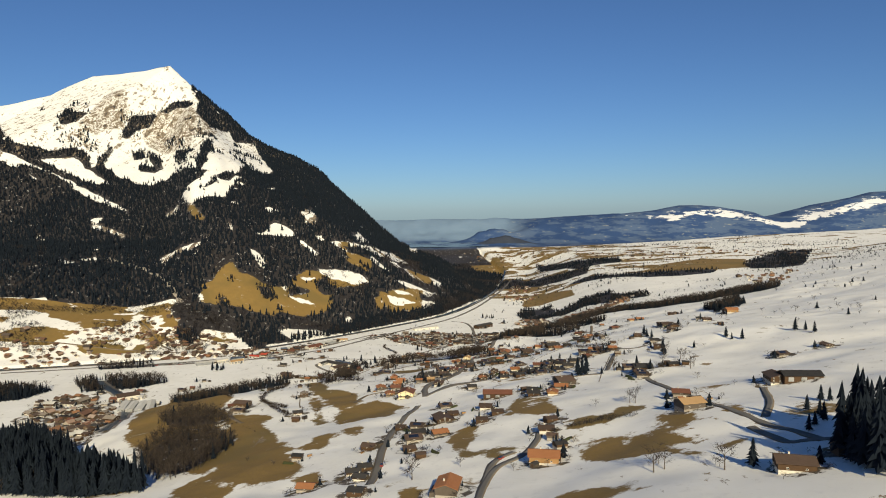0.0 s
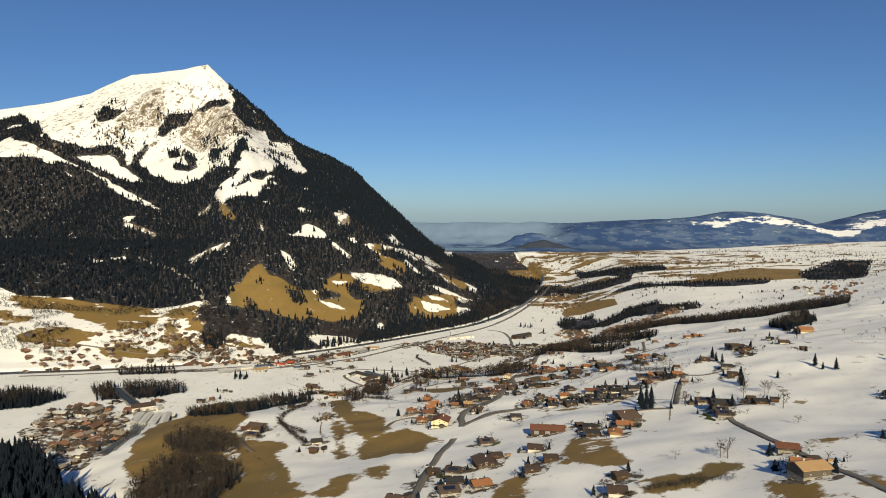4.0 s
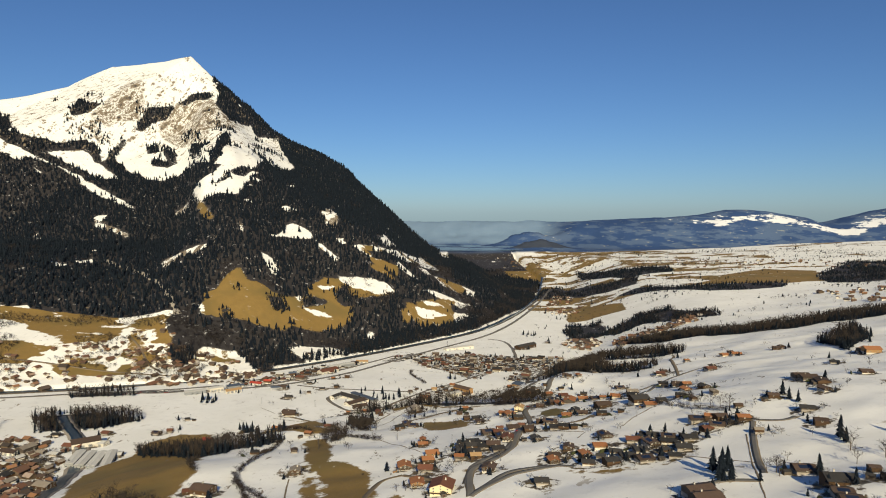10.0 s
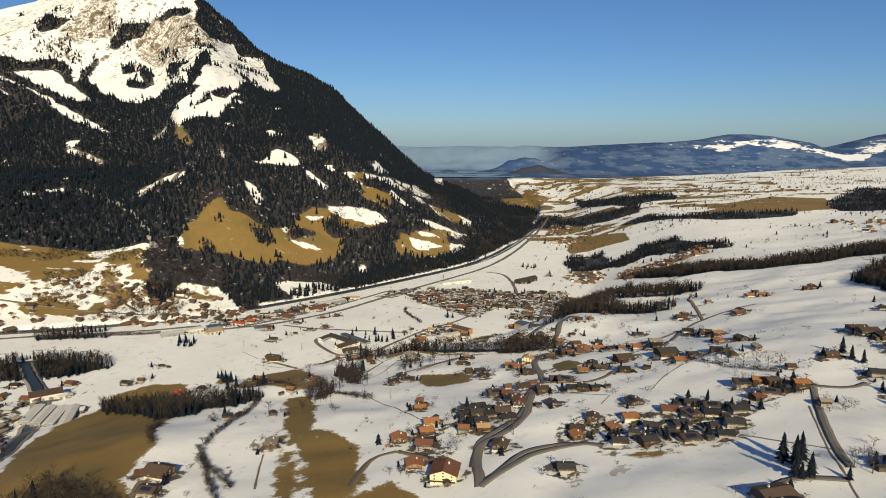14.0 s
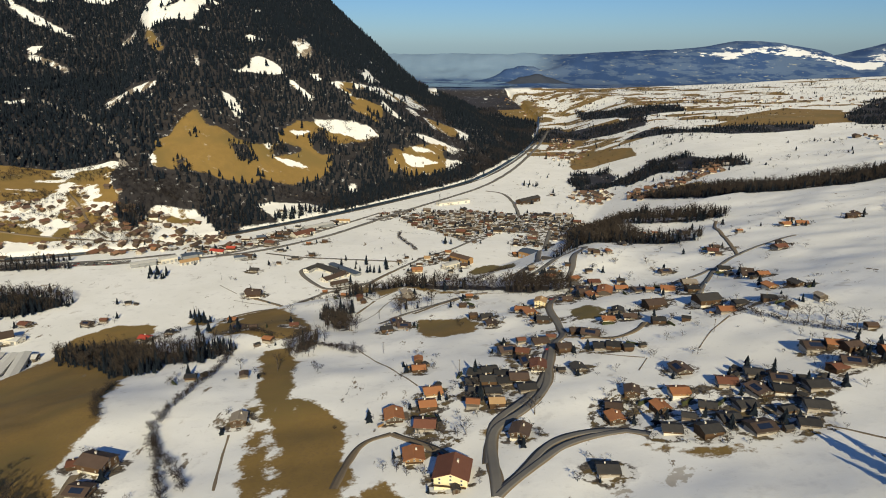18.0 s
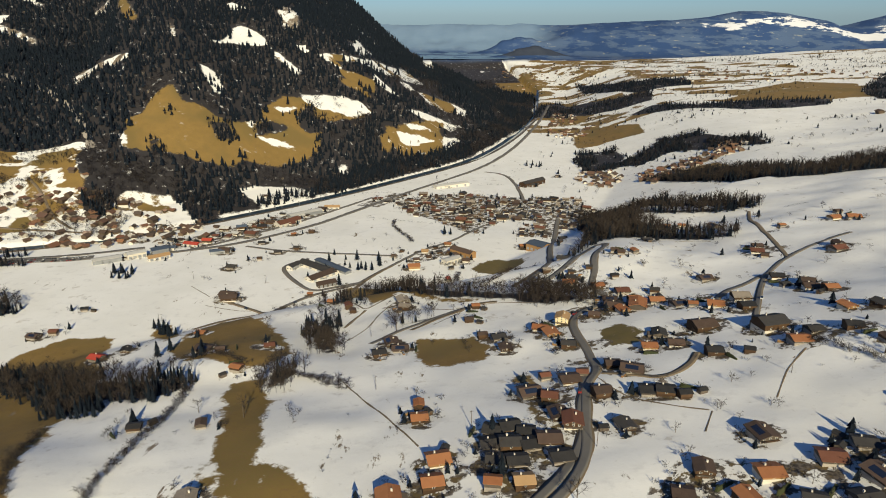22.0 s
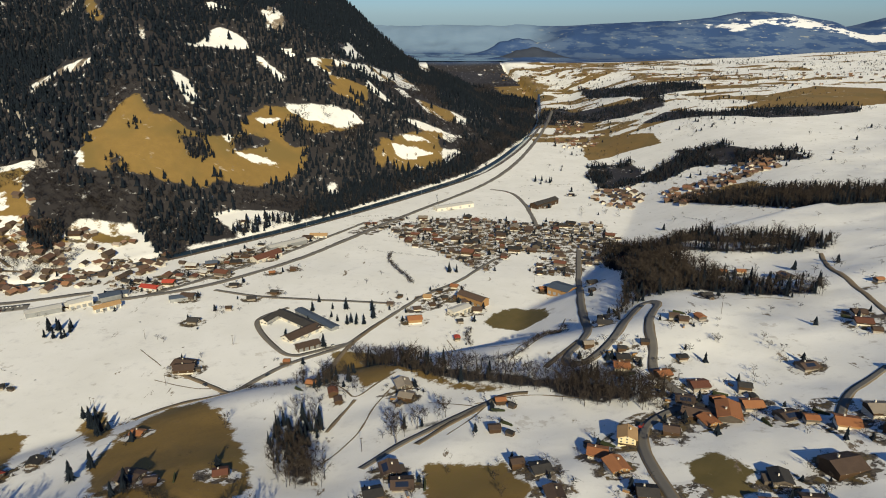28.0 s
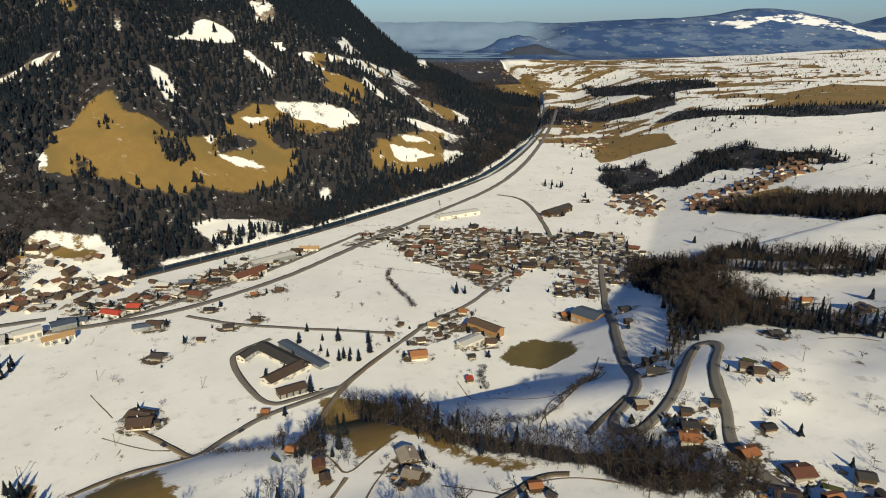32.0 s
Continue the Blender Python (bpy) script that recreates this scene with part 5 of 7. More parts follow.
def field(x, y, polys, reach=60.0):
    """The largest signed distance over several outlines, cut at plus or minus reach."""
    out = np.full(np.shape(x), -reach)
    for pts in polys:
        px, py = [p[0] for p in pts], [p[1] for p in pts]
        m = (x > min(px) - reach) & (x < max(px) + reach) & (y > min(py) - reach) & (y < max(py) + reach)
        if m.any():
            out[m] = np.maximum(out[m], in_poly(x[m], y[m], pts))
    return np.clip(out, -reach, reach)


def spaced(a, b, steps):
    """Grid lines with the given spacings between break points."""
    out = [a]
    while out[-1] < b:
        for lo, hi, st in steps:
            if lo <= out[-1] < hi:
                out.append(out[-1] + st)
                break
    return np.array(out)


def mesh_from(name, co, faces, mats=(), face_mat=None, flat=True):
    """A mesh from vertex and face arrays (all faces with the same number of corners)."""
    me = bpy.data.meshes.new(name)
    co, faces = np.asarray(co, np.float32), np.asarray(faces, np.int32)
    k = faces.shape[1]
    me.vertices.add(len(co))
    me.vertices.foreach_set("co", co.ravel())
    me.loops.add(faces.size)
    me.loops.foreach_set("vertex_index", faces.ravel())
    me.polygons.add(len(faces))
    me.polygons.foreach_set("loop_start", np.arange(len(faces), dtype=np.int32) * k)
    me.polygons.foreach_set("loop_total", np.full(len(faces), k, np.int32))
    me.polygons.foreach_set("use_smooth", np.full(len(faces), not flat))
    for m in mats:
        me.materials.append(m)
    if face_mat is not None:
        me.polygons.foreach_set("material_index", np.asarray(face_mat, np.int32))
    me.update(calc_edges=True)
    return me


def floats(me, name, vals):
    a = me.attributes.new(name, "FLOAT", "POINT")
    a.data.foreach_set("value", np.asarray(vals, np.float32))


def road_cut(x, y, z):
    """River bed: the land is lowered along the stream."""
    d, s = from_line(x, y, RIVER)
    return z - 4.5 * smooth(15, 7, np.abs(d))


GX = spaced(-4200, 4200, [(-9999, -1800, 36), (-1800, -800, 12), (-800, 700, 6), (700, 1400, 12), (1400, 9999, 36)])
GY = spaced(-900, 4960, [(-9999, 250, 25), (250, 1300, 5), (1300, 2200, 8), (2200, 3600, 13), (3600, 9999, 20)])
X_, Y_ = np.meshgrid(GX, GY)
X_, Y_ = X_.ravel(), Y_.ravel()
Z_ = road_cut(X_, Y_, land(X_, Y_))
i_ = np.arange(len(X_)).reshape(len(GY), len(GX))
ground_me = mesh_from("ground", np.stack([X_, Y_, Z_], 1), np.stack([i_[:-1, :-1], i_[:-1, 1:], i_[1:, 1:], i_[1:, :-1]], -1).reshape(-1, 4), [MAT_GROUND], flat=False)


def fan(x, y):
    """One on the open fan at the foot of the mountain."""
    return smooth(12, -12, y - 1515 - 0.25 * np.maximum(0, -1000 - x) + 16 * fbm(x, y, 60, 4, 3))


def mountain_wood(x, y):
    """Positive where the mountain side is wooded."""
    d, s = from_line(x, y, RIVER)
    w = np.clip(d - 80 + 67 * smooth(-450, -370, x), -60, 60)
    q = x + 480 + 0.407 * (y - 1287)
    apron = smooth(-15, -55, q + 22 * fbm(x, y, 50, 9, 3)) * fan(x, y)      # open fan with the left-hand settlement
    w = np.minimum(w, 60 - 130 * apron)
    w = w - 70 * smooth(0.46, 0.6, fbm(x + 0.6 * y, y * 0.7 - 0.5 * x, 75, 33, 4))      # gaps in the wood
    w = np.minimum(w, 4 - field(x, y, OPEN))
    w = np.minimum(w, 7 - field(x, y, [p for k, p in BARE]))
    return np.maximum(w, field(x, y, GROVE))


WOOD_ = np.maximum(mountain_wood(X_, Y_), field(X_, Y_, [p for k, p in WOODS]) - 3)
DRY_ = field(X_, Y_, [p for k, p in BARE if k == 1])
# patchy thaw on the far fields and on the first slopes
DRY_ = np.maximum(DRY_, np.where((Y_ > 2250) & (X_ > 150), 34 * fbm(X_, Y_ * 1.7, 95, 21, 6) - 1 - 9 * smooth(600, 1300, X_), -60))
DRY_ = np.maximum(DRY_, np.where(Y_ < 640, 26 * fbm(X_, Y_, 55, 23, 5) - 14 - 14 * smooth(440, 640, Y_), -60))
fan_ = fan(X_, Y_) * smooth(-10, -50, X_ + 480 + 0.407 * (Y_ - 1287)) * (Y_ > 1200) * (from_line(X_, Y_, RIVER)[0] > 25)
DRY_ = np.where(fan_ > 0.3, np.minimum(DRY_, 7) + 24 * fbm(X_, Y_ * 3.0, 55, 29, 5) + 5, DRY_)
side_ = (from_line(X_, Y_, RIVER)[0] > 70) & (Z_ < 210) & (Y_ > 1350)
DRY_ = np.where(side_, np.maximum(DRY_, 34 * fbm(X_ + 0.4 * Y_, Y_ * 0.6, 60, 37, 4) - 13), DRY_)      # thawed strips in the clearings
DRY_ = np.where((Z_ > 30) & (Y_ > 1500) & (X_ < 120), np.minimum(DRY_, 2 - 1.2 * field(X_, Y_, SNOW_LEFT)), DRY_)      # snow left lying in the thawed clearings
floats(ground_me, "dry", DRY_)
yard_ = np.full(len(X_), -40.0)
for rows_ in HAMLETS.values():
    for hx_, hy_, hh_, hs_, hr_ in rows_:
        k_ = np.nonzero((np.abs(X_ - hx_) < 45) & (np.abs(Y_ - hy_) < 45))[0]
        yard_[k_] = np.maximum(yard_[k_], {"s": 5.0, "m": 11.0}.get(hs_, 14.0) - np.hypot(X_[k_] - hx_, (Y_[k_] - hy_) * 1.15))
for sp_, rf_, poly_ in QUARTERS:
    if sp_ < 30:
        yard_ = np.maximum(yard_, np.minimum(field(X_, Y_, [poly_]), 3.0))
floats(ground_me, "yard", yard_)
floats(ground_me, "patchy", np.clip(0.95 * smooth(1330, 1400, Y_) * (from_line(X_, Y_, RIVER)[0] > 20) + 0.9 * smooth(640, 540, Y_) + 0.9 * smooth(2250, 2500, Y_), 0, 1) * (1 - 0.75 * smooth(-15, 25, field(X_, Y_, [MEADOW]))))
for nm_, kk_ in (("green", 2), ("rock", 3)):
    floats(ground_me, nm_, field(X_, Y_, [p for k, p in BARE if k == kk_]))
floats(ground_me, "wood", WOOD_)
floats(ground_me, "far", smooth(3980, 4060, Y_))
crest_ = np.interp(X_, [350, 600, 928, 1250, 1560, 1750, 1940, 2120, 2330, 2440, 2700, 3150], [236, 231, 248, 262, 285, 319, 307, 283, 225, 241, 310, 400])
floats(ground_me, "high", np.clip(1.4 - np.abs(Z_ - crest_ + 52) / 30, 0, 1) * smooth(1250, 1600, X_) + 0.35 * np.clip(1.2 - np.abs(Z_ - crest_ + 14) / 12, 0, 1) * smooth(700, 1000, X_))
# where the far shore's colour carries the paler painted haze
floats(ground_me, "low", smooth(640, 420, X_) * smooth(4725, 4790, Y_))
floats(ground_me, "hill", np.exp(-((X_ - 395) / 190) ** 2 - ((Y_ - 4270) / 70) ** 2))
floats(ground_me, "crag", smooth(430, 560, Z_) * smooth(980, 900, Z_) * smooth(-2100, -1700, X_))
floats(ground_me, "speck", np.clip(0.22 + 0.7 * smooth(720, 520, Y_) + 0.7 * smooth(2300, 2900, Y_) * (X_ > 0) + 0.9 * smooth(300, 800, Z_), 0, 1))
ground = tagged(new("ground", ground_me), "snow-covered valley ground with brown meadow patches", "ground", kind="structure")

lake_ = [(-700, 4095), (60, 4090), (240, 4130), (330, 4230), (300, 4420), (260, 4600), (170, 4740), (-700, 4780)]
lb_ = bmesh.new()
lb_.faces.new([lb_.verts.new((x, y, 79.0)) for x, y in lake_])
lm_ = bpy.data.meshes.new("lake")
lb_.to_mesh(lm_)
lm_.materials.append(MAT_LAKE)
tagged(new("lake", lm_), "pale blue lake far down the valley", "lake", kind="structure")


# ---- height over the laid ground ----
ZG = Z_.reshape(len(GY), len(GX))


def gz(x, y):
    """Height of the ground mesh."""
    x, y = np.asarray(x, float), np.asarray(y, float)
    i = np.clip(np.searchsorted(GX, x) - 1, 0, len(GX) - 2)
    j = np.clip(np.searchsorted(GY, y) - 1, 0, len(GY) - 2)
    u = (x - GX[i]) / (GX[i + 1] - GX[i])
    v = (y - GY[j]) / (GY[j + 1] - GY[j])
    return (ZG[j, i] * (1 - u) + ZG[j, i + 1] * u) * (1 - v) + (ZG[j + 1, i] * (1 - u) + ZG[j + 1, i + 1] * u) * v


def rounded(pts, step=4.0):
    """A smooth line through the points, in even steps."""
    p = np.array(pts, float)
    for _ in range(3):
        q = [p[0]]
        for a, b in zip(p[:-1], p[1:]):
            q += [a * 0.75 + b * 0.25, a * 0.25 + b * 0.75]
        p = np.array(q + [p[-1]])
    s = np.concatenate([[0], np.cumsum(np.hypot(*np.diff(p, axis=0).T))])
    n = max(2, int(s[-1] / step))
    t = np.linspace(0, s[-1], n)
    return np.stack([np.interp(t, s, p[:, 0]), np.interp(t, s, p[:, 1])], 1)


def ribbon(name, line, width, lift, mat, wobble=0.0, level=None, across=5, thick=0.3):
    """A strip laid on the ground along a line, with edges that go down into it."""
    d = np.gradient(line, axis=0)
    d /= np.linalg.norm(d, axis=1)[:, None] + 1e-9
    nrm = np.stack([-d[:, 1], d[:, 0]], 1)
    n = len(line)
    w1 = width / 2 + wobble * vnoise(np.arange(n), np.zeros(n) + width, 3.0, 3)
    w2 = width / 2 + wobble * vnoise(np.arange(n), np.zeros(n) - width, 3.0, 8)
    cols = []
    for k in range(across):
        f = k / (across - 1) * 2 - 1
        p = line + nrm * (np.where(f < 0, w1, w2) * f)[:, None]
        z = gz(p[:, 0], p[:, 1]) + lift if level is None else level(p[:, 0], p[:, 1])
        cols.append(np.column_stack([p, z]))
    if level is None:      # flat across, following the higher ground
        top = np.max([c[:, 2] for c in cols], axis=0)
        for c in cols:
            c[:, 2] = 0.88 * c[:, 2] + 0.12 * top
    lo, hi = cols[0].copy(), cols[-1].copy()
    lo[:, 2] -= thick + lift
    hi[:, 2] -= thick + lift
    cols = [lo] + cols + [hi]
    co = np.stack(cols, 1).reshape(-1, 3)
    m = len(cols)
    i = np.arange(n * m).reshape(n, m)
    fc = np.stack([i[:-1, :-1], i[:-1, 1:], i[1:, 1:], i[1:, :-1]], -1).reshape(-1, 4)
    return new(name, mesh_from(name, co, fc, [mat], flat=False))


ROAD_LINES = []
for nm_, w_, pts_ in ROADS:
    ln_ = rounded(pts_, 3.0)
    ROAD_LINES.append((w_, ln_))
    if nm_ == "stream":
        tagged(ribbon("stream", ln_, 11.0, 0.3, MAT_STONE, 3.0), "stony stream bed running down the wooded slope", "stream", kind="structure")
        continue
    if nm_ == "brook":
        tagged(ribbon("bank", ln_, w_ + 7, 0.25, MAT_STONE, 1.2), "pale stony bank of the village stream", "bank", kind="structure")
        tagged(ribbon("stream", ln_, w_, 0.45, MAT_WATER, 1.0), "dark stream running through the village", "stream", kind="structure")
        continue
    if nm_ == "lot":
        tagged(ribbon("car_park", ln_, w_, 0.18, MAT_ROAD, 0.4), "cleared asphalt car park beside the main road", "car park", kind="structure")
        continue
    if nm_ == "path":
        tagged(ribbon("footpath", ln_, w_, 0.10, MAT_TRACK, 0.25), "narrow trodden brown path across the snow", "path", kind="structure")
        continue
    small = w_ < 3.2
    tagged(ribbon("verge", ln_, w_ + 1.2, 0.10, MAT_TRACK, 0.6), "brown verge free of snow along the road", "verge", kind="structure")
    tagged(ribbon("road", ln_, w_, 0.22, MAT_TRACK if small else MAT_ROAD, 0.1), "narrow brown farm track through the snow" if small else "grey asphalt road cleared of snow", "road", kind="structure")

# river and railway along the foot of the mountain
riv_ = rounded(RIVER[1:-1], 8.0)
tagged(ribbon("river", riv_, 13, 0, MAT_WATER, level=lambda x, y: land(x, y) - 2.6), "dark blue river in its stony bed", "river", kind="structure")


def aside(line, off):
    d = np.gradient(line, axis=0)
    d /= np.linalg.norm(d, axis=1)[:, None] + 1e-9
    return line + np.stack([d[:, 1], -d[:, 0]], 1) * off


rail_ = aside(rounded(RIVER[1:-2], 6.0), 19.0)
tagged(ribbon("railway_bed", rail_, 7.5, 0.5, MAT_BALLAST, 0.3), "brown ballast bed of the railway line", "railway", kind="structure")
for o_ in (-2.7, -1.25, 1.25, 2.7):
    tagged(ribbon("rail", aside(rail_, o_), 0.28, 0.72, MAT_RAIL, across=2), "rusty steel rail on the ballast", "rail", kind="structure")


# ---- trees ----
rng = np.random.default_rng(7)


def scatter(poly, spacing, seed):
    """Points inside an outline, jittered on a grid."""
    r = np.random.default_rng(seed)
    px, py = [p[0] for p in poly], [p[1] for p in poly]
    gx, gy = np.meshgrid(np.arange(min(px) - 5, max(px) + 5, spacing), np.arange(min(py) - 5, max(py) + 5, spacing))
    x = gx.ravel() + r.uniform(-0.48, 0.48, gx.size) * spacing
    y = gy.ravel() + r.uniform(-0.48, 0.48, gx.size) * spacing
    k = in_poly(x, y, poly) > -4
    return x[k], y[k]


def off_roads(x, y, gap):
    k = np.ones(len(x), bool)
    for w, ln in ROAD_LINES:
        l0, l1 = ln.min(0) - 12, ln.max(0) + 12
        m = k & (x > l0[0]) & (x < l1[0]) & (y > l0[1]) & (y < l1[1])
        for i in np.nonzero(m)[0]:
            if np.min(np.hypot(ln[:, 0] - x[i], ln[:, 1] - y[i])) < w / 2 + gap:
                k[i] = False
    return k


def spruce_parts(tiers, sides, r, ragged=0.25):
    """Skirts of drooping boughs round a stem: unit height 1, width about 0.3. Corners and triangles."""
    co, tri = [], []
    for k in range(tiers):
        f = k / tiers
        z0, z1 = 0.10 + 0.82 * f, 0.10 + 0.82 * f + 1.75 * 0.82 / tiers
        rad = 0.185 * (1 - f) ** 0.85 + 0.018
        b = len(co)
        a0 = r.uniform(0, 6.28)
        for s in range(sides * 2):
            a = a0 + s * math.pi / sides
            q = rad * (1 + r.uniform(-ragged, ragged)) * (1.0 if s % 2 else 0.55)
            co.append((q * math.cos(a), q * math.sin(a), z0 - (0.03 if s % 2 else -0.02) + r.uniform(-0.012, 0.012)))
        co.append((r.uniform(-0.008, 0.008), r.uniform(-0.008, 0.008), min(z1, 1.0)))
        n = sides * 2
        tri += [(b + s, b + (s + 1) % n, b + n) for s in range(n)]
    return np.array(co), np.array(tri)


def bare_parts(twigs, r, spread=0.26, thick=0.0065):
    """A forked stem with limbs and many thin twigs that widen to an open crown. Unit height 1."""
    co, tri = [], []

    def spike(p, q, w):
        d = np.array(q) - np.array(p)
        s = np.cross(d, r.normal(size=3))
        s = s / (np.linalg.norm(s) + 1e-9) * w
        t = np.cross(d, s)
        t = t / (np.linalg.norm(t) + 1e-9) * w
        b = len(co)
        co.extend([np.array(p) + s, np.array(p) - s * 0.5 + t * 0.87, np.array(p) - s * 0.5 - t * 0.87, np.array(q)])
        tri.extend([(b, b + 1, b + 3), (b + 1, b + 2, b + 3), (b + 2, b, b + 3)])

    def sliver(p, q, w):
        s = np.cross(np.array(q) - np.array(p), r.normal(size=3))
        s = s / (np.linalg.norm(s) + 1e-9) * w
        b = len(co)
        co.extend([np.array(p) + s, np.array(p) - s, np.array(q)])
        tri.append((b, b + 1, b + 2))
    spike((0, 0, 0), (0, 0, 0.78), 0.017)
    tips = [np.array((0, 0, 0.75))]
    for k in range(7):
        a, h = k * 2.4 + r.uniform(-0.4, 0.4), 0.26 + 0.07 * k
        q = np.array((math.cos(a) * spread * r.uniform(0.6, 1), math.sin(a) * spread * r.uniform(0.6, 1), h + r.uniform(0.16, 0.32)))
        spike((0, 0, h), q, 0.010)
        tips += [q, q * 0.6 + np.array((0, 0, h)) * 0.4, q * 0.8 + np.array((0, 0, h)) * 0.2]
    for k in range(twigs):
        p = tips[r.integers(len(tips))]
        v = r.normal(size=3) * 0.11 + np.array((p[0] * 0.35, p[1] * 0.35, 0.10))
        sliver(p, np.minimum(p + v, (9, 9, 1.0)), thick)
    return np.array(co), np.array(tri)


def planted(name, mat, shapes, x, y, h, wide, seed, sink=0.3):
    """One mesh with a tree of the given shapes at every place."""
    r = np.random.default_rng(seed)
    z = gz(x, y) - sink
    cos, tris, base = [], [], 0
    pick = r.integers(0, len(shapes), len(x))
    for s, (sc, st) in enumerate(shapes):
        i = np.nonzero(pick == s)[0]
        if not len(i):
            continue
        a = r.uniform(0, 6.28, len(i))
        ca, sa = np.cos(a) * h[i] * wide[i], np.sin(a) * h[i] * wide[i]
        px = sc[None, :, 0] * ca[:, None] - sc[None, :, 1] * sa[:, None] + x[i, None]
        py = sc[None, :, 0] * sa[:, None] + sc[None, :, 1] * ca[:, None] + y[i, None]
        pz = sc[None, :, 2] * h[i, None] + z[i, None]
        cos.append(np.stack([px, py, pz], -1).reshape(-1, 3))
        tris.append((st[None] + (np.arange(len(i)) * len(sc))[:, None, None]).reshape(-1, 3) + base)
        base += len(i) * len(sc)
    return mesh_from(name, np.concatenate(cos), np.concatenate(tris), [mat])


SPRUCE_FAR = [spruce_parts(3, 4, rng) for _ in range(5)]
SPRUCE_NEAR = [spruce_parts(9, 7, rng, 0.3) for _ in range(5)]
BARE_FAR = [bare_parts(30, rng, 0.24, 0.022) for _ in range(5)]
BARE_NEAR = [bare_parts(110, rng, 0.27, 0.0068) for _ in range(6)]

# woods of the mountain side
gx_, gy_ = np.meshgrid(np.arange(-2500, 330, 8.7), np.arange(1250, 3560, 8.7))
x_ = gx_.ravel() + rng.uniform(-4.0, 4.0, gx_.size)
y_ = gy_.ravel() + rng.uniform(-4.0, 4.0, gx_.size)
k_ = mountain_wood(x_, y_) + 12 * vnoise(x_, y_, 26, 3) + 12 * smooth(0.35, 0.8, fbm(x_, y_, 90, 14, 4)) > 2
z_ = gz(x_, y_)
lone_ = rng.uniform(size=len(x_))
k_ |= (lone_ < 0.05) & (z_ > 40) & (z_ < 420) & (y_ > 1530) & (field(x_, y_, [MEADOW]) < 6)      # lone trees in the clearings
k_ |= (lone_ < 0.34) & (z_ > 430) & (z_ < 800) & (x_ > -1750) & (fbm(x_ + 0.3 * y_, y_ * 0.5, 70, 58, 4) > 0.18 + 0.4 * smooth(600, 800, z_))      # tree clumps on the high snow
x_, y_ = x_[k_], y_[k_]
z_ = gz(x_, y_)
leaf_ = vnoise(x_, y_, 130, 6) + 0.7 * vnoise(x_, y_, 45, 2) + (240 - z_) / 260 - 0.66 - 0.3 * smooth(-560, -850, x_)
thin_ = rng.uniform(size=len(x_))
con_ = (leaf_ < 0.35 + rng.uniform(-0.3, 0.3, len(x_))) & (thin_ < np.where(x_ < -1500, 0.6, 0.93))
lf_ = ~con_ & (thin_ < 0.9)
n_ = con_.sum()
tagged(new("mountain_spruce_forest", planted("mountain_spruce_forest", MAT_HAZED_SPRUCE, SPRUCE_FAR, x_[con_], y_[con_], 8 + 11 * rng.uniform(size=n_) ** 1.5, rng.uniform(1.05, 1.6, n_), 1)),
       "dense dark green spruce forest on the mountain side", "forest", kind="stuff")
n_ = lf_.sum()
tagged(new("mountain_leafless_forest", planted("mountain_leafless_forest", MAT_HAZED_BRUSH, BARE_FAR, x_[lf_], y_[lf_], rng.uniform(8, 14, n_), rng.uniform(1.3, 1.8, n_), 2)),
       "leafless brown beech forest on the lower slope", "forest", kind="stuff")

# trees along the river bank
rv_ = rounded(RIVER[2:-2], 5.0)
for nm_, mt_, sh_, sd_, lo_, hi_ in (("riverside_spruce_wood", MAT_HAZED_SPRUCE, SPRUCE_FAR, 71, 9, 18), ("riverside_leafless_wood", MAT_HAZED_BRUSH, BARE_FAR, 72, 6, 12)):
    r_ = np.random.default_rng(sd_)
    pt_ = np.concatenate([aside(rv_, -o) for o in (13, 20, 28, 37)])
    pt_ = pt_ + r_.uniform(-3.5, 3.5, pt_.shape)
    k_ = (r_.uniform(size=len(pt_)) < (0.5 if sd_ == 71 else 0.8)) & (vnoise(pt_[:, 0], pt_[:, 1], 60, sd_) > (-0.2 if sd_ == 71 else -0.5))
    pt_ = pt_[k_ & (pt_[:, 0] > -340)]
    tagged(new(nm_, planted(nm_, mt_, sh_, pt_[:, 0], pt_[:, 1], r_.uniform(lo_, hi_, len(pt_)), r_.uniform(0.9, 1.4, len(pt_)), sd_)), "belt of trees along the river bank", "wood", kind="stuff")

# low hedges along brooks and field edges
for k_, ln_ in enumerate(HEDGES):
    ln_ = rounded(ln_, 1.6)
    r_ = np.random.default_rng(500 + k_)
    pt_ = np.concatenate([ln_ + r_.uniform(-1.8, 1.8, ln_.shape), ln_ + r_.uniform(-2.6, 2.6, ln_.shape)])
    n_ = len(pt_)
    tagged(new("brookside_hedge", planted("brookside_hedge", MAT_BARE, BARE_NEAR, pt_[:, 0], pt_[:, 1], r_.uniform(1.6, 4.6, n_), r_.uniform(1.2, 2.2, n_), 500 + k_)), "low leafless brown hedge along a snowy brook", "hedge", kind="stuff")

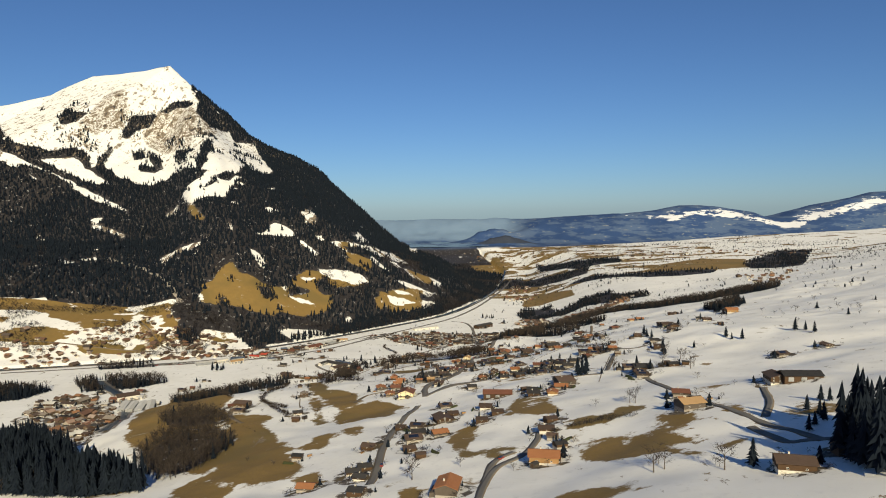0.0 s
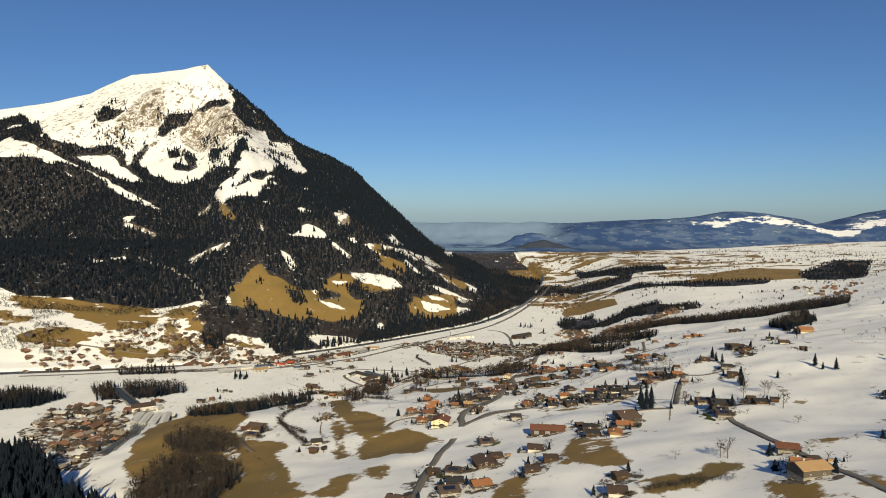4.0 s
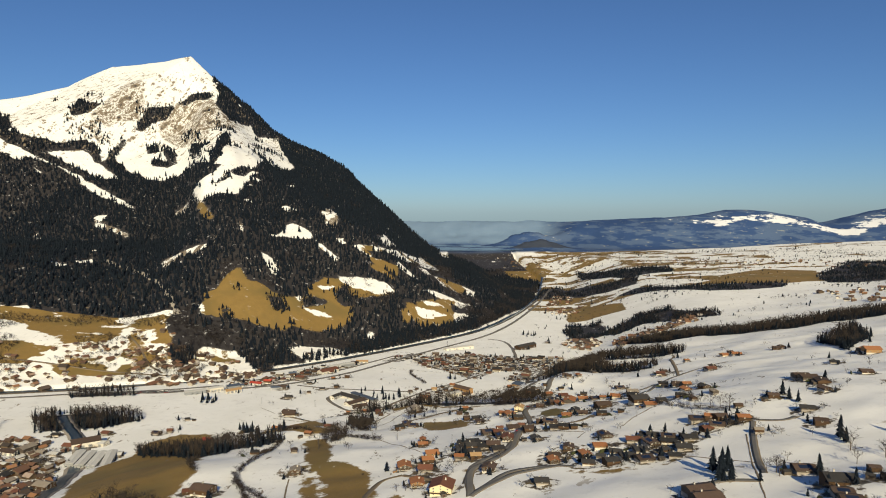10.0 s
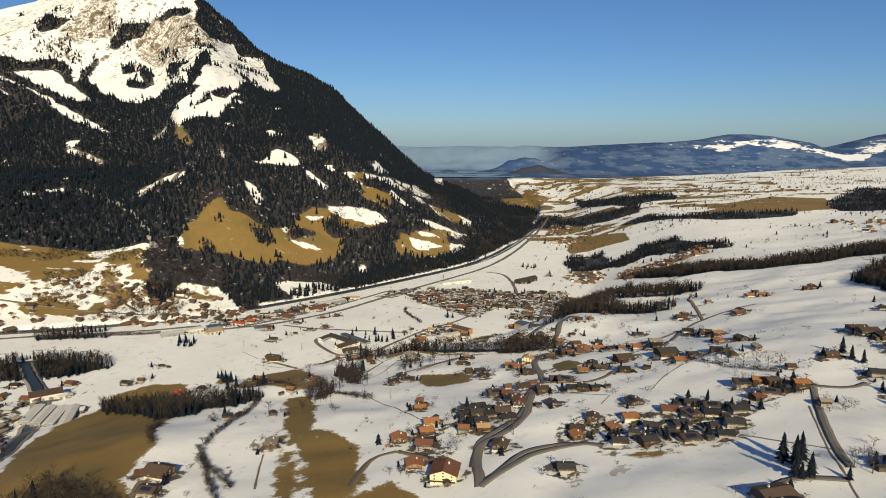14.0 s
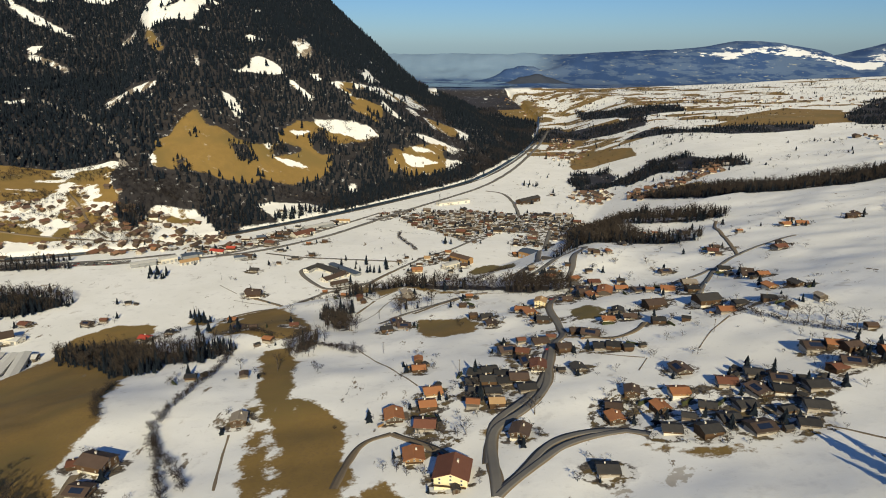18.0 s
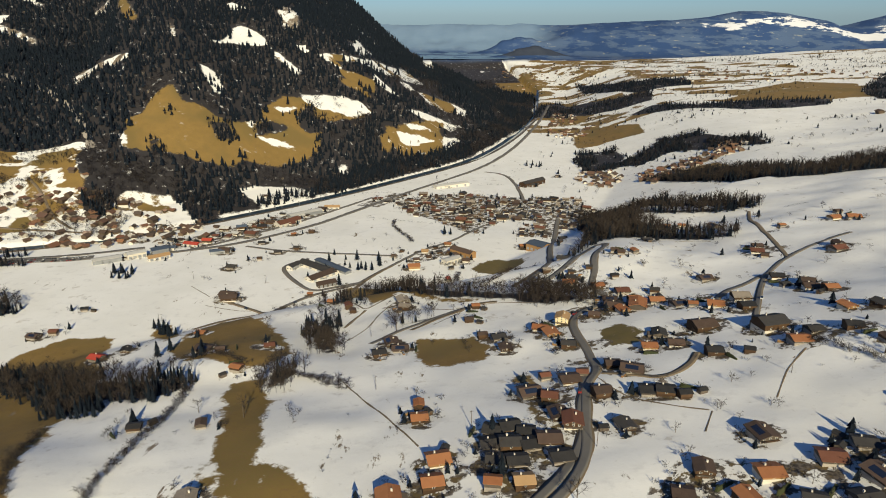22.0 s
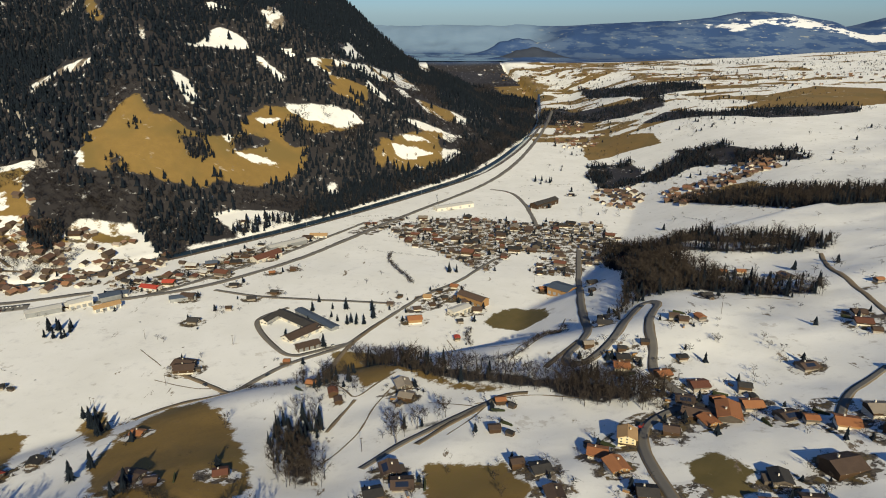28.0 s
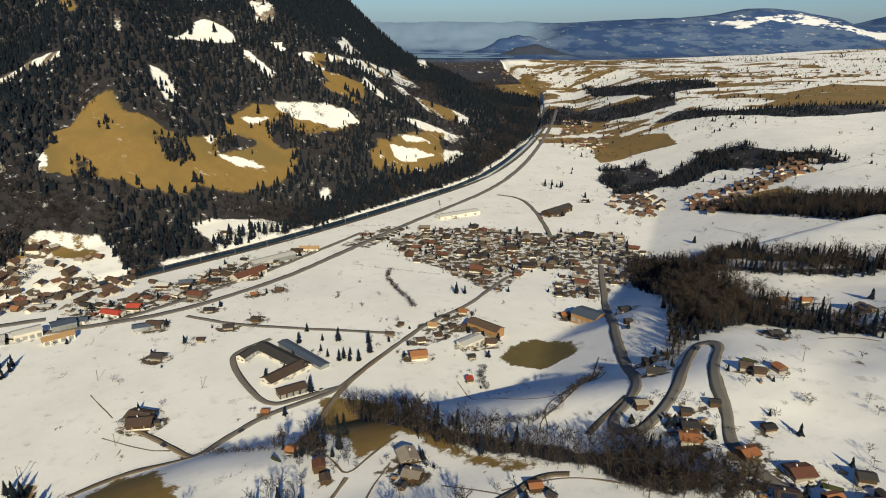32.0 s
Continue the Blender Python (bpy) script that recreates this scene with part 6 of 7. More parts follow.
# scattered small trees on the right-hand slopes and the plateau
gx_, gy_ = np.meshgrid(np.arange(150, 1900, 17.0), np.arange(700, 3850, 17.0))
x_ = gx_.ravel() + rng.uniform(-8, 8, gx_.size)
y_ = gy_.ravel() + rng.uniform(-8, 8, gx_.size)
k_ = fbm(x_, y_ * 1.7, 130, 41, 4) + 0.25 * rng.normal(size=len(x_)) > np.where(y_ < 1500, 0.52, np.where(y_ < 2300, 0.38, 0.24))
x_, y_ = x_[k_], y_[k_]
k_ = off_roads(x_, y_, 2.0)
x_, y_ = x_[k_], y_[k_]
for sel_, nm_, mt_, sh_, lo_, hi_, lab_ in ((rng.uniform(size=len(x_)) < 0.22, "scattered_spruces", MAT_HAZED_SPRUCE, SPRUCE_FAR, 5, 10, "scattered dark spruces on the snowy uplands"),
                                           (None, "scattered_orchard", MAT_HAZED_BRUSH, BARE_FAR, 4, 8, "scattered leafless trees on the snowy uplands")):
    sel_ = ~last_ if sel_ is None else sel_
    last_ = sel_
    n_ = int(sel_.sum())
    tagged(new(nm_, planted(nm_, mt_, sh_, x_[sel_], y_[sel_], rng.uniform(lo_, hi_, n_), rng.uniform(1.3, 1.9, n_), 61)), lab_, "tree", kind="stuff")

# tufts and low scrub on the near meadows, along field edges and loose
r_ = np.random.default_rng(91)
pt_ = []
for k_ in range(60):
    a_, b_ = r_.uniform(-480, 520), r_.uniform(520, 1850)
    g_, l_ = r_.choice([0.25, 1.75, 2.9]) + r_.normal() * 0.2, r_.uniform(30, 120)
    s_ = np.arange(0, l_, 2.2) + r_.uniform(-0.9, 0.9, len(np.arange(0, l_, 2.2)))
    s_ = s_[vnoise(s_ + 40 * k_, 0 * s_, 14, 5) > -0.35]
    pt_.append(np.stack([a_ + np.cos(g_) * s_ + 4 * vnoise(s_, 0 * s_ + k_, 40, 8), b_ + np.sin(g_) * s_], 1))
lo_ = np.stack([r_.uniform(-520, 620, 5200), r_.uniform(480, 1900, 5200)], 1)
pt_ = np.concatenate(pt_ + [lo_[fbm(lo_[:, 0], lo_[:, 1], 80, 93, 4) > 0.42]])
pt_ = pt_[(from_line(pt_[:, 0], pt_[:, 1], RIVER)[0] < -30) & off_roads(pt_[:, 0], pt_[:, 1], 1.0) & ((pt_[:, 1] > 1150) | (r_.uniform(size=len(pt_)) < 0.25))]
n_ = len(pt_)
tagged(new("meadow_scrub", planted("meadow_scrub", MAT_HAZED_BRUSH, BARE_FAR, pt_[:, 0], pt_[:, 1], r_.uniform(0.7, 2.3, n_), r_.uniform(1.4, 2.4, n_), 92)), "low leafless scrub along snowy field edges", "scrub", kind="stuff")

# orchards and hedges on the fan at the foot of the mountain
r_ = np.random.default_rng(95)
pt_ = np.stack([r_.uniform(-1400, -480, 20000), r_.uniform(1150, 1620, 20000)], 1)
dr_ = from_line(pt_[:, 0], pt_[:, 1], RIVER)[0]
pt_ = pt_[(dr_ > 22) & (fan(pt_[:, 0], pt_[:, 1]) > 0.5) & (fbm(pt_[:, 0], pt_[:, 1] * 1.8, 70, 97, 4) > 0.02)]
n_ = len(pt_)
tagged(new("fan_orchard", planted("fan_orchard", MAT_HAZED_BRUSH, BARE_FAR, pt_[:, 0], pt_[:, 1], r_.uniform(2.5, 7, n_), r_.uniform(1.2, 1.8, n_), 96)), "leafless orchard trees and hedges among the fan's houses", "trees", kind="stuff")

# woods on the valley side, each a stand of its own
for k_, (kind_, poly_) in enumerate(WOODS):
    cy_ = np.mean([p[1] for p in poly_])
    near_ = cy_ < 1450
    sp_ = 4.4 if near_ else (6.0 if cy_ < 2200 else 8.5)
    x_, y_ = scatter(poly_, sp_, 100 + k_)
    g_ = off_roads(x_, y_, 3.0)
    if not near_:      # glades
        g_ &= fbm(x_, y_, 55, 77, 3) < 0.24
    x_, y_ = x_[g_], y_[g_]
    if not len(x_):
        continue
    u_ = rng.uniform(size=len(x_)) + 0.35 * vnoise(x_, y_, 35, k_)
    c_ = u_ < {"C": 0.95, "c": 0.72, "m": 0.48, "b": 0.06}[kind_]
    for sel_, nm_, mt_, sh_, lo_, hi_, lab_ in ((c_, "spruce_wood", MAT_HAZED_SPRUCE, SPRUCE_NEAR if near_ else SPRUCE_FAR, 20 if kind_ == "C" else 6, 32 if kind_ == "C" else 15 if near_ else 13, "stand of dark green spruces on snowy ground"),
                                               (~c_, "leafless_wood", MAT_BARE if near_ else MAT_HAZED_BRUSH, BARE_NEAR if near_ else BARE_FAR, 8 if near_ else 6, 17 if near_ else 12, "stand of leafless brown broadleaf trees and brush")):
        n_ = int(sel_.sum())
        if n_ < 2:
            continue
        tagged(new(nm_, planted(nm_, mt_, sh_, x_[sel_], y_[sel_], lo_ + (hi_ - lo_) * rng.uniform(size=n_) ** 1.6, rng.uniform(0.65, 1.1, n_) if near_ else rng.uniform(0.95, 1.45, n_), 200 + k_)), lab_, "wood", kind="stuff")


def tree_kind(name, shape, mat, h, label, group, wide=1.0):
    """A single tree with its trunk and crown, at the origin."""
    root = tagged(new(name), label, "tree", group)
    co, tri = shape
    co = co * np.array((h * wide, h * wide, h))
    me = mesh_from("crown", co, tri, [mat])
    new("crown", me).parent = root
    n = 7
    ring = [(math.cos(a), math.sin(a)) for a in np.arange(n) * 2 * math.pi / n]
    r0 = h * 0.018
    tco = [(c * r0 * 1.5, s * r0 * 1.5, -0.6) for c, s in ring] + [(c * r0, s * r0, h * 0.2) for c, s in ring] + [(c * r0 * 0.4, s * r0 * 0.4, h * 0.6) for c, s in ring]
    tf = [(b + i, b + (i + 1) % n, b + n + (i + 1) % n, b + n + i) for b in (0, n) for i in range(n)]
    new("trunk", mesh_from("trunk", tco, tf, [MAT_BARK], flat=False)).parent = root
    return root


TREE_SIZES = {"spruce": 16.0, "fruit": 5.0, "ash": 11.0}
TREE_LOOKS = {"spruce": ("spruce_tree", SPRUCE_NEAR, MAT_HAZED_SPRUCE, "tall dark green spruce standing on the snow", "spruces", 1.2),
              "fruit": ("fruit_tree", BARE_NEAR, MAT_BARE, "leafless brown fruit tree standing in the snowy meadow", "fruit trees", 1.5),
              "ash": ("broadleaf_tree", BARE_NEAR, MAT_BARE, "tall leafless broadleaf tree standing in the snow", "broadleaf trees", 1.15)}
TREE_PROTOS = {}


def stand_tree(kind, x, y, h):
    """A single tree on the ground; the first of a kind is used itself, the rest are copies."""
    v = int(rng.integers(4))
    m = Matrix.Translation((x, y, float(gz(x, y)) - 0.1)) @ Matrix.Rotation(rng.uniform(0, 6.28), 4, "Z")
    if (kind, v) not in TREE_PROTOS:
        nm, shapes, mat, label, group, wide = TREE_LOOKS[kind]
        TREE_PROTOS[kind, v] = tree_kind(nm, shapes[v], mat, TREE_SIZES[kind], label, group, wide)
        TREE_PROTOS[kind, v].matrix_basis = m
        return TREE_PROTOS[kind, v]
    return copy_thing(TREE_PROTOS[kind, v], m @ Matrix.Scale(h / TREE_SIZES[kind], 4))


# ---- houses ----
def part(name, bm, mat, parent, label=""):
    me = bpy.data.meshes.new(name)
    bm.to_mesh(me)
    bm.free()
    me.materials.append(mat)
    o = new(name, me)
    o.parent = parent
    if label:
        o["label"] = label
    return o


def box(x0, y0, z0, x1, y1, z1, bm=None):
    bm = bm or bmesh.new()
    v = [bm.verts.new((x, y, z)) for z in (z0, z1) for x, y in ((x0, y0), (x1, y0), (x1, y1), (x0, y1))]
    for f in ((3, 2, 1, 0), (4, 5, 6, 7), (0, 1, 5, 4), (1, 2, 6, 5), (2, 3, 7, 6), (3, 0, 4, 7)):
        bm.faces.new([v[i] for i in f])
    return bm


def prism(pts, y0, y1, bm=None):
    """An outline in x, z drawn out along y."""
    bm = bm or bmesh.new()
    a, b = [bm.verts.new((x, y0, z)) for x, z in pts], [bm.verts.new((x, y1, z)) for x, z in pts]
    n = len(pts)
    bm.faces.new(a)
    bm.faces.new(b[::-1])
    for i in range(n):
        bm.faces.new([a[i - 1], b[i - 1], b[i], a[i]])
    bmesh.ops.recalc_face_normals(bm, faces=bm.faces)
    return bm


def roof_slab(w, l, eave, rise, over, thick, side):
    """One pitch of a gable roof, with eaves, as a slab. Ridge along y."""
    k = rise / (w / 2)
    e = w / 2 + over
    z = eave - over * k
    s = side
    return prism([(0, eave + rise), (s * e, z), (s * e, z + thick), (0, eave + rise + thick)], -l / 2 - over, l / 2 + over)


def window(x, y, z, w, h, axis, out, parent):
    """A framed window proud of a wall, with its pane; axis is the wall's normal."""
    bm = bmesh.new()
    k = 0.12
    for i, (g, o) in enumerate(((0.0, out), (k, out * 1.4))):
        n = len(bm.faces)
        if axis == "y":
            box(x - w / 2 + g, min(y, y + o), z + g, x + w / 2 - g, max(y, y + o), z + h - g, bm)
        else:
            box(min(x, x + o), y - w / 2 + g, z + g, max(x, x + o), y + w / 2 - g, z + h - g, bm)
        bm.faces.ensure_lookup_table()
        for f in bm.faces[n:]:
            f.material_index = i
    o = part("window", bm, MAT_TRIM, parent)
    o.data.materials.append(MAT_GLASS)
    return o


def chalet(name, w, l, roof, low, up, label, category="house", floors=2, balcony=True, windows=True, snow=False, chimney=True, solar=False, group="", annex=False, far=False):
    """A broad-gabled house: masonry ground floor, timber storey, overhanging roof. Front gable at -y."""
    root = tagged(new(name), label, category, group)
    h0 = 2.3
    eave = h0 + 2.2 * (floors - 1) + 0.1
    rise = w * 0.22
    part("ground_floor", box(-w / 2, -l / 2, -3.2, w / 2, l / 2, h0), low, root)
    t = 0.12
    part("upper_storey", prism([(-w / 2 - t, h0), (w / 2 + t, h0), (w / 2 + t, eave), (0, eave + rise), (-w / 2 - t, eave)], -l / 2 - t, l / 2 + t), up, root)
    ov = 1.0 if w > 8 else 0.55
    for s in (-1, 1):
        r = part("roof_pitch", roof_slab(w, l, eave + 0.05, rise, ov, 0.28, s), ROOFS[roof], root)
        if snow and s > 0:
            part("snow_patch", roof_slab(w * 0.62, l * 0.5, eave + rise * 0.42, rise * 0.62, 0.0, 0.12, s), MAT_SNOW, r)
        if solar and s < 0:
            k = rise / (w / 2)
            xa, xb = -w * 0.12, -w * 0.44
            za, zb = eave + rise + 0.36 + xa * k, eave + rise + 0.36 + xb * k
            part("solar_panel", prism([(xa, za), (xb, zb), (xb, zb + 0.08), (xa, za + 0.08)], -l * 0.32, l * 0.32), MAT_PANEL, r)
    if chimney and not far:
        c = part("chimney", box(w * 0.12, l * 0.1, eave + rise * 0.5, w * 0.12 + 0.8, l * 0.1 + 0.7, eave + rise + 1.1), MAT_PLASTER, root)
        if w > 11:
            part("chimney_cap", box(w * 0.12 - 0.1, l * 0.1 - 0.1, eave + rise + 1.1, w * 0.12 + 0.9, l * 0.1 + 0.8, eave + rise + 1.25), MAT_STONE, c)
    if balcony and not far:
        b = part("balcony", box(-w / 2 + 0.3, -l / 2 - 1.25, h0 - 0.1, w / 2 - 0.3, -l / 2 - 0.13, h0 + 0.08), MAT_GREY_WOOD, root)
        if not far:
            part("railing", box(-w / 2 + 0.3, -l / 2 - 1.25, h0 + 0.08, w / 2 - 0.3, -l / 2 - 1.17, h0 + 1.0), MAT_TIMBER if up is not MAT_TIMBER else MAT_GREY_WOOD, b)
    if windows and far:
        window(0, -l / 2 - t, h0 + 0.7, 2.6, 1.2, "y", -0.08, root)
    elif windows:
        n = 3 if w > 8 else 2
        for i in range(n):
            x = (i + 0.5) / n * w - w / 2
            window(x, -l / 2, 0.85, 1.1, 1.25, "y", -0.06, root)
            for f in range(floors - 1):
                window(x, -l / 2 - t, h0 + 0.8 + 2.2 * f, 1.1, 1.25, "y", -0.06, root)
        window(0, -l / 2 - t, eave + rise * 0.25, 1.2, 1.1, "y", -0.06, root)
        for s in (-1, 1):
            nj = 2 if w > 11 else 1
            for j in range(nj):
                y = (j + 0.5) / nj * l - l / 2
                window(s * (w / 2 + t), y, h0 + 0.75, 1.0, 1.2, "x", 0.06 * s, root)
        part("door", box(w / 2 - 0.02, -l * 0.08, 0, w / 2 + 0.07, -l * 0.08 + 1.1, 2.1), MAT_TIMBER, root)
    if annex:
        part("lean_to", prism([(w / 2, -2.2), (w / 2 + 3.6, -2.2), (w / 2 + 3.6, 2.1), (w / 2, 3.0)], -l * 0.3, l * 0.35), MAT_GREY_WOOD, root)
    return root


def hall(name, w, l, h, roof, wall, label, pitch=0.1, doors=3):
    """A long low commercial or farm hall. Ridge along y."""
    root = tagged(new(name), label, "hall")
    rise = w / 2 * pitch * 2
    part("wall_body", prism([(-w / 2, -3), (w / 2, -3), (w / 2, h), (0, h + rise), (-w / 2, h)], -l / 2, l / 2), wall, root)
    for s in (-1, 1):
        part("roof_pitch", roof_slab(w, l, h + 0.05, rise, 0.7, 0.25, s), ROOFS[roof], root)
    for i in range(doors):
        y = (i + 0.5) / doors * l - l / 2
        for s in (-1, 1):
            part("gate", box(min(s * w / 2, s * (w / 2 + 0.08)), y - 1.7, 0, max(s * w / 2, s * (w / 2 + 0.08)), y + 1.7, min(3.2, h - 0.6)), MAT_METAL, root)
    for x in (-w / 4, w / 4):
        window(x, -l / 2, 1.2, 2.2, 1.3, "y", -0.06, root)
    return root


ROOF_WORDS = {"o": "orange tiled", "r": "red-brown tiled", "b": "brown tiled", "d": "dark slate", "g": "weathered grey", "y": "tan tiled", "v": "bright red", "s": "pale sheet-metal", "u": "blue-grey"}
PROTO = {}


def proto(size, roof, var, far):
    key = (size, roof, var, far)
    if key in PROTO:
        return PROTO[key]
    word = ROOF_WORDS[roof]
    up = (MAT_TIMBER, MAT_PALE_WOOD if roof in "oy" else MAT_TIMBER, MAT_GREY_WOOD)[var % 3]
    low = (MAT_TIMBER, MAT_PLASTER, MAT_STONE)[var % 3]
    lows = ("dark timber", "white", "stone")[var % 3]
    if size == "s":
        p = chalet("field_barn", 5.4, 6.4, roof, MAT_STONE if var else MAT_TIMBER, MAT_TIMBER if var != 2 else MAT_GREY_WOOD, f"small timber barn with a {word} roof in the snow", "barn", 2, False, False, chimney=False, far=far)
    elif size == "m":
        p = chalet("village_house" if far else "chalet", 8.0 + 0.5 * var, 8.8 + 0.7 * var, roof, low, up, f"timber {'village house' if far else 'chalet'} with {word} roof and {lows} ground floor", snow=var == 1, solar=var == 2 and roof == "b" and not far, annex=var == 2 and not far, far=far)
    elif size == "l":
        p = chalet("farmhouse", 11.5, 14 + var, roof, low, up, f"large timber farmhouse with a broad {word} roof", floors=3 if var else 2, annex=not far, far=far)
    elif size == "Lc" or size == "mc":
        big = size == "Lc"
        p = chalet("guest_house" if big else "chalet", 14.5 if big else 9, 15 if big else 10, roof, MAT_CREAM, MAT_CREAM, f"cream plastered house with balconies and a {word} roof", floors=3, annex=False)
    else:
        p = hall("long_hall", 11, 24, 4.4, roof, (MAT_PLASTER, MAT_GREY_WOOD, MAT_TIMBER)[var % 3], f"long low hall with a {word} roof", 0.16 if roof in "su" else 0.24)
    PROTO[key] = p
    return p


HOUSES = []


def settle(x, y, head, size, roof, var=None):
    """Stands a house on the ground; the first of a kind is used itself, the rest are copies."""
    var = int(rng.integers(3)) if var is None else var
    far = bool(y > 1130 or x > 420 or x < -560)
    fresh = (size, roof, var, far) not in PROTO
    p = proto(size, roof, var, far)
    a = radians(head)
    c, s = math.cos(a), math.sin(a)
    k = (0.84 if far else 0.95) * float(rng.uniform(0.9, 1.1))
    zs = [float(gz(x + c * u - s * v, y + s * u + c * v)) for u in (-5, 5) for v in (-5, 5)]
    m = Matrix.Translation((x, y, 0.45 * max(zs) + 0.55 * min(zs))) @ Matrix.Rotation(a, 4, "Z") @ Matrix.Diagonal((k, k, k * 0.84, 1))
    HOUSES.append((x, y))
    if fresh:
        p.matrix_basis = m
        return p
    return copy_thing(p, m)


for nm_, rows_ in HAMLETS.items():
    for x_, y_, h_, s_, r_ in rows_:
        if nm_.startswith("more") and not off_roads(np.array([x_]), np.array([y_]), 5.5)[0]:
            continue
        settle(x_, y_, h_, s_, r_)

for k_, (sp_, rf_, poly_) in enumerate(QUARTERS):
    x_, y_ = scatter(poly_, sp_, 300 + k_)
    g_ = off_roads(x_, y_, 5.0)
    t_ = rng.uniform(0, 180)
    for x, y in zip(x_[g_], y_[g_]):
        if min(math.hypot(x - a, y - b) for a, b in HOUSES) < 9.5:
            continue
        settle(float(x), float(y), 75 + 90 * (rng.uniform() < 0.3) + rng.uniform(-14, 14), rng.choice(["s", "m", "m", "m", "l"]), rng.choice(list(rf_)))


# ---- houses of the settlement on the fan and along the far valley road ----
def small_house():
    """Walls and two roof pitches of a simple gabled house, unit width 1: corners, triangles, material of each."""
    co = [(-.5, -.6, -.4), (.5, -.6, -.4), (.5, .6, -.4), (-.5, .6, -.4), (-.5, -.6, .5), (.5, -.6, .5), (.5, .6, .5), (-.5, .6, .5), (0, -.6, .78), (0, .6, .78)]
    tri = [(0, 1, 5), (0, 5, 4), (1, 2, 6), (1, 6, 5), (2, 3, 7), (2, 7, 6), (3, 0, 4), (3, 4, 7), (4, 5, 8), (6, 7, 9)]
    mat = [0] * len(tri)
    for s in (-1, 1):
        b = len(co)
        co += [(0, -.74, .86), (0, .74, .86), (s * .66, .74, .48), (s * .66, -.74, .48), (0, -.74, .79), (0, .74, .79), (s * .66, .74, .41), (s * .66, -.74, .41)]
        tri += [(b + i, b + j, b + k) for i, j, k in ((0, 1, 2), (0, 2, 3), (4, 6, 5), (4, 7, 6), (3, 2, 6), (3, 6, 7), (0, 3, 7), (0, 7, 4), (1, 5, 6), (1, 6, 2))]
        mat += [1] * 10
    return np.array(co), np.array(tri), np.array(mat)


def many_roofs():
    m = Mat("village_roofs", 0.8, 0, 0.25)
    n = m.ramp(m.island(), (0.0, (0.035, 0.03, 0.028)), (0.3, (0.10, 0.062, 0.045)), (0.55, (0.19, 0.085, 0.05)), (0.75, (0.09, 0.07, 0.06)), (0.9, (0.34, 0.16, 0.075)), (1.0, (0.5, 0.48, 0.45)))
    m.color(m.mix(m.math("MULTIPLY", m.noise(0.4, 4), 0.5), n, (0.09, 0.07, 0.055)))
    return m.m


def many_walls():
    m = Mat("village_walls", 0.85, 0, 0.2)
    n = m.ramp(m.island(), (0.0, (0.045, 0.03, 0.02)), (0.55, (0.12, 0.08, 0.05)), (0.7, (0.5, 0.46, 0.4)), (1.0, (0.68, 0.64, 0.56)))
    m.color(m.mix(m.math("MULTIPLY", m.noise(0.5, 4), 0.4), n, (0.2, 0.16, 0.12)))
    return m.m


MAT_MANY_ROOFS, MAT_MANY_WALLS = many_roofs(), many_walls()


def village(name, polys, seed, label):
    """Many small houses inside outlines, each (spacing, outline), as one object."""
    r = np.random.default_rng(seed)
    hc, ht, hm = small_house()
    xs, ys = [], []
    for k, (sp, poly) in enumerate(polys):
        x, y = scatter(poly, sp, seed + k)
        keep = r.uniform(size=len(x)) < 0.8
        xs.append(x[keep])
        ys.append(y[keep])
    x, y = np.concatenate(xs), np.concatenate(ys)
    hp = np.array(HOUSES)
    keep = off_roads(x, y, 4.0) & np.array([np.min(np.hypot(hp[:, 0] - a, hp[:, 1] - b)) > 10 for a, b in zip(x, y)])
    x, y = x[keep], y[keep]
    n = len(x)
    w = np.where(y > 1550, 1.12, 1.0) * r.uniform(5.0, 7.6, n) * np.where(r.uniform(size=n) < 0.1, 1.4, 1)
    a = np.radians(r.choice([70, 160], n) + r.uniform(-20, 20, n))
    ca, sa = np.cos(a) * w, np.sin(a) * w
    px = hc[None, :, 0] * ca[:, None] - hc[None, :, 1] * sa[:, None] + x[:, None]
    py = hc[None, :, 0] * sa[:, None] + hc[None, :, 1] * ca[:, None] + y[:, None]
    pz = hc[None, :, 2] * (w * r.uniform(0.75, 1.0, n))[:, None] + gz(x, y)[:, None]
    tri = (ht[None] + (np.arange(n) * len(hc))[:, None, None]).reshape(-1, 3)
    me = mesh_from(name, np.stack([px, py, pz], -1).reshape(-1, 3), tri, [MAT_MANY_WALLS, MAT_MANY_ROOFS], np.tile(hm, n))
    tagged(new(name, me), label, "houses", kind="stuff")
    return x, y


FAR_VILLAGE = village("distant_village_houses", FAN_VILLAGE, 700, "distant villages of small brown and dark roofed houses")

# ---- the nursery on the plain, the sports hall and other long buildings ----
def long_house(name, x0, y0, x1, y1, w, h, roof, wall, label, pitch=0.2, doors=4):
    """A hall whose ridge runs between two points of the plan."""
    l = math.hypot(x1 - x0, y1 - y0)
    o = hall(name, w, l, h, roof, wall, label, pitch, doors)
    x, y = (x0 + x1) / 2, (y0 + y1) / 2
    o.matrix_basis = Matrix.Translation((x, y, float(gz(x, y)) + 0.1)) @ Matrix.Rotation(math.atan2(y1 - y0, x1 - x0) - math.pi / 2, 4, "Z")
    HOUSES.append((x, y))
    return o


for x0_, y0_, x1_, y1_, w_, h_, r_, m_, n_, t_ in LONG:
    long_house(n_, x0_, y0_, x1_, y1_, w_, h_, r_, {"p": MAT_PLASTER, "w": MAT_PALE_WOOD, "g": MAT_METAL, "t": MAT_TIMBER}[m_], t_, 0.1 if r_ in "su" else 0.22)


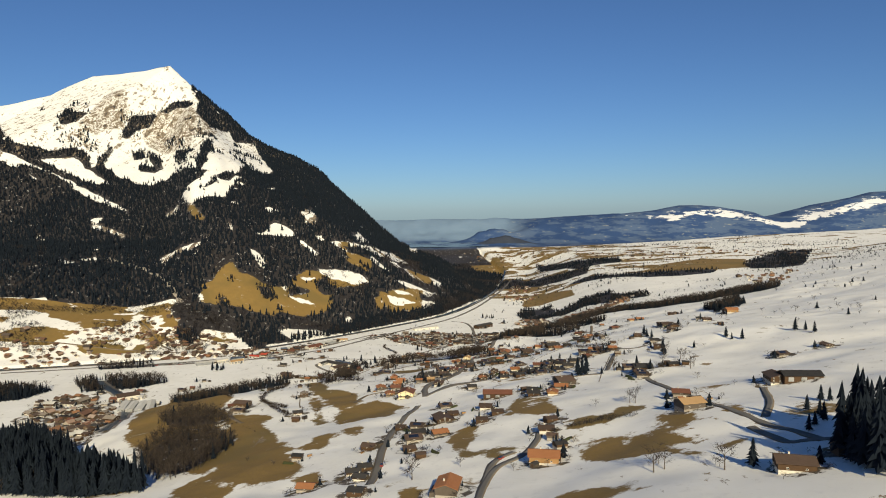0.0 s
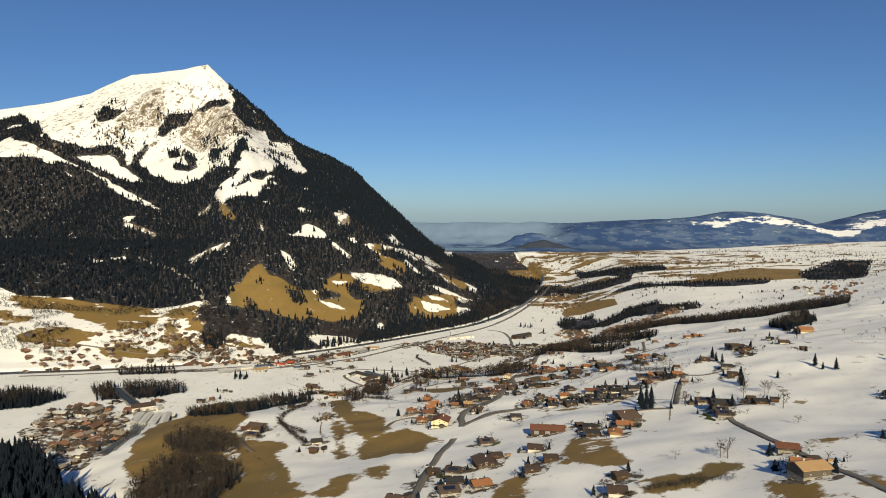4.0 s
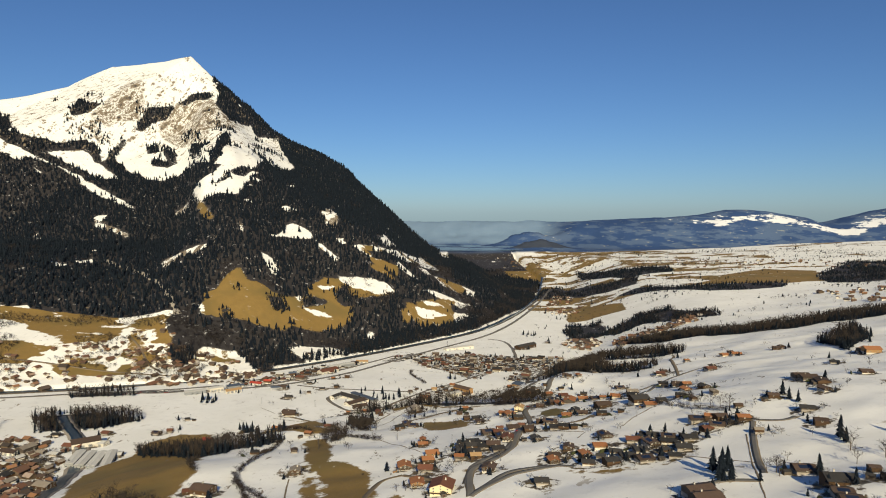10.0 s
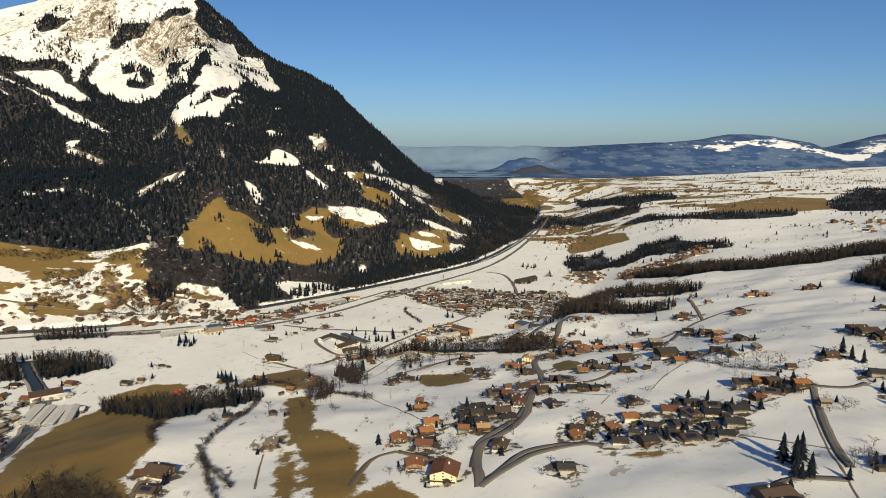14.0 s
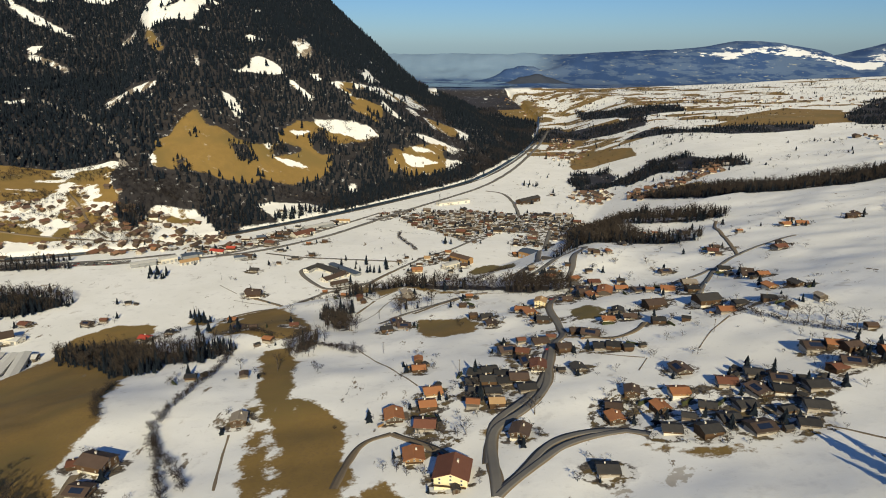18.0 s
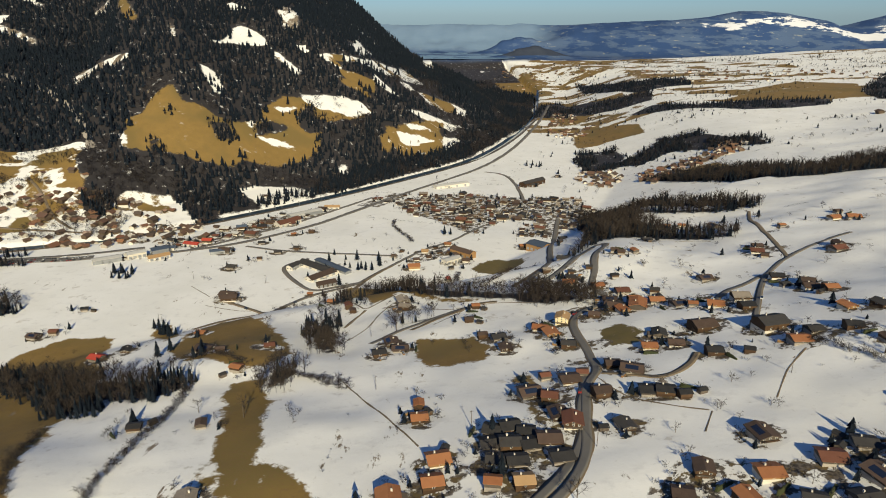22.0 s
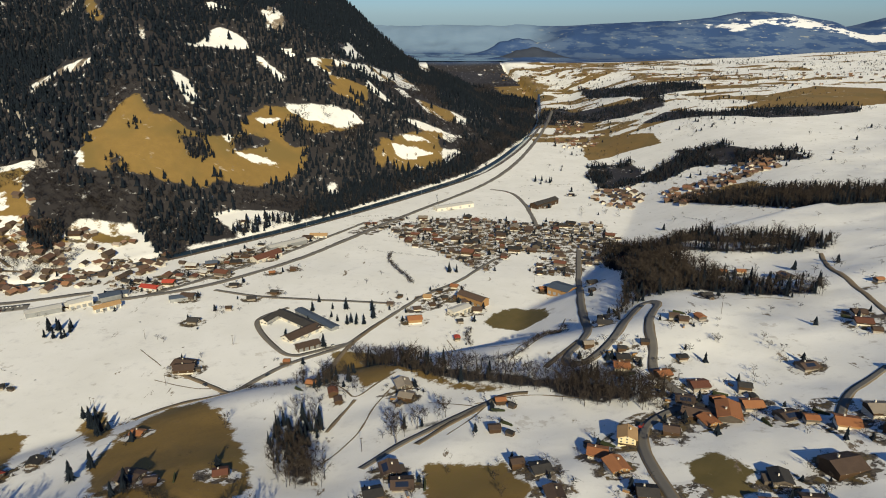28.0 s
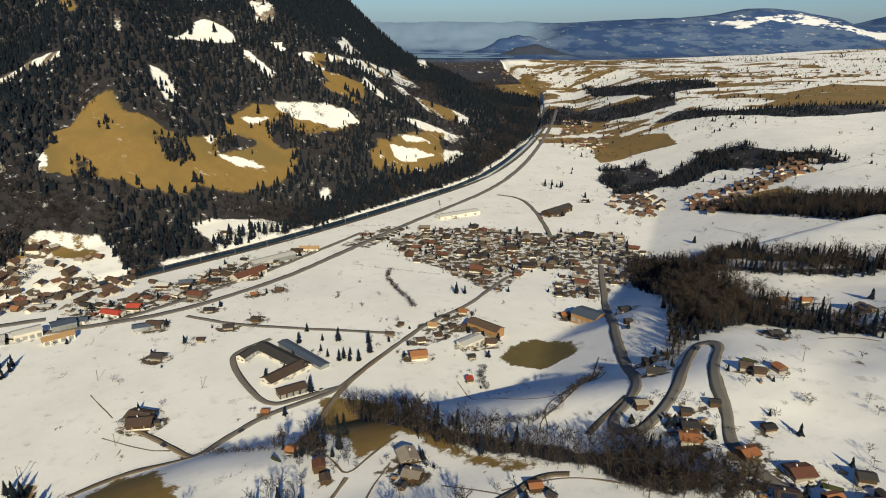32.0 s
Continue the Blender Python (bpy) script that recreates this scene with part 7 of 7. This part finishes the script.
# ---- single trees ----
for kind_, pts_ in SINGLE:
    for x, y in pts_:
        stand_tree(kind_, x, y, {"spruce": rng.uniform(7, 14), "fruit": rng.uniform(3.5, 6), "ash": rng.uniform(9, 14)}[kind_])
# gardens: a fruit tree or shrub by many of the houses
for x, y in HOUSES[:240]:
    if rng.uniform() < 0.5 and y < 1500:
        a = rng.uniform(0, 6.28)
        d = rng.uniform(11, 17)
        p, q = x + d * math.cos(a), y + d * math.sin(a)
        if min(math.hypot(p - u, q - v) for u, v in HOUSES) > 9 and off_roads(np.array([p]), np.array([q]), 1.5)[0]:
            stand_tree("fruit" if rng.uniform() < 0.85 else "spruce", p, q, rng.uniform(3.2, 5.5))


# ---- yards: sheds, woodpiles, hedges, parked cars ----
def shed():
    o = tagged(new("garden_shed"), "small grey timber garden shed beside a house", "shed", "garden sheds")
    part("wall_body", prism([(-1.6, -0.5), (1.6, -0.5), (1.6, 2.0), (0, 2.7), (-1.6, 2.0)], -2, 2), MAT_GREY_WOOD, o)
    for s in (-1, 1):
        part("roof_pitch", roof_slab(3.2, 4.0, 2.05, 0.7, 0.3, 0.12, s), ROOFS["d"], o)
    part("door", box(-0.5, -2.08, 0, 0.5, -2.0, 1.9), MAT_TIMBER, o)
    return o


def woodpile():
    o = tagged(new("woodpile"), "stacked firewood pile beside a house wall", "woodpile", "woodpiles")
    bm = bmesh.new()
    for k in range(5):
        for j in range(9 - k % 2):
            box(-0.5, -1.6 + j * 0.36 + (k % 2) * 0.18, k * 0.28 - 0.1, 0.5, -1.6 + j * 0.36 + (k % 2) * 0.18 + 0.33, k * 0.28 + 0.16, bm)
    part("log", bm, MAT_PALE_WOOD, o)
    part("cover", box(-0.6, -1.8, 1.32, 0.6, 1.8, 1.4), MAT_METAL, o)
    return o


def hedge_box():
    o = tagged(new("evergreen_hedge"), "clipped dark evergreen hedge at a garden edge", "hedge", "garden hedges")
    bm = bmesh.new()
    bmesh.ops.create_grid(bm, x_segments=10, y_segments=4, size=1)
    for v in bm.verts:
        e = max(abs(v.co.x), abs(v.co.y))
        v.co = (v.co.x * 4.5 + random.uniform(-0.15, 0.15), v.co.y * 0.7 + random.uniform(-0.1, 0.1), (1.5 if e < 0.95 else -0.4) + random.uniform(-0.15, 0.15))
    part("foliage", bm, MAT_HEDGE, o)
    return o


CAR_PAINT = [two_tone("car_paint_" + n, a, b, 0.5, 0.3, 0.2, spec=0.5) for n, a, b in (("white", (0.6, 0.6, 0.6), (0.7, 0.7, 0.7)), ("dark", (0.02, 0.022, 0.03), (0.04, 0.045, 0.06)), ("red", (0.3, 0.03, 0.025), (0.36, 0.05, 0.04)))]
MAT_TYRE = two_tone("tyre_rubber", (0.012, 0.012, 0.012), (0.03, 0.03, 0.03), 2.0, 0.9)


def car(paint, word):
    o = tagged(new("car"), f"parked {word} car beside a cleared road", "car", "parked cars")
    part("body", prism([(-2.1, 0.35), (2.1, 0.35), (2.15, 0.75), (1.9, 0.95), (-1.0 + 2.0, 1.0), (-2.0, 1.0), (-2.15, 0.8)], -0.85, 0.85), CAR_PAINT[paint], o)
    part("cabin", prism([(-1.9, 0.98), (1.0, 0.98), (0.4, 1.45), (-1.5, 1.48)], -0.72, 0.72), MAT_GLASS, o)
    for x in (-1.35, 1.35):
        for y in (-0.86, 0.72):
            bm = bmesh.new()
            bmesh.ops.create_cone(bm, cap_ends=True, segments=10, radius1=0.33, radius2=0.33, depth=0.2, matrix=Matrix.Translation((x, y + 0.07, 0.32)) @ Matrix.Rotation(math.pi / 2, 4, "X"))
            part("wheel", bm, MAT_TYRE, o)
    return o


YARD = {}


def set_down(key, make, x, y, a):
    m = Matrix.Translation((x, y, float(gz(x, y)) + 0.05)) @ Matrix.Rotation(a, 4, "Z")
    if key in YARD:
        return copy_thing(YARD[key], m)
    YARD[key] = make()
    YARD[key].matrix_basis = m
    return YARD[key]


TAKEN = list(HOUSES)
for x, y in HOUSES[:230]:
    if y > 1120 or abs(x) > 420:
        continue
    for key, make, chance, d in (("shed", shed, 0.30, 9.5), ("wood", woodpile, 0.25, 8.5), ("hedge", hedge_box, 0.45, 10.5)):
        if rng.uniform() > chance:
            continue
        a = rng.uniform(0, 6.28)
        p, q = x + d * math.cos(a), y + d * math.sin(a)
        if min(math.hypot(p - u, q - v) for u, v in TAKEN if (u, v) != (x, y)) > 7.5 and off_roads(np.array([p]), np.array([q]), 1.2)[0]:
            set_down(key, make, p, q, a + math.pi / 2)
            TAKEN.append((p, q))
for k, (w, ln) in enumerate(ROAD_LINES):
    if w < 3.0 or ln[:, 1].mean() > 1700:
        continue
    for i in range(12, len(ln) - 2, 41):
        d = ln[i + 1] - ln[i]
        d = d / np.linalg.norm(d)
        n = np.array((-d[1], d[0])) * (w / 2 + 0.4) * (1 if i % 2 else -1)
        p = ln[i] + n
        if rng.uniform() < 0.35 and min(math.hypot(p[0] - u, p[1] - v) for u, v in TAKEN) > 6:
            c = int(rng.integers(3))
            set_down(("car", c), lambda: car(c, ("white", "dark blue", "red")[c]), float(p[0]), float(p[1]), math.atan2(d[1], d[0]))

# cars in the car park by the main road
lot_ = rounded(LOT, 3.0)
for i in range(1, len(lot_) - 1):
    d = lot_[i + 1] - lot_[i - 1]
    d = d / np.linalg.norm(d)
    n = np.array((-d[1], d[0]))
    for o in (-4.5, 4.5):
        if rng.uniform() < 0.45:
            c = int(rng.choice([0, 0, 1, 1, 2]))
            p = lot_[i] + n * o
            set_down(("car", c), lambda: car(c, ("white", "dark blue", "red")[c]), float(p[0]), float(p[1]), math.atan2(n[1], n[0]))


# ---- masts along the railway and poles in the fields ----
def mast():
    o = tagged(new("railway_mast"), "slim grey steel mast beside the railway line", "mast", "railway masts")
    part("pole", box(-0.16, -0.16, -0.8, 0.16, 0.16, 8.2), MAT_METAL, o)
    part("arm", prism([(0.1, 6.6), (3.0, 7.0), (3.0, 7.2), (0.1, 7.6)], -0.07, 0.07), MAT_METAL, o)
    return o


def utility_pole():
    o = tagged(new("utility_pole"), "tall weathered wooden utility pole standing in the snow", "pole", "utility poles")
    bm = bmesh.new()
    bmesh.ops.create_cone(bm, cap_ends=True, segments=8, radius1=0.17, radius2=0.11, depth=9.6, matrix=Matrix.Translation((0, 0, 3.9)))
    part("pole", bm, MAT_GREY_WOOD, o)
    part("crossarm", box(-0.9, -0.07, 8.1, 0.9, 0.07, 8.25), MAT_GREY_WOOD, o)
    return o


for i in range(60, len(rail_) - 6, 7):
    d = rail_[i + 1] - rail_[i]
    d = d / np.linalg.norm(d)
    p = rail_[i] + np.array((d[1], -d[0])) * 4.6
    if 1150 < p[1] < 2500:
        set_down("mast", mast, float(p[0]), float(p[1]), math.atan2(-d[0], d[1]) + math.pi)
for x, y in POLES:
    set_down("pole", utility_pole, x, y, 0.4)

# shrubs, young trees and brambles round the houses
r_ = np.random.default_rng(81)
hp_ = np.array(HOUSES)
for nm_, mt_, sh_, per_, lo_, hi_, lab_ in (("garden_shrubs", MAT_HAZED_BRUSH, BARE_FAR, 6, 1.6, 4.8, "leafless brown shrubs and small trees round the houses"),
                                            ("garden_conifers", MAT_HAZED_SPRUCE, SPRUCE_FAR, 1, 2.5, 8.0, "small dark conifers in the gardens between the houses")):
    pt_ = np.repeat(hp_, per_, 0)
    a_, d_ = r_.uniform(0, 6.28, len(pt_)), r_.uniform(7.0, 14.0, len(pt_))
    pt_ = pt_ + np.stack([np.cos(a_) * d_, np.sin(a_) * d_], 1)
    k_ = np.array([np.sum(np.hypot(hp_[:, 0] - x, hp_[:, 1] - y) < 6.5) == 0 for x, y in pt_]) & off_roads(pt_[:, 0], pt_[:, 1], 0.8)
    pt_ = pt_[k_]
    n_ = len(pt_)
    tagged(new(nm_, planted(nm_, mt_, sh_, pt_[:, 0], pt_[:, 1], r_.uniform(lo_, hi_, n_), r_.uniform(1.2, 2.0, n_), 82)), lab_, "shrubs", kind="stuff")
